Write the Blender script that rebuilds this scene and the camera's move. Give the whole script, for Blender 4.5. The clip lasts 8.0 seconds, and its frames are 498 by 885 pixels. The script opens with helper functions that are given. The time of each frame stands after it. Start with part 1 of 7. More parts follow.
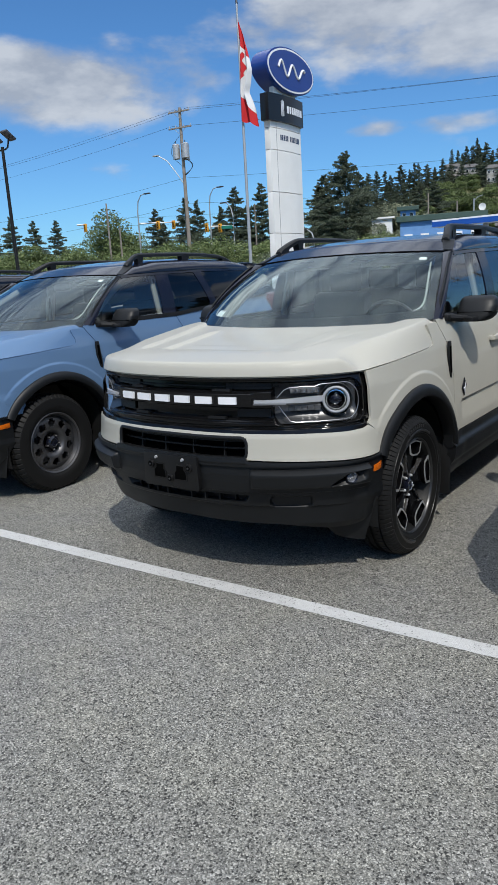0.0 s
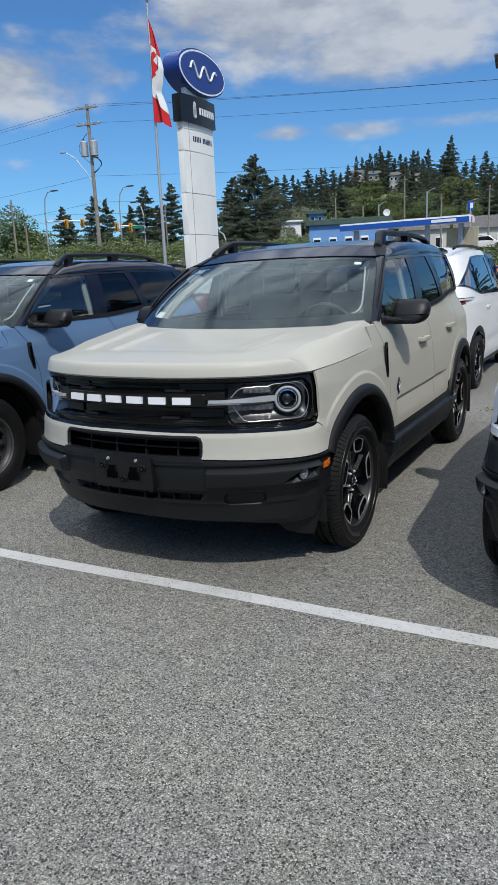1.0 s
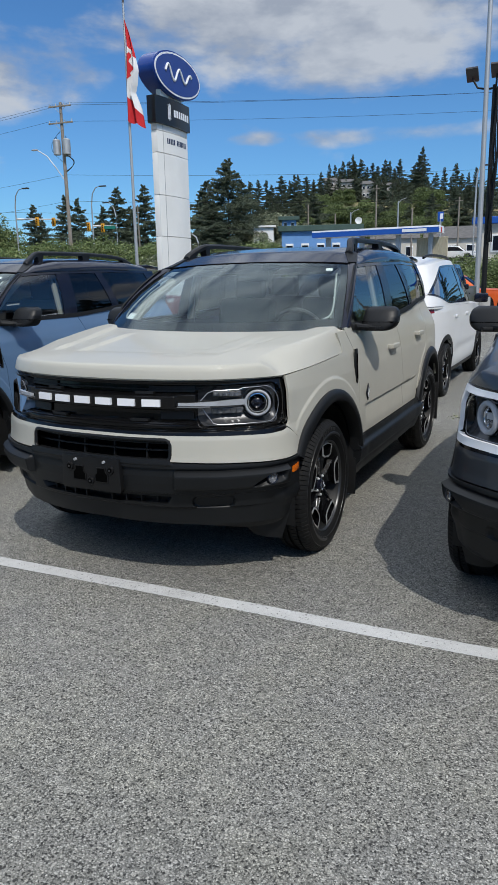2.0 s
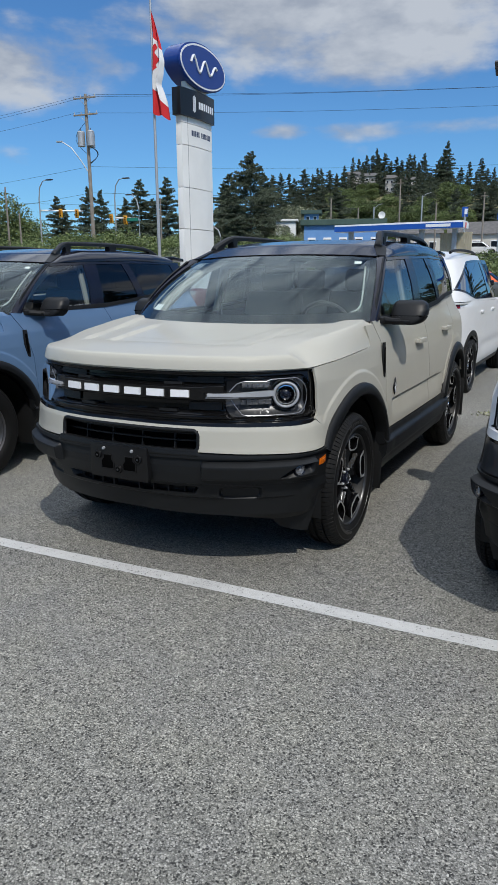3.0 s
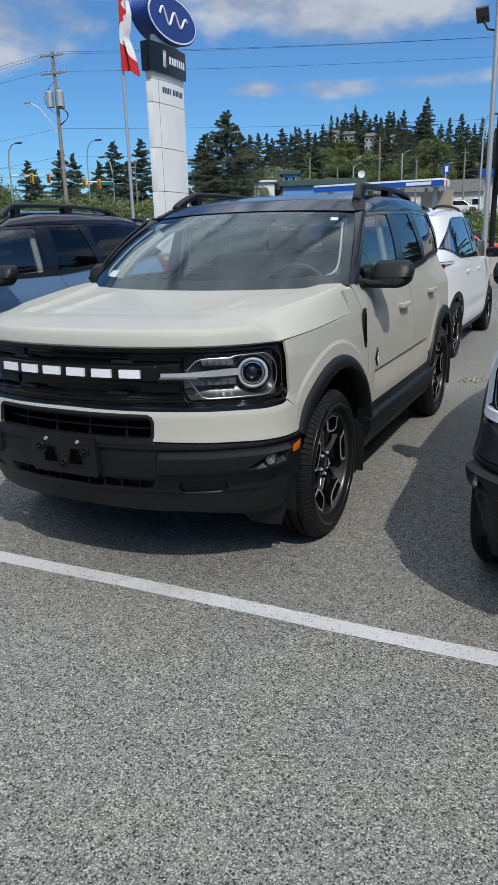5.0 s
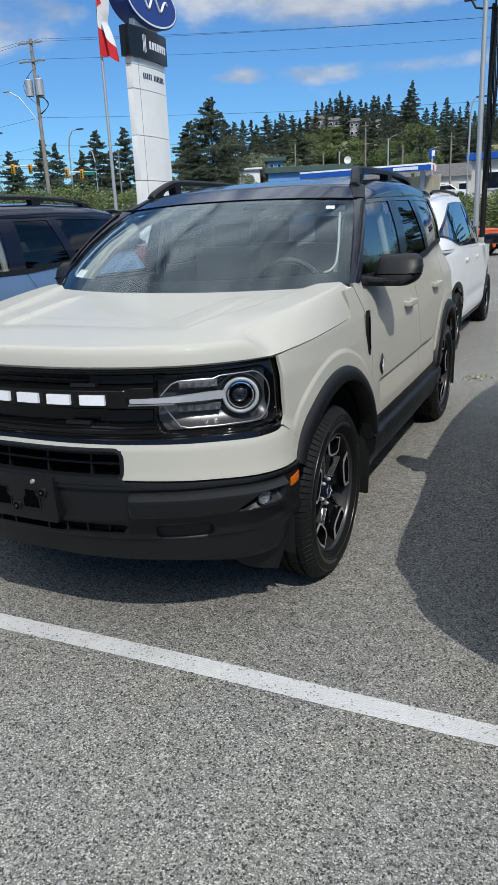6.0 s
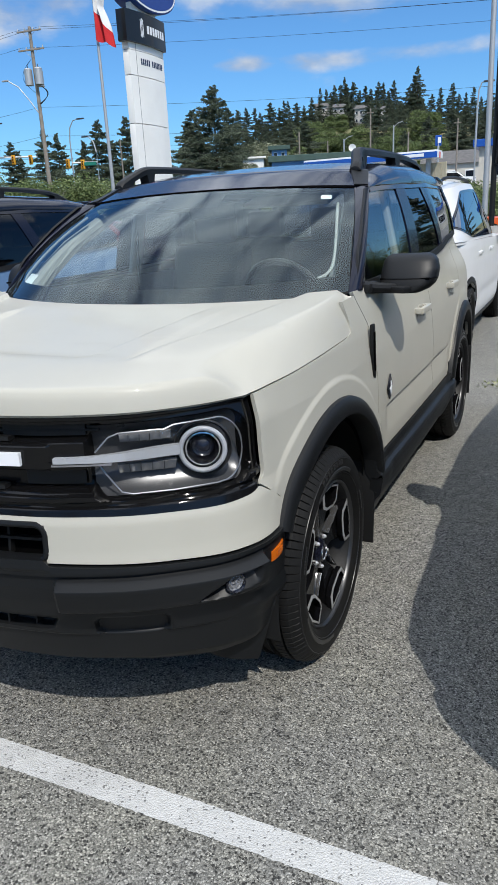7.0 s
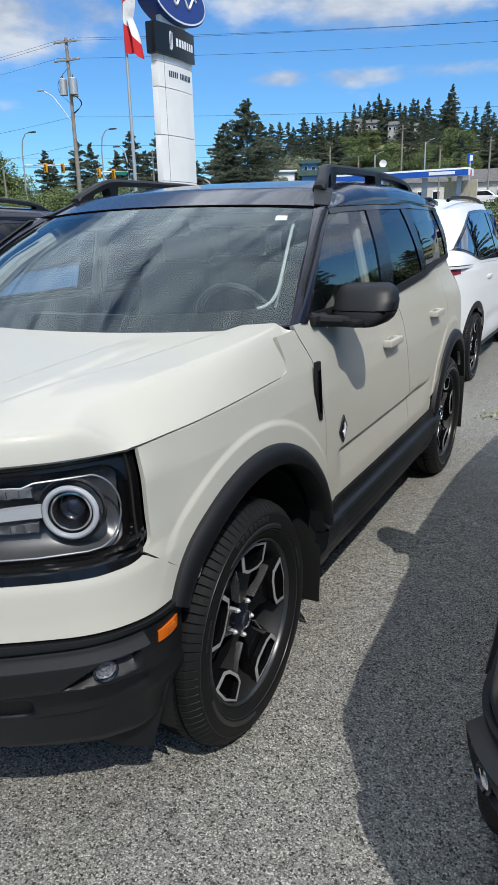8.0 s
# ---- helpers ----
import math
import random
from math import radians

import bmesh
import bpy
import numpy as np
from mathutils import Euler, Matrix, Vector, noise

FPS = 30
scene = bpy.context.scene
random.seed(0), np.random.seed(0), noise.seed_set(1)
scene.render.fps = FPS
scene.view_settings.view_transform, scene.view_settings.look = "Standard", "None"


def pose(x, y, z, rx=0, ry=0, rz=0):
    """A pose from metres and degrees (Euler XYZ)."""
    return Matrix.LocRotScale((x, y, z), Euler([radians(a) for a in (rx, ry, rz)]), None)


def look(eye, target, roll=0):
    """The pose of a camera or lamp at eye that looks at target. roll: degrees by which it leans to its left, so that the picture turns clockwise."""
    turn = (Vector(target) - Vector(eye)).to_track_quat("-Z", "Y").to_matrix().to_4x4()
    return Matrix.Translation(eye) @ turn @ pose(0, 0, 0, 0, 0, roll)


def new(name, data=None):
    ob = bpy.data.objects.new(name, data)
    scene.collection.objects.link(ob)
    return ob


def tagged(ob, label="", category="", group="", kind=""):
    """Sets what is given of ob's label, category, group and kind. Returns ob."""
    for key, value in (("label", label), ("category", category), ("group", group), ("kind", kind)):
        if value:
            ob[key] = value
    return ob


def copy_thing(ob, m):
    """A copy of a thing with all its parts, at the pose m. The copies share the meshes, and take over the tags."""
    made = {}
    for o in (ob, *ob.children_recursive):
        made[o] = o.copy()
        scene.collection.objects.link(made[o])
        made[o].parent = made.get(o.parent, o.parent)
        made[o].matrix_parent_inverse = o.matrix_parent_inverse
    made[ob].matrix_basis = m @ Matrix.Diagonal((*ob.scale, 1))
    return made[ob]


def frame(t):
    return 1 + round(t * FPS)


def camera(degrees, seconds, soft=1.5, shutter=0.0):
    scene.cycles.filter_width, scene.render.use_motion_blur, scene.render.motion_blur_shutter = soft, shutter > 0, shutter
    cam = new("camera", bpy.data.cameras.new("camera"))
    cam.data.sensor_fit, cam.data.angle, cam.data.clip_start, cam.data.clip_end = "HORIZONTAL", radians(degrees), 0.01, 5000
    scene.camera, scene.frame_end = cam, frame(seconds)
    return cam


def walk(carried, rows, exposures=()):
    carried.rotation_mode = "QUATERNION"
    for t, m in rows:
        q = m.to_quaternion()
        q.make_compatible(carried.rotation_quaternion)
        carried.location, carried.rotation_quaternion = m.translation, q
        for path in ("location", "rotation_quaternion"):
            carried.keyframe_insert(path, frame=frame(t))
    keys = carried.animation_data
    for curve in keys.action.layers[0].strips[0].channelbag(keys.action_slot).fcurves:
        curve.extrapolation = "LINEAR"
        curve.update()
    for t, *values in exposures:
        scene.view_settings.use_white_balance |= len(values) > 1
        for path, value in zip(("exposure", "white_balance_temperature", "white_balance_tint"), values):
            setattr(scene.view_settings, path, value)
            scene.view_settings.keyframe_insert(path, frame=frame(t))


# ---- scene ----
cam = camera(39.4, 8.0, 0.75)
PATH = [
    (0, (2.367, -2.643, 1.519), (1.215, -1.072, 1.066), -3.4),
    (0.5, (2.263, -2.737, 1.53), (1.222, -1.095, 1.063), -3.3),
    (1, (2.237, -2.809, 1.537), (1.296, -1.106, 1.074), -2.7),
    (1.2, (2.246, -2.822, 1.541), (1.339, -1.099, 1.083), -2.4),
    (2.3, (2.232, -2.806, 1.533), (1.371, -1.06, 1.078), -1.1),
    (2.5, (2.228, -2.818, 1.535), (1.35, -1.081, 1.075), -1.1),
    (3, (2.197, -2.837, 1.524), (1.289, -1.118, 1.053), -0.5),
    (3.5, (2.185, -2.841, 1.521), (1.283, -1.127, 1.024), -0.4),
    (4, (2.172, -2.793, 1.506), (1.282, -1.08, 0.981), -0.8),
    (4.5, (2.161, -2.608, 1.503), (1.272, -0.903, 0.949), -1.3),
    (4.7, (2.131, -2.521, 1.497), (1.262, -0.807, 0.939), -1.3),
    (5.8, (1.893, -2.034, 1.518), (1.051, -0.32, 0.922), -2.3),
    (6, (1.851, -1.924, 1.521), (1.02, -0.206, 0.925), -2.6),
    (6.5, (1.777, -1.556, 1.527), (0.947, 0.158, 0.916), -2.9),
    (7, (1.678, -1.291, 1.535), (0.834, 0.412, 0.914), -3.1),
    (7.5, (1.72, -1.066, 1.547), (0.833, 0.619, 0.933), -2.3),
    (8, (1.844, -0.866, 1.555), (0.938, 0.817, 0.967), -1.6),
]
walk(cam, [(t, look(eye, target, roll)) for t, eye, target, roll in PATH], [(0.0, -0.02), (1.0, -0.08), (2.5, -0.14), (4.5, -0.14), (6.0, 0.06), (6.8, 0.16), (8.0, 0.24)])

SUN = Vector((0.55, -0.57, 1.0)).normalized()

# ---- light ----
world = bpy.data.worlds.new("sky")
scene.world = world
world.use_nodes = True
wn, wl = world.node_tree.nodes, world.node_tree.links
wn.clear()
w_out = wn.new("ShaderNodeOutputWorld")
w_bg = wn.new("ShaderNodeBackground")
w_sky = wn.new("ShaderNodeTexSky")
w_sky.sky_type, w_sky.sun_disc = "NISHITA", False
w_sky.sun_elevation = math.asin(SUN.z)
w_sky.sun_rotation = math.atan2(SUN.x, SUN.y)
w_sky.altitude, w_sky.air_density, w_sky.dust_density, w_sky.ozone_density = 50, 1.0, 0.4, 2.2
w_bg.inputs["Strength"].default_value = 0.10
w_co = wn.new("ShaderNodeTexCoord")
w_sep = wn.new("ShaderNodeSeparateXYZ")
wl.new(w_co.outputs["Generated"], w_sep.inputs[0])


def w_math(op, a, b=None, c=None):
    n = wn.new("ShaderNodeMath")
    n.operation = op
    for k, v in enumerate((a, b, c)):
        if v is None:
            continue
        if isinstance(v, (int, float)):
            n.inputs[k].default_value = v
        else:
            wl.new(v, n.inputs[k])
    return n.outputs[0]


# broken cloud: heaps over the horizon, a thinner drawn-out sheet overhead
w_az = w_math("ARCTAN2", w_math("MULTIPLY", w_sep.outputs["X"], -1.0), w_sep.outputs["Y"])
w_el = w_math("ARCSINE", w_math("MINIMUM", w_math("MAXIMUM", w_sep.outputs["Z"], 0.0), 1.0))


def w_bank(az, el, wide, high):
    """A soft bank of cloud about a bearing and a height, in degrees."""
    a = w_math("DIVIDE", w_math("SUBTRACT", w_az, radians(az)), radians(wide))
    e = w_math("DIVIDE", w_math("SUBTRACT", w_el, radians(el)), radians(high))
    return w_math("MAXIMUM", w_math("SUBTRACT", 1.0, w_math("ADD", w_math("MULTIPLY", a, a), w_math("MULTIPLY", e, e))), 0.0)


def w_mapped(source, scale, place, turn=0.0):
    n = wn.new("ShaderNodeMapping")
    n.inputs["Scale"].default_value, n.inputs["Location"].default_value = scale, place
    n.inputs["Rotation"].default_value = (0, 0, turn)
    wl.new(source, n.inputs["Vector"])
    return n.outputs[0]


def w_noise(vec, scale, detail, rough, dist=0.0):
    n = wn.new("ShaderNodeTexNoise")
    n.inputs["Scale"].default_value, n.inputs["Detail"].default_value = scale, detail
    n.inputs["Roughness"].default_value, n.inputs["Distortion"].default_value = rough, dist
    wl.new(vec, n.inputs["Vector"])
    return n.outputs["Fac"]


def w_heap(place):
    v = w_mapped(w_co.outputs["Generated"], (1.0, 1.0, 2.3), place)
    return w_math("ADD", w_math("MULTIPLY", w_noise(v, 5.5, 8.0, 0.52, 0.15), 0.75), w_math("MULTIPLY", w_noise(v, 17.0, 6.0, 0.55), 0.25))


w_low = w_heap((0.4, 0.0, 0.0))
w_lift = w_heap((0.44, -0.04, 0.085))
w_den = w_math("ADD", w_math("MAXIMUM", w_sep.outputs["Z"], 0.0), 0.12)
w_vec = wn.new("ShaderNodeCombineXYZ")
wl.new(w_math("DIVIDE", w_sep.outputs["X"], w_den), w_vec.inputs[0])
wl.new(w_math("DIVIDE", w_sep.outputs["Y"], w_den), w_vec.inputs[1])
w_streak = w_mapped(w_vec.outputs[0], (4.6, 0.95, 1.0), (1.3, 0.2, 0.0), radians(-38))
w_high = w_math("ADD", w_math("MULTIPLY", w_noise(w_streak, 1.0, 9.0, 0.6, 0.6), 1.95), -0.24)
w_over = wn.new("ShaderNodeMapRange")
w_over.interpolation_type = "SMOOTHSTEP"
w_over.inputs["From Min"].default_value, w_over.inputs["From Max"].default_value = radians(23), radians(36)
wl.new(w_el, w_over.inputs["Value"])
w_banks = w_math("ADD", w_math("MULTIPLY", w_bank(47.5, 14.6, 12.0, 3.9), 0.60), w_math("MULTIPLY", w_bank(18.5, 19.9, 18, 7.6), 0.54))
w_banks = w_math("ADD", w_banks, w_math("ADD", w_math("MULTIPLY", w_bank(15.5, 10.3, 15, 0.9), 0.34), w_math("MULTIPLY", w_bank(46.8, 8.4, 4.5, 1.0), 0.17)))
w_banks = w_math("ADD", w_banks, w_math("ADD", w_math("MULTIPLY", w_bank(25.2, 10.8, 2.6, 1.1), 0.20), w_math("MULTIPLY", w_bank(37.5, 16.4, 5.0, 2.4), 0.14)))
w_banks = w_math("ADD", w_banks, w_math("MULTIPLY", w_bank(-26, 15, 17, 6.0), 0.50))
w_heaps = w_math("ADD", w_math("SUBTRACT", w_math("MULTIPLY", w_low, 1.7), 0.52), w_banks)
w_dense = w_math("ADD", w_math("MULTIPLY", w_heaps, w_math("SUBTRACT", 1.0, w_over.outputs[0])), w_math("MULTIPLY", w_high, w_over.outputs[0]))
w_ramp = wn.new("ShaderNodeValToRGB")
w_ramp.color_ramp.interpolation = "EASE"
w_ramp.color_ramp.elements[0].position, w_ramp.color_ramp.elements[1].position = 0.42, 0.80
wl.new(w_dense, w_ramp.inputs[0])
w_lit = wn.new("ShaderNodeValToRGB")
w_lit.color_ramp.elements[0].position, w_lit.color_ramp.elements[1].position = 0.32, 0.72
w_lit.color_ramp.elements[0].color = (3.9, 4.35, 5.1, 1)
w_lit.color_ramp.elements[1].color = (6.0, 6.4, 6.95, 1)
wl.new(w_math("ADD", w_math("MULTIPLY", w_math("SUBTRACT", w_low, w_lift), 2.6), 0.5), w_lit.inputs[0])
w_gain = wn.new("ShaderNodeMix")
w_gain.data_type, w_gain.blend_type = "RGBA", "MULTIPLY"
w_gain.inputs[0].default_value = 1.0
wl.new(w_lit.outputs[0], w_gain.inputs[6])
wl.new(w_math("ADD", 1.0, w_math("MULTIPLY", w_over.outputs[0], 1.8)), w_gain.inputs[7])
w_tint = wn.new("ShaderNodeMix")
w_tint.data_type, w_tint.blend_type = "RGBA", "MULTIPLY"
w_tint.inputs[0].default_value = 1.0
wl.new(w_sky.outputs[0], w_tint.inputs[6])
w_tint.inputs[7].default_value = (0.52, 0.91, 1.27, 1)
w_mix = wn.new("ShaderNodeMix")
w_mix.data_type = "RGBA"
wl.new(w_math("MULTIPLY", w_ramp.outputs[0], 0.90), w_mix.inputs[0])
wl.new(w_tint.outputs[2], w_mix.inputs[6])
wl.new(w_gain.outputs[2], w_mix.inputs[7])
wl.new(w_mix.outputs[2], w_bg.inputs["Color"])
wl.new(w_bg.outputs[0], w_out.inputs[0])

sun_data = bpy.data.lights.new("sun", "SUN")
sun_data.energy, sun_data.angle, sun_data.color = 3.55, radians(0.53), (1.0, 0.955, 0.88)
sun_lamp = new("sun", sun_data)
sun_lamp.matrix_world = look(SUN * 60, (0, 0, 0))

# ---- materials ----


class Nodes:
    """A short way to write a node material."""

    def __init__(self, name):
        self.m = bpy.data.materials.new(name)
        self.m.use_nodes = True
        self.t = self.m.node_tree
        self.b = self.t.nodes["Principled BSDF"]
        self.out = self.t.nodes["Material Output"]

    def n(self, kind, **inputs):
        node = self.t.nodes.new("ShaderNode" + kind)
        for k, v in inputs.items():
            self.put(node.inputs[k.replace("_", " ")], v)
        return node

    def put(self, socket, v):
        if isinstance(v, bpy.types.NodeSocket):
            self.t.links.new(v, socket)
        elif isinstance(v, tuple) and len(v) == 3 and socket.type == "RGBA":
            socket.default_value = (*v, 1)
        else:
            socket.default_value = v

    def set(self, **inputs):
        for k, v in inputs.items():
            self.put(self.b.inputs[k.replace("_", " ")], v)
        return self

    def coords(self, kind="Object"):
        return self.n("TexCoord").outputs[kind]

    def noise(self, scale, detail=4.0, rough=0.55, vec=None):
        return self.n("TexNoise", Scale=scale, Detail=detail, Roughness=rough, Vector=vec or self.coords()).outputs["Fac"]

    def ramp(self, fac, *stops):
        r = self.n("ValToRGB", Fac=fac)
        e = r.color_ramp.elements
        while len(e) < len(stops):
            e.new(0.5)
        for k, (p, c) in enumerate(stops):
            e[k].position = p
            e[k].color = (c, c, c, 1) if isinstance(c, (int, float)) else (*c, 1)
        return r.outputs[0]

    def mix(self, fac, a, b, blend="MIX"):
        m = self.n("Mix")
        m.data_type, m.blend_type = "RGBA", blend
        for k, v in ((0, fac), (6, a), (7, b)):
            self.put(m.inputs[k], v)
        return m.outputs[2]

    def math(self, op, a, b=0.0):
        m = self.n("Math")
        m.operation = op
        self.put(m.inputs[0], a)
        self.put(m.inputs[1], b)
        return m.outputs[0]

    def bump(self, height, strength=0.3, distance=0.01):
        self.set(Normal=self.n("Bump", Height=height, Strength=strength, Distance=distance).outputs[0])
        return self


def paint(name, colour, metal=0.0, rough=0.28, coat=0.38):
    k = Nodes(name)
    dust = k.noise(2.3, 5, 0.6)
    fine = k.noise(60.0, 2, 0.5)
    dark = tuple(c * 0.93 for c in colour)
    k.set(Base_Color=k.mix(dust, colour, dark), Metallic=metal,
          Roughness=k.math("ADD", rough, k.math("MULTIPLY", dust, 0.12)), Coat_Weight=coat, Coat_Roughness=0.04, Specular_IOR_Level=0.15)
    k.bump(fine, 0.015, 0.002)
    return k.m


def plastic(name, colour, rough=0.55, grain=350.0, strength=0.25, vary=0.25):
    k = Nodes(name)
    g = k.noise(grain, 3, 0.6)
    d = k.noise(3.0, 5, 0.6)
    k.set(Base_Color=k.mix(d, colour, tuple(c * (1 - vary) for c in colour)), Specular_IOR_Level=0.30,
          Roughness=k.math("ADD", rough - 0.06, k.math("MULTIPLY", d, 0.15)))
    k.bump(g, strength, 0.0008)
    return k.m


def metal(name, colour, rough=0.3, metallic=1.0):
    k = Nodes(name)
    d = k.noise(12.0, 5, 0.6)
    k.set(Base_Color=k.mix(d, colour, tuple(c * 0.82 for c in colour)), Metallic=metallic,
          Roughness=k.math("ADD", rough - 0.05, k.math("MULTIPLY", d, 0.12)))
    k.bump(k.noise(140.0, 2, 0.5), 0.04, 0.001)
    return k.m


def glass(name, tint, ior=1.5, gloss=(1.0, 1.0, 1.0)):
    k = Nodes(name)
    t = k.n("BsdfTransparent", Color=(*tint, 1))
    g = k.n("BsdfGlossy", Color=(*gloss, 1), Roughness=0.01)
    f = k.n("Fresnel", IOR=ior)
    s = k.n("MixShader")
    k.put(s.inputs[0], f.outputs[0])
    k.put(s.inputs[1], t.outputs[0])
    k.put(s.inputs[2], g.outputs[0])
    k.t.links.new(s.outputs[0], k.out.inputs[0])
    return k.m


def leaf_mat(name, a, b, c):
    k = Nodes(name)
    r = k.n("NewGeometry").outputs["Random Per Island"]
    o = k.n("ObjectInfo").outputs["Random"]
    col = k.ramp(r, (0.0, a), (0.5, b), (1.0, c))
    col = k.mix(k.math("MULTIPLY", o, 0.45), col, tuple(v * 0.6 for v in b))
    k.set(Base_Color=col, Roughness=0.7)
    k.b.inputs["Subsurface Weight"].default_value = 0.0
    return k.m


def asphalt_mat(name):
    k = Nodes(name)
    v = k.coords()
    chips = k.n("TexVoronoi", Scale=195.0, Randomness=1.0, Vector=v)
    small = k.n("TexVoronoi", Scale=390.0, Vector=v)
    large = k.n("TexVoronoi", Scale=98.0, Vector=v)
    tone = k.n("SeparateColor", Color=chips.outputs["Color"]).outputs[0]
    tone2 = k.n("SeparateColor", Color=small.outputs["Color"]).outputs[1]
    tone3 = k.n("SeparateColor", Color=large.outputs["Color"]).outputs[0]
    stone = k.ramp(tone, (0.0, (0.016, 0.016, 0.016)), (0.10, (0.062, 0.062, 0.058)), (0.22, (0.160, 0.158, 0.146)), (0.72, (0.285, 0.281, 0.260)), (1.0, (0.52, 0.51, 0.475)))
    grit = k.ramp(tone2, (0.0, (0.022, 0.022, 0.022)), (0.30, (0.180, 0.179, 0.166)), (1.0, (0.38, 0.377, 0.350)))
    col = k.mix(k.ramp(k.noise(95.0, 2, 0.5), (0.52, 0.0), (0.64, 1.0)), stone, grit)
    # a few larger stones, some dark, some pale
    near = k.ramp(k.math("ADD", large.outputs["Distance"], k.math("MULTIPLY", k.noise(260.0, 2, 0.5), 0.30)), (0.58, 1.0), (0.64, 0.0))
    col = k.mix(k.math("MULTIPLY", near, k.ramp(tone3, (0.105, 0.9), (0.11, 0.0))), col, (0.022, 0.022, 0.022))
    col = k.mix(k.math("MULTIPLY", near, k.ramp(tone3, (0.925, 0.0), (0.93, 0.9))), col, (0.42, 0.41, 0.375))
    gap = k.ramp(chips.outputs["Distance"], (0.50, 0.0), (0.85, 1.0))
    col = k.mix(k.math("MULTIPLY", gap, 0.62), col, (0.035, 0.035, 0.033))
    patch_tone = k.ramp(k.noise(0.55, 6, 0.6), (0.3, 0.75), (0.7, 0.96))
    col = k.mix(1.0, col, patch_tone, "MULTIPLY")
    clump = k.ramp(k.noise(17.0, 4, 0.6), (0.3, 0.84), (0.7, 1.12))
    col = k.mix(1.0, col, clump, "MULTIPLY")
    stain = k.ramp(k.noise(2.1, 5, 0.65), (0.35, (0.985, 0.985, 0.985)), (0.62, (1.015, 1.01, 0.955)))
    col = k.mix(1.0, col, stain, "MULTIPLY")
    h = k.math("ADD", k.math("MULTIPLY", k.math("SUBTRACT", 1.0, chips.outputs["Distance"]), 0.8), k.math("MULTIPLY", tone, 0.5))
    k.set(Base_Color=col, Roughness=0.82, Specular_IOR_Level=0.40)
    k.bump(h, 0.6, 0.005)
    return k.m


def line_mat(name):
    k = Nodes(name)
    v = k.coords()
    chips = k.n("TexVoronoi", Scale=190.0, Vector=v)
    tone = k.n("SeparateColor", Color=chips.outputs["Color"]).outputs[0]
    wear = k.ramp(k.noise(3.2, 6, 0.7), (0.42, 0.0), (0.72, 1.0))
    spots = k.ramp(k.math("ADD", tone, k.math("MULTIPLY", wear, 0.10)), (0.985, 0.0), (1.01, 0.8))
    white = k.mix(k.noise(30.0, 6, 0.75), (0.38, 0.382, 0.375), (0.60, 0.602, 0.592))
    thin = k.mix(k.math("MULTIPLY", wear, 0.35), white, (0.30, 0.30, 0.295))
    k.set(Base_Color=k.mix(spots, thin, (0.11, 0.11, 0.105)), Roughness=0.8, Specular_IOR_Level=0.25)
    k.bump(k.math("SUBTRACT", 1.0, chips.outputs["Distance"]), 0.6, 0.005)
    return k.m


def surface(name, a, b, scale, rough=0.8, bump=0.3, dist=0.02, detail=6):
    k = Nodes(name)
    n = k.noise(scale, detail, 0.62)
    f = k.noise(scale * 14, 3, 0.6)
    k.set(Base_Color=k.mix(k.ramp(n, (0.3, 0.0), (0.7, 1.0)), a, b), Roughness=rough)
    k.bump(k.math("ADD", n, k.math("MULTIPLY", f, 0.4)), bump, dist)
    return k.m


M_SAND = paint("sand_paint", (0.408, 0.396, 0.344), 0.0, 0.32, 0.30)
M_BLUE = paint("blue_grey_paint", (0.115, 0.20, 0.335), 0.25)
M_DARK = paint("carbon_grey_paint", (0.045, 0.05, 0.058), 0.5)
M_WHITE = paint("white_paint", (0.66, 0.66, 0.655))
M_BLACKPAINT = paint("gloss_black_paint", (0.0065, 0.0075, 0.014), 0.0, 0.12, 0.6)
M_PILLAR = paint("blue_black_pillar_gloss", (0.0065, 0.0078, 0.017), 0.0, 0.16, 0.34)
M_SPOKE = plastic("gloss_black_spoke", (0.004, 0.004, 0.0046), 0.09, 60.0, 0.01)
M_GRILLE = plastic("piano_black_grille", (0.005, 0.005, 0.0055), 0.14, 90.0, 0.02)
M_LAMPSOFT = metal("lamp_inner_smoked", (0.30, 0.305, 0.325), 0.28, 0.6)
M_LAMPBACK = metal("lamp_bowl_smoked", (0.055, 0.057, 0.062), 0.28, 0.3)
M_LAMPCUP = metal("lamp_cup_clear", (0.27, 0.275, 0.29), 0.24, 0.5)
M_PLASTIC = plastic("grained_black_plastic", (0.0068, 0.0076, 0.0086), 0.45)
M_PLASTIC2 = plastic("matte_dark_plastic", (0.007, 0.0072, 0.0075), 0.55)
M_BRACKET = plastic("satin_black_bracket", (0.0085, 0.0085, 0.009), 0.28, 120.0, 0.08)
M_RUBBER = plastic("tyre_rubber", (0.0085, 0.0085, 0.0085), 0.55, 180.0, 0.3)
M_SPOKE.node_tree.nodes["Principled BSDF"].inputs["Specular IOR Level"].default_value = 0.20
M_RUBBER.node_tree.nodes["Principled BSDF"].inputs["Specular IOR Level"].default_value = 0.16
M_RUBBERBAND = plastic("smooth_sidewall_rubber", (0.018, 0.018, 0.0185), 0.30, 120.0, 0.05)
# near-black, hardly any gloss: the shade inside hollows put into the colour
M_CAVITYSHADE = plastic("cavity_shade_black", (0.002, 0.002, 0.002), 0.9)
M_CAVITYSHADE.node_tree.nodes["Principled BSDF"].inputs["Specular IOR Level"].default_value = 0.02
M_MESH = plastic("grille_mesh_plastic", (0.012, 0.012, 0.0125), 0.4, 240.0, 0.9)
M_CHROME = metal("bright_chrome", (0.75, 0.75, 0.76), 0.14)
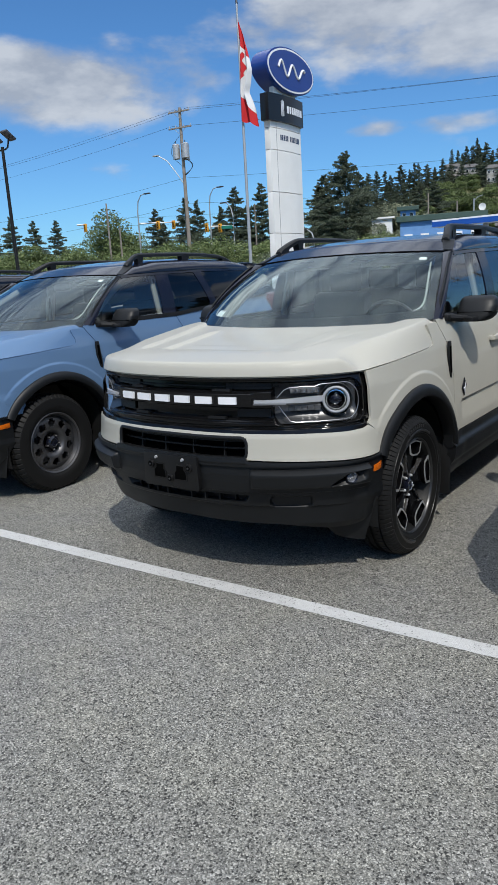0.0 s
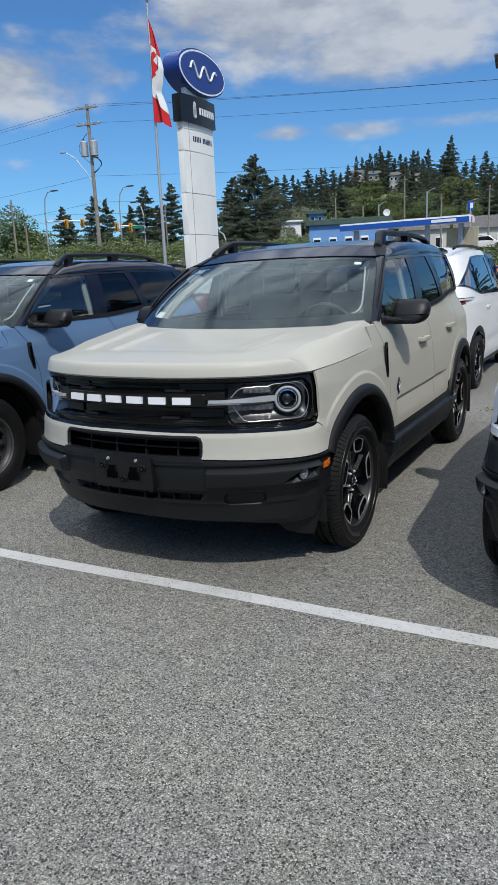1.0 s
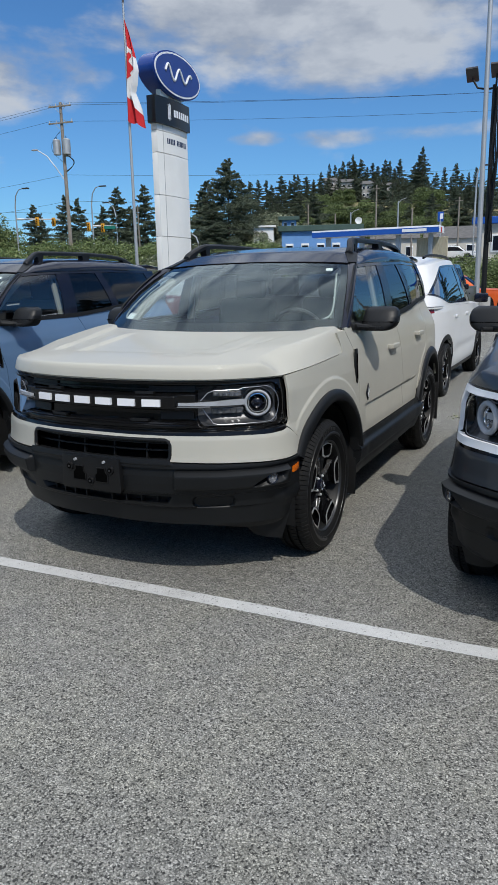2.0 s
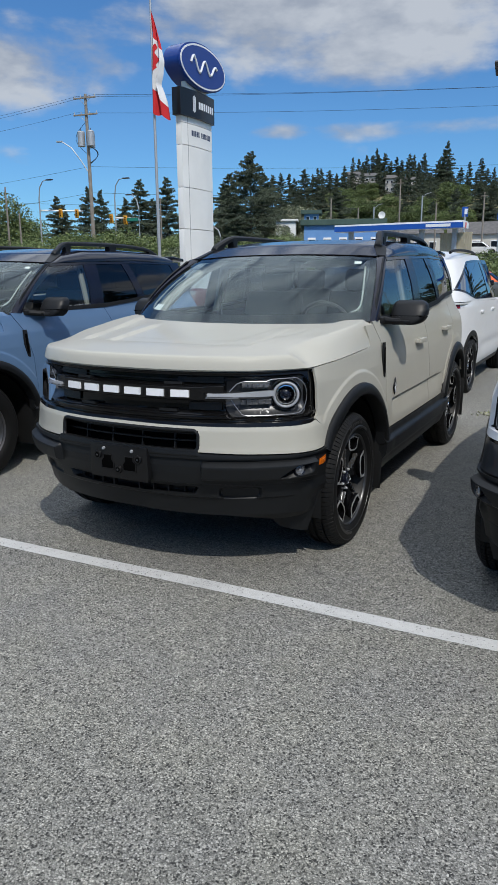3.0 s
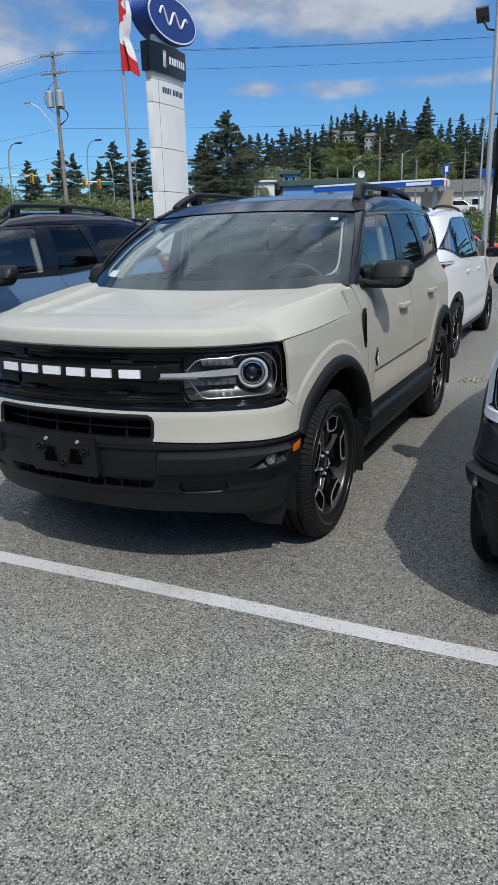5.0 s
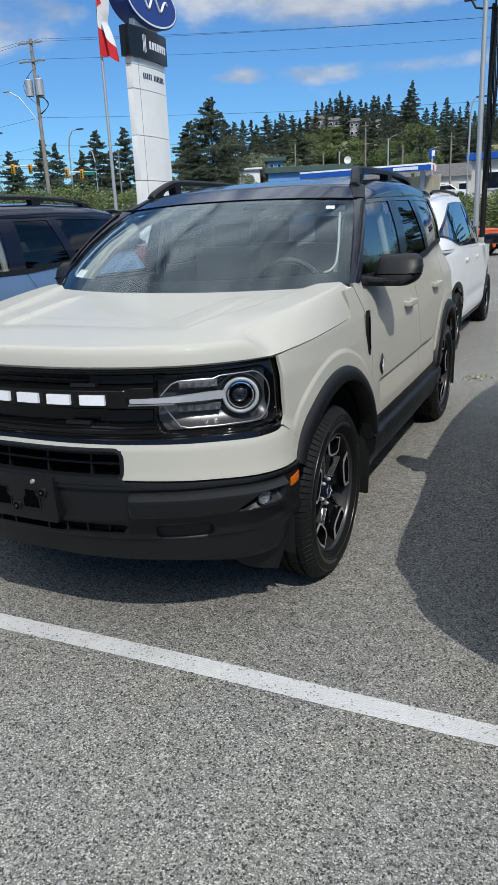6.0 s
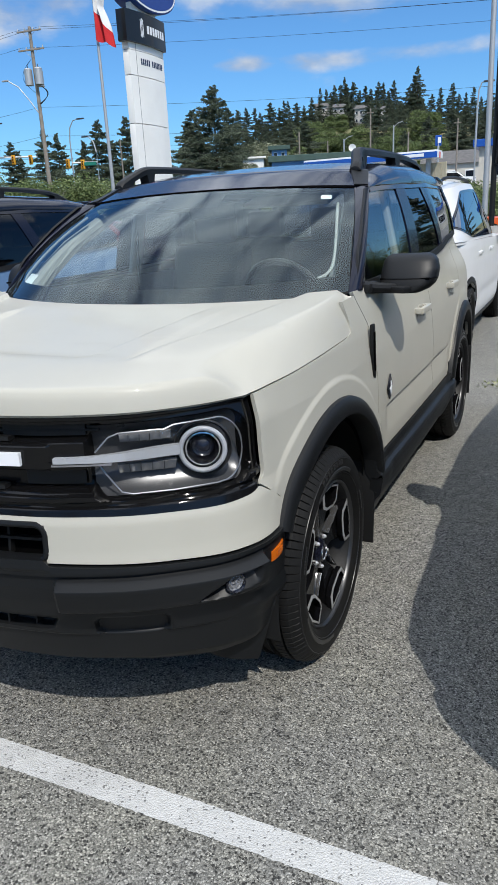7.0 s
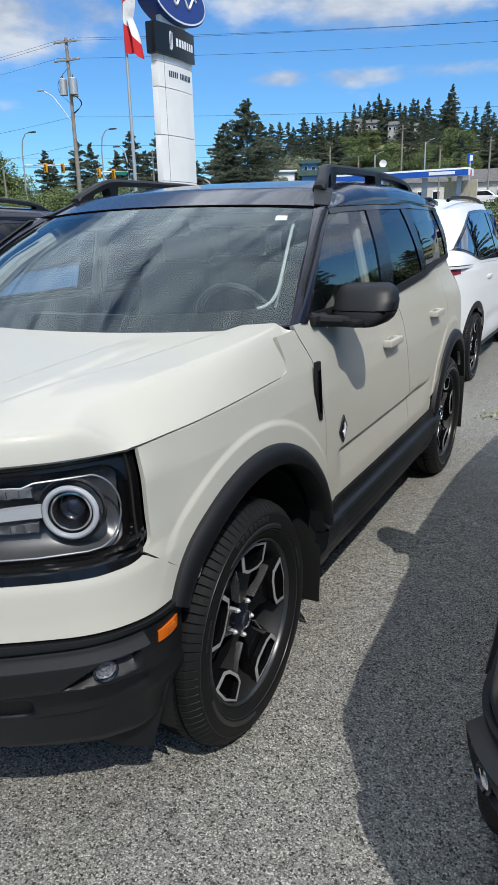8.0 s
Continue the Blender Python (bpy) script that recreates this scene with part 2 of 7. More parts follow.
M_MACHINED = metal("machined_grey_alloy", (0.52, 0.525, 0.535), 0.30, 0.55)
M_BLADE = metal("polished_alloy_edge", (0.42, 0.425, 0.435), 0.18, 0.9)
M_SILVER = paint("silver_white_letter_paint", (0.74, 0.75, 0.77), 0.0, 0.3)
M_STEEL = metal("dark_steel", (0.10, 0.10, 0.105), 0.42, 0.8)
M_GALV = metal("galvanised_steel", (0.46, 0.47, 0.48), 0.5, 0.6)
M_WINDSHIELD = glass("windshield_glass", (0.86, 0.96, 0.96), 1.68, (0.84, 0.97, 1.0))
M_FRIT = plastic("black_screen_print", (0.004, 0.0045, 0.005), 0.7, 60.0, 0.0)
M_REARGLASS = glass("tinted_rear_glass", (0.10, 0.105, 0.11), 1.5)
M_SIDEGLASS = glass("side_glass", (0.72, 0.78, 0.78), 1.9)
M_PRIVACY = glass("privacy_glass", (0.07, 0.075, 0.08), 1.5, (0.9, 0.92, 0.95))
M_CARGLASS = glass("dark_car_glass", (0.05, 0.055, 0.06), 1.36, (0.5, 0.52, 0.55))
M_LENS = glass("lens_glass", (0.95, 0.96, 0.97), 1.20)
M_LENSTHIN = glass("thin_lens_glass", (0.95, 0.96, 0.97), 1.05)
M_AMBER = plastic("amber_lens", (0.55, 0.12, 0.008), 0.15, 60.0, 0.2, 0.2)
M_RED = plastic("red_tail_lens", (0.22, 0.008, 0.010), 0.12, 60.0, 0.2, 0.2)
M_DRL = plastic("frosted_lamp_guide", (0.33, 0.345, 0.37), 0.25, 90.0, 0.1, 0.1)
M_CLOTH = plastic("dark_seat_cloth", (0.15, 0.16, 0.165), 0.9, 60.0, 0.0)
M_RIMLIP = metal("dark_rim_lip", (0.045, 0.046, 0.048), 0.30, 0.6)
M_TRIM = plastic("pale_interior_trim", (0.35, 0.375, 0.36), 0.8, 60.0, 0.0, 0.1)
M_DASH = plastic("dashboard_plastic", (0.034, 0.037, 0.039), 0.6, 60.0, 0.0)
M_PAPER = plastic("paper", (0.75, 0.78, 0.76), 0.8, 50.0, 0.05, 0.1)
M_ASPHALT = asphalt_mat("aggregate_asphalt")
M_LINE = line_mat("worn_line_paint")
M_GRASS = surface("rough_grass", (0.045, 0.065, 0.02), (0.09, 0.10, 0.04), 0.35, 0.9, 0.6, 0.2)
M_HILL = surface("hill_scrub", (0.07, 0.08, 0.028), (0.26, 0.22, 0.11), 0.16, 0.95, 0.8, 1.0)
M_ROAD = surface("road_asphalt", (0.13, 0.13, 0.128), (0.2, 0.2, 0.195), 0.6, 0.9, 0.3, 0.02)
M_WOODPOLE = surface("weathered_pole_wood", (0.17, 0.145, 0.12), (0.27, 0.235, 0.20), 3.0, 0.85, 0.5, 0.02)
M_BARK = surface("bark", (0.06, 0.045, 0.033), (0.11, 0.085, 0.065), 5.0, 0.9, 0.8, 0.04)
M_CONIFER = leaf_mat("conifer_needles", (0.032, 0.046, 0.029), (0.058, 0.080, 0.046), (0.105, 0.13, 0.075))
M_LEAF = leaf_mat("broadleaf", (0.050, 0.075, 0.020), (0.105, 0.150, 0.042), (0.20, 0.235, 0.085))
M_GREYLEAF = leaf_mat("grey_green_leaf", (0.10, 0.115, 0.065), (0.19, 0.21, 0.13), (0.30, 0.32, 0.21))
M_BLOSSOM = leaf_mat("pale_blossom_leaf", (0.10, 0.15, 0.04), (0.24, 0.26, 0.12), (0.50, 0.50, 0.36))

# ---- building tools ----


def mesh(name, verts, faces, material, parent=None, label="", smooth=True, angle=32):
    me = bpy.data.meshes.new(name)
    me.from_pydata([tuple(map(float, v)) for v in verts], [], [tuple(map(int, f)) for f in faces])
    me.materials.append(material)
    if smooth:
        me.polygons.foreach_set("use_smooth", [True] * len(me.polygons))
        me.set_sharp_from_angle(angle=radians(angle))
    ob = new(name, me)
    ob.parent = parent
    if label:
        ob["label"] = label
    return ob


def part(name, bm, material, parent, label="", smooth=True, angle=32):
    """Links a bmesh as one mesh object under a thing or under a part."""
    me = bpy.data.meshes.new(name)
    bmesh.ops.recalc_face_normals(bm, faces=bm.faces)
    bm.to_mesh(me)
    bm.free()
    me.materials.append(material)
    if smooth:
        me.polygons.foreach_set("use_smooth", [True] * len(me.polygons))
        me.set_sharp_from_angle(angle=radians(angle))
    ob = new(name, me)
    ob.parent = parent
    if label:
        ob["label"] = label
    return ob


def thing(name, label, category, group="", m=None):
    ob = new(name)
    if m is not None:
        ob.matrix_world = m
    return tagged(ob, label, category, group)


def box_bm(size, at=(0, 0, 0), bevel=0.0, seg=2, rot=None, bm=None):
    """A bevelled box of that size, centred on at; adds to bm where it is given."""
    one = bmesh.new()
    bmesh.ops.create_cube(one, size=1.0)
    for v in one.verts:
        v.co = Vector((v.co.x * size[0], v.co.y * size[1], v.co.z * size[2]))
    if bevel:
        bmesh.ops.bevel(one, geom=one.edges[:], offset=bevel, segments=seg, profile=0.6, affect="EDGES")
    mm = Matrix.Translation(at) @ (rot or Matrix())
    one.transform(mm)
    return join_bm(bm, one)


def join_bm(bm, one):
    if bm is None:
        return one
    tmp = bpy.data.meshes.new("tmp")
    one.to_mesh(tmp)
    one.free()
    bm.from_mesh(tmp)
    bpy.data.meshes.remove(tmp)
    return bm


def rod_bm(a, b, r0, r1=None, seg=12, bm=None, caps=True):
    """A tapered rod from a to b."""
    a, b = Vector(a), Vector(b)
    one = bmesh.new()
    bmesh.ops.create_cone(one, cap_ends=caps, segments=seg, radius1=r0, radius2=r0 if r1 is None else r1, depth=(b - a).length)
    one.transform(Matrix.Translation((a + b) / 2) @ (b - a).to_track_quat("Z", "Y").to_matrix().to_4x4())
    return join_bm(bm, one)


def tube_bm(points, r, seg=8, bm=None):
    """A round tube along points."""
    pts = [Vector(p) for p in points]
    one = bmesh.new()
    rings = []
    for i, p in enumerate(pts):
        d = (pts[min(i + 1, len(pts) - 1)] - pts[max(i - 1, 0)]).normalized()
        q = d.to_track_quat("Z", "Y")
        rr = r[i] if isinstance(r, (list, tuple)) else r
        rings.append([one.verts.new(p + q @ Vector((math.cos(k * 2 * math.pi / seg) * rr, math.sin(k * 2 * math.pi / seg) * rr, 0))) for k in range(seg)])
    for a, b in zip(rings, rings[1:]):
        for k in range(seg):
            one.faces.new((a[k], a[(k + 1) % seg], b[(k + 1) % seg], b[k]))
    one.faces.new(rings[0][::-1])
    one.faces.new(rings[-1])
    return join_bm(bm, one)


def prism_bm(outline, depth, bevel=0.0, bm=None, m=None):
    """An outline in x and z, pushed along y by depth (towards -y)."""
    one = bmesh.new()
    f = one.faces.new([one.verts.new((x, 0, z)) for x, z in outline])
    ret = bmesh.ops.extrude_face_region(one, geom=[f])
    bmesh.ops.translate(one, verts=[v for v in ret["geom"] if isinstance(v, bmesh.types.BMVert)], vec=(0, -depth, 0))
    if bevel:
        bmesh.ops.bevel(one, geom=[e for e in one.edges], offset=bevel, segments=2, profile=0.6, affect="EDGES")
    if m is not None:
        one.transform(m)
    return join_bm(bm, one)


def step(a, b, x):
    t = np.clip((x - a) / (b - a), 0, 1)
    return t * t * (3 - 2 * t)


def lerp(a, b, t):
    return a + (b - a) * t


def sheet(fn, nu, nv, rim=0.015, inside=(0, 2.2, 0.8), us=None, vs=None):
    """Vertices and faces of a surface fn(U, V), with its edges turned inwards by rim."""
    U, V = np.meshgrid(np.linspace(0, 1, nu + 1) if us is None else us, np.linspace(0, 1, nv + 1) if vs is None else vs)
    nu, nv = U.shape[1] - 1, U.shape[0] - 1
    P = np.stack(np.broadcast_arrays(*fn(U, V)), axis=-1).astype(float)
    verts = P.reshape(-1, 3)
    idx = np.arange((nu + 1) * (nv + 1)).reshape(nv + 1, nu + 1)
    faces = np.stack([idx[:-1, :-1], idx[:-1, 1:], idx[1:, 1:], idx[1:, :-1]], -1).reshape(-1, 4).tolist()
    if rim:
        N = np.cross(np.gradient(P, axis=1), np.gradient(P, axis=0))
        N /= np.maximum(np.linalg.norm(N, axis=-1, keepdims=True), 1e-9)
        out = np.sign(np.sum(N * (P - np.array(inside)), axis=-1).mean()) or 1.0
        ring = np.concatenate([idx[0, :-1], idx[:-1, -1], idx[-1, :0:-1], idx[:0:-1, 0]])
        base = len(verts)
        verts = np.concatenate([verts, verts[ring] - N.reshape(-1, 3)[ring] * out * rim])
        k = len(ring)
        faces += [[int(ring[i]), int(ring[(i + 1) % k]), base + (i + 1) % k, base + i] for i in range(k)]
    return verts, faces


# ---- the sport utility vehicle: one skin round the car, laid out by the way along it (s) and the height (z) ----
PLAN = np.array([(-0.2, -0.036), (0, -0.043), (0.2, -0.036), (0.38, -0.006), (0.52, 0.04), (0.646, 0.103), (0.747, 0.194), (0.814, 0.282),
                 (0.864, 0.385), (0.89, 0.50), (0.912, 0.65), (0.925, 0.9), (0.932, 1.3), (0.937, 2.0), (0.935, 2.8), (0.925, 3.4),
                 (0.90, 3.85), (0.862, 4.08), (0.79, 4.22), (0.62, 4.29), (0.3, 4.33), (0, 4.34), (-0.3, 4.33)])


def smooth_curve(p, n=16):
    out = []
    for i in range(1, len(p) - 2):
        a, b, c, d = p[i - 1:i + 3]
        for k in range(n):
            t = k / n
            out.append(0.5 * (2 * b + (c - a) * t + (2 * a - 5 * b + 4 * c - d) * t * t + (3 * b - a - 3 * c + d) * t ** 3))
    out.append(p[-2])
    return np.array(out)


SKIN = smooth_curve(PLAN)
SKIN_S = np.concatenate([[0], np.cumsum(np.linalg.norm(np.diff(SKIN, axis=0), axis=1))])
_d = np.gradient(SKIN, axis=0)
_d /= np.linalg.norm(_d, axis=1, keepdims=True)
SKIN_N = np.stack([_d[:, 1], -_d[:, 0]], axis=1)
S_END = SKIN_S[-1]
AXLE_F, AXLE_R, AXLE_Z = 0.832, 3.54, 0.372
ARCH = ((0.905, 0.36), (3.575, 0.36))


def s_at(y):
    return np.interp(y, SKIN[:, 1], SKIN_S)


FRONT_Z = np.array([0.18, 0.26, 0.33, 0.42, 0.50, 0.56, 0.60, 0.655, 0.70, 0.78, 0.82, 0.90, 1.0, 1.07, 1.12])
FRONT_O = np.array([-0.13, -0.06, -0.005, 0.015, 0.03, 0.042, 0.046, 0.042, 0.034, 0.026, 0.012, 0.004, 0.0, -0.008, -0.03])
SIDE_Z = np.array([0.25, 0.34, 0.45, 0.55, 0.70, 0.85, 0.98, 1.08, 1.16, 1.24, 1.32])
SIDE_O = np.array([-0.06, -0.02, 0.0, 0.003, 0.005, 0.003, -0.002, -0.014, -0.030, -0.050, -0.062])
REAR_O = np.array([-0.05, 0.0, 0.02, 0.025, 0.012, 0.0, 0.0, -0.005, -0.02, -0.045, -0.07])


def skin(s, z, extra=0.0):
    """The body's surface, both sides: s runs from the middle of the front, negative on the car's right."""
    a, sg = np.abs(s), np.where(np.asarray(s) < 0, -1.0, 1.0)
    x, y = np.interp(a, SKIN_S, SKIN[:, 0]), np.interp(a, SKIN_S, SKIN[:, 1])
    nx, ny = np.interp(a, SKIN_S, SKIN_N[:, 0]), np.interp(a, SKIN_S, SKIN_N[:, 1])
    wf, wr = 1 - step(0.98, 1.22, a), step(S_END - 1.25, S_END - 0.75, a)
    off = np.interp(z, SIDE_Z, SIDE_O) * (1 - wf) * (1 - wr) + np.interp(z, FRONT_Z, FRONT_O) * wf + np.interp(z, SIDE_Z, REAR_O) * wr
    for yc, zc in ARCH:
        r = np.hypot(y - yc, z - zc)
        off = off + 0.007 * (1 - step(0.612, 0.636, r)) * (1 - wf)
    off = off + 0.028 * np.exp(-((a - 0.91) / 0.15) ** 2) * (1 - step(0.97, 1.075, z))
    long = step(1.53, 1.60, y) * (1 - step(2.85, 3.0, y))
    dip = np.clip((z - 0.60) / 0.125, 0, 1) * (1 - step(0.722, 0.734, z))
    off = off - 0.016 * long * dip - 0.050 * step(2.85, 3.85, y) * step(1.09, 1.33, z) + extra
    return sg * (x + nx * off), y + ny * off, z + 0 * x


def region(s_l, s_r, z_lo, z_hi, nu, nv, extra=0.0, side=1, rim=0.015):
    """A panel of the skin. The bounds are numbers or functions (of z for s, of s for z); extra too, of s and z."""
    def val(f, q):
        return f(q) if callable(f) else f + 0 * q

    def fn(U, V):
        s0 = lerp(val(s_l, 0.8 + 0 * U), val(s_r, 0.8 + 0 * U), U)
        z = lerp(val(z_lo, s0), val(z_hi, s0), V)
        s = lerp(val(s_l, z), val(s_r, z), U)
        e = extra(s, z) if callable(extra) else extra
        return skin(s * side, z, e)

    return sheet(fn, nu, nv, rim)


def table(*pairs):
    xs, ys = zip(*sorted(pairs))
    return lambda q: np.interp(q, xs, ys)


def arch_low(base, radius=0.505):
    """The lower edge of a side panel, which follows the wheel openings."""
    def f(s):
        y = np.interp(np.abs(s), SKIN_S, SKIN[:, 1])
        z = base(s) if callable(base) else base + 0 * y
        for yc, zc in ARCH:
            z = np.maximum(z, zc + np.sqrt(np.maximum(radius ** 2 - (y - yc) ** 2, 0)) * (np.abs(y - yc) < radius))
        return z
    return f


def rounded(cx, cz, hx, hz, r, soft):
    """A soft mask of a rounded rectangle in s and z."""
    def f(s, z):
        qx, qz = np.abs(s - cx) - hx + r, np.abs(z - cz) - hz + r
        d = np.hypot(np.maximum(qx, 0), np.maximum(qz, 0)) + np.minimum(np.maximum(qx, qz), 0) - r
        return 1 - step(-soft, soft, d)
    return f


# -- wheels --


def revolve(profile, seg, wobble=None, pitch=None):
    """A ring turned about x from (x, r) points; pitch gives uneven steps, repeated round it."""
    verts, faces = [], []
    k = len(profile)
    for i in range(seg):
        a = 2 * math.pi * i / seg
        if pitch:
            q = len(pitch)
            a = 2 * math.pi * (i // q + pitch[i % q]) * q / seg
        for j, (x, r) in enumerate(profile):
            rr = r + (wobble(i, j) if wobble else 0)
            verts.append((x, rr * math.cos(a), rr * math.sin(a)))
    for i in range(seg):
        for j in range(k - 1):
            p, q = i * k + j, ((i + 1) % seg) * k + j
            faces.append((p, p + 1, q + 1, q))
    return verts, faces


def polar_bm(outline, x0, x1, bevel=0.003):
    """A prism along x from an outline of (r, angle)."""
    bm = bmesh.new()
    f = bm.faces.new([bm.verts.new((x1, r * math.cos(a), r * math.sin(a))) for r, a in outline])
    ret = bmesh.ops.extrude_face_region(bm, geom=[f])
    bmesh.ops.translate(bm, verts=[v for v in ret["geom"] if isinstance(v, bmesh.types.BMVert)], vec=(x0 - x1, 0, 0))
    if bevel:
        bmesh.ops.bevel(bm, geom=bm.edges[:], offset=bevel, segments=2, profile=0.6, affect="EDGES")
    return bm


def wheel_parts(parent, at, style, side):
    """A tyre on its rim; side is +1 where the outer face looks to +x."""
    hub = new("wheel")
    hub.parent = parent
    hub.matrix_local = Matrix.Translation(at) @ Matrix.Diagonal((side, 1, 1, 1))
    R, rr = 0.385, 0.266 if style == "alloy" else 0.240
    tread = [(0.088, R - 0.016), (0.078, R - 0.006), (0.062, R - 0.001), (0.052, R - 0.001), (0.051, R - 0.011), (0.043, R - 0.011), (0.042, R),
             (0.012, R + 0.0015), (0.010, R - 0.011), (-0.010, R - 0.011), (-0.012, R + 0.0015)]
    half = [(0.070, rr - 0.012), (0.086, rr - 0.004), (0.094, rr + 0.006), (0.102, rr + 0.016), (0.110, rr + 0.036), (0.111, rr + 0.052),
            (0.106, R - 0.036), (0.104, R - 0.034), (0.096, R - 0.022)]
    prof = half + tread + [(-x, r) for x, r in tread[:6][::-1]] + [(-x, r) for x, r in half[::-1]]
    n_half = len(half)
    last = n_half + len(tread) + 6

    def grooves(i, j):
        shoulder = n_half - 1 <= j <= n_half + 3 or last - 4 <= j < last
        if style == "alloy":
            return -0.0075 if i % 4 == 1 and (shoulder or n_half + 6 <= j <= n_half + 7) else 0.0
        if shoulder:
            return -0.010 if i % 4 == 1 else 0.0
        return -0.007 if i % 4 == 1 and n_half + 6 <= j <= n_half + 7 else 0.0

    tv, tf = revolve(prof, 360 if style == "alloy" else 224, grooves, (0.0, 0.10, 0.20, 0.6) if style == "alloy" else (0.0, 0.16, 0.32, 0.65))
    tv = [(x, y, max(z, -at[2] + 0.0005)) for x, y, z in tv]
    mesh("tyre", tv, tf, M_RUBBER, hub, angle=25)
    if style == "alloy":
        # smooth moulded bands on the sidewall
        for c0, c1 in ((58, 122), (196, 262)):
            ang = np.linspace(radians(c0), radians(c1), 20)
            ring = [(0.1105, rr + 0.034), (0.1128, rr + 0.036), (0.1130, rr + 0.046), (0.1105, rr + 0.049)]
            bv = [(x, r * math.cos(a), r * math.sin(a)) for a in ang for x, r in ring]
            bf = [(4 * i + j, 4 * i + j + 1, 4 * i + j + 5, 4 * i + j + 4) for i in range(19) for j in range(3)]
            mesh("sidewall_band", bv, bf, M_RUBBERBAND, hub, "smooth raised sidewall band")
        # moulded marks: plain bars in an arc, and two fine ribs
        for c0, n, w, r0, r1 in ((76, 8, 3.2, 0.058, 0.074), (10, 9, 1.3, 0.040, 0.048), (238, 8, 1.6, 0.040, 0.050), (150, 10, 1.1, 0.052, 0.060)):
            bm = bmesh.new()
            ang = [(radians(c0 + k * w * 1.45 + e), h) for k in range(n) for e, h in ((0, -0.004), (0.05, 0.0028), (w, 0.0028), (w + 0.05, -0.004))]
            rows = [[bm.verts.new((0.1095 + dx, (rr + r) * math.cos(a), (rr + r) * math.sin(a))) for dx, r in ((-0.006, r0 - 0.001), (h, r0), (h, r1), (-0.006, r1 + 0.001))] for a, h in ang]
            for ra_, rb_ in zip(rows, rows[1:]):
                for q in range(3):
                    bm.faces.new((ra_[q], ra_[q + 1], rb_[q + 1], rb_[q]))
            part("sidewall_mark", bm, M_RUBBERBAND, hub, "raised moulded marks")
        for r in (rr + 0.0285, rr + 0.080):
            xr = float(np.interp(r, (rr + 0.016, rr + 0.036, rr + 0.052, R - 0.036), (0.102, 0.110, 0.111, 0.106)))
            mesh("sidewall_rib", *revolve([(xr - 0.001, r - 0.0016), (xr + 0.0016, r - 0.0006), (xr + 0.0016, r + 0.0006), (xr - 0.001, r + 0.0016)], 120), M_RUBBERBAND, hub)
    barrel = [(0.082, rr - 0.010), (0.070, rr - 0.018), (0.02, rr - 0.035), (-0.09, rr - 0.03), (-0.10, rr)]
    if style == "alloy":
        mesh("rim_lip", *revolve([(0.080, rr - 0.012), (0.090, rr - 0.009), (0.093, rr - 0.006), (0.089, rr - 0.001), (0.074, rr - 0.002)], 96), M_RIMLIP, hub, "dark grey rim lip")
        mesh("rim", *revolve(barrel, 72), M_PLASTIC2, hub)
        spoke_col = M_SPOKE
        for k in range(5):
            a0 = radians(81 + 72 * k)
            w = radians(19)
            out = [(0.045, a0 - 0.62), (0.11, a0 - 0.26), (rr - 0.085, a0 - w), (rr - 0.02, a0 - w * 0.95), (rr - 0.02, a0), (rr - 0.02, a0 + w * 0.95), (rr - 0.085, a0 + w), (0.11, a0 + 0.26), (0.045, a0 + 0.62)]
            spoke = polar_bm(out, 0.020, 0.070, 0.005)
            for v in spoke.verts:
                rad = math.hypot(v.co.y, v.co.z)
                turn = abs((math.atan2(v.co.z, v.co.y) - a0 + math.pi) % (2 * math.pi) - math.pi)
                if v.co.x > 0.04:
                    v.co.x += -0.020 + 0.024 * (rad / rr) ** 1.4 - 0.016 * (turn / w) * (rad / rr)
            part("spoke", spoke, spoke_col, hub, angle=18)
            bm = bmesh.new()
            o = [(rr - 0.014, a0 - w * 1.05), (rr - 0.014, a0), (rr - 0.014, a0 + w * 1.05), (rr - 0.075, a0 + w * 1.12), (rr - 0.098, a0 + w * 0.62), (rr - 0.098, a0 - w * 0.62), (rr - 0.075, a0 - w * 1.12)]
            q = [(rr - 0.0225, a0 - w * 0.89), (rr - 0.0225, a0), (rr - 0.0225, a0 + w * 0.89), (rr - 0.0730, a0 + w * 0.91), (rr - 0.0895, a0 + w * 0.52), (rr - 0.0895, a0 - w * 0.52), (rr - 0.0730, a0 - w * 0.91)]
            ring = []
            for pts, x in ((o, 0.060), (o, 0.080), (q, 0.082), (q, 0.052)):
                ring.append([bm.verts.new((x, r * math.cos(a), r * math.sin(a))) for r, a in pts])
            for aa, bb in ((ring[0], ring[1]), (ring[2], ring[3])):
                for i in range(7):
                    bm.faces.new((aa[i], aa[(i + 1) % 7], bb[(i + 1) % 7], bb[i]))
            part("pocket_wall", bm, M_SPOKE, hub, angle=20)
            bm = bmesh.new()
            face = [[bm.verts.new((x, r * math.cos(a), r * math.sin(a))) for r, a in pts] for pts, x in ((o, 0.0785), (o, 0.0805), (q, 0.0825), (q, 0.0800))]
            for aa, bb in zip(face, face[1:]):
                for i in range(7):
                    bm.faces.new((aa[i], aa[(i + 1) % 7], bb[(i + 1) % 7], bb[i]))
            part("spoke_frame", bm, M_MACHINED, hub, "machined grey edge of the pocket", angle=20)
            # pocket floor coloured as deep shade
            part("pocket", polar_bm(q, 0.04, 0.062, 0), M_CAVITYSHADE, hub)
            blade = [(0.075, a0 + 0.50), (0.13, a0 + 0.36), (rr - 0.075, a0 + w * 1.14), (rr - 0.06, a0 + w * 1.24), (0.14, a0 + 0.42), (0.080, a0 + 0.57)]
            part("spoke_edge", polar_bm(blade, 0.03, 0.062, 0.004), M_BLADE, hub)
        cap_r = 0.030
    else:
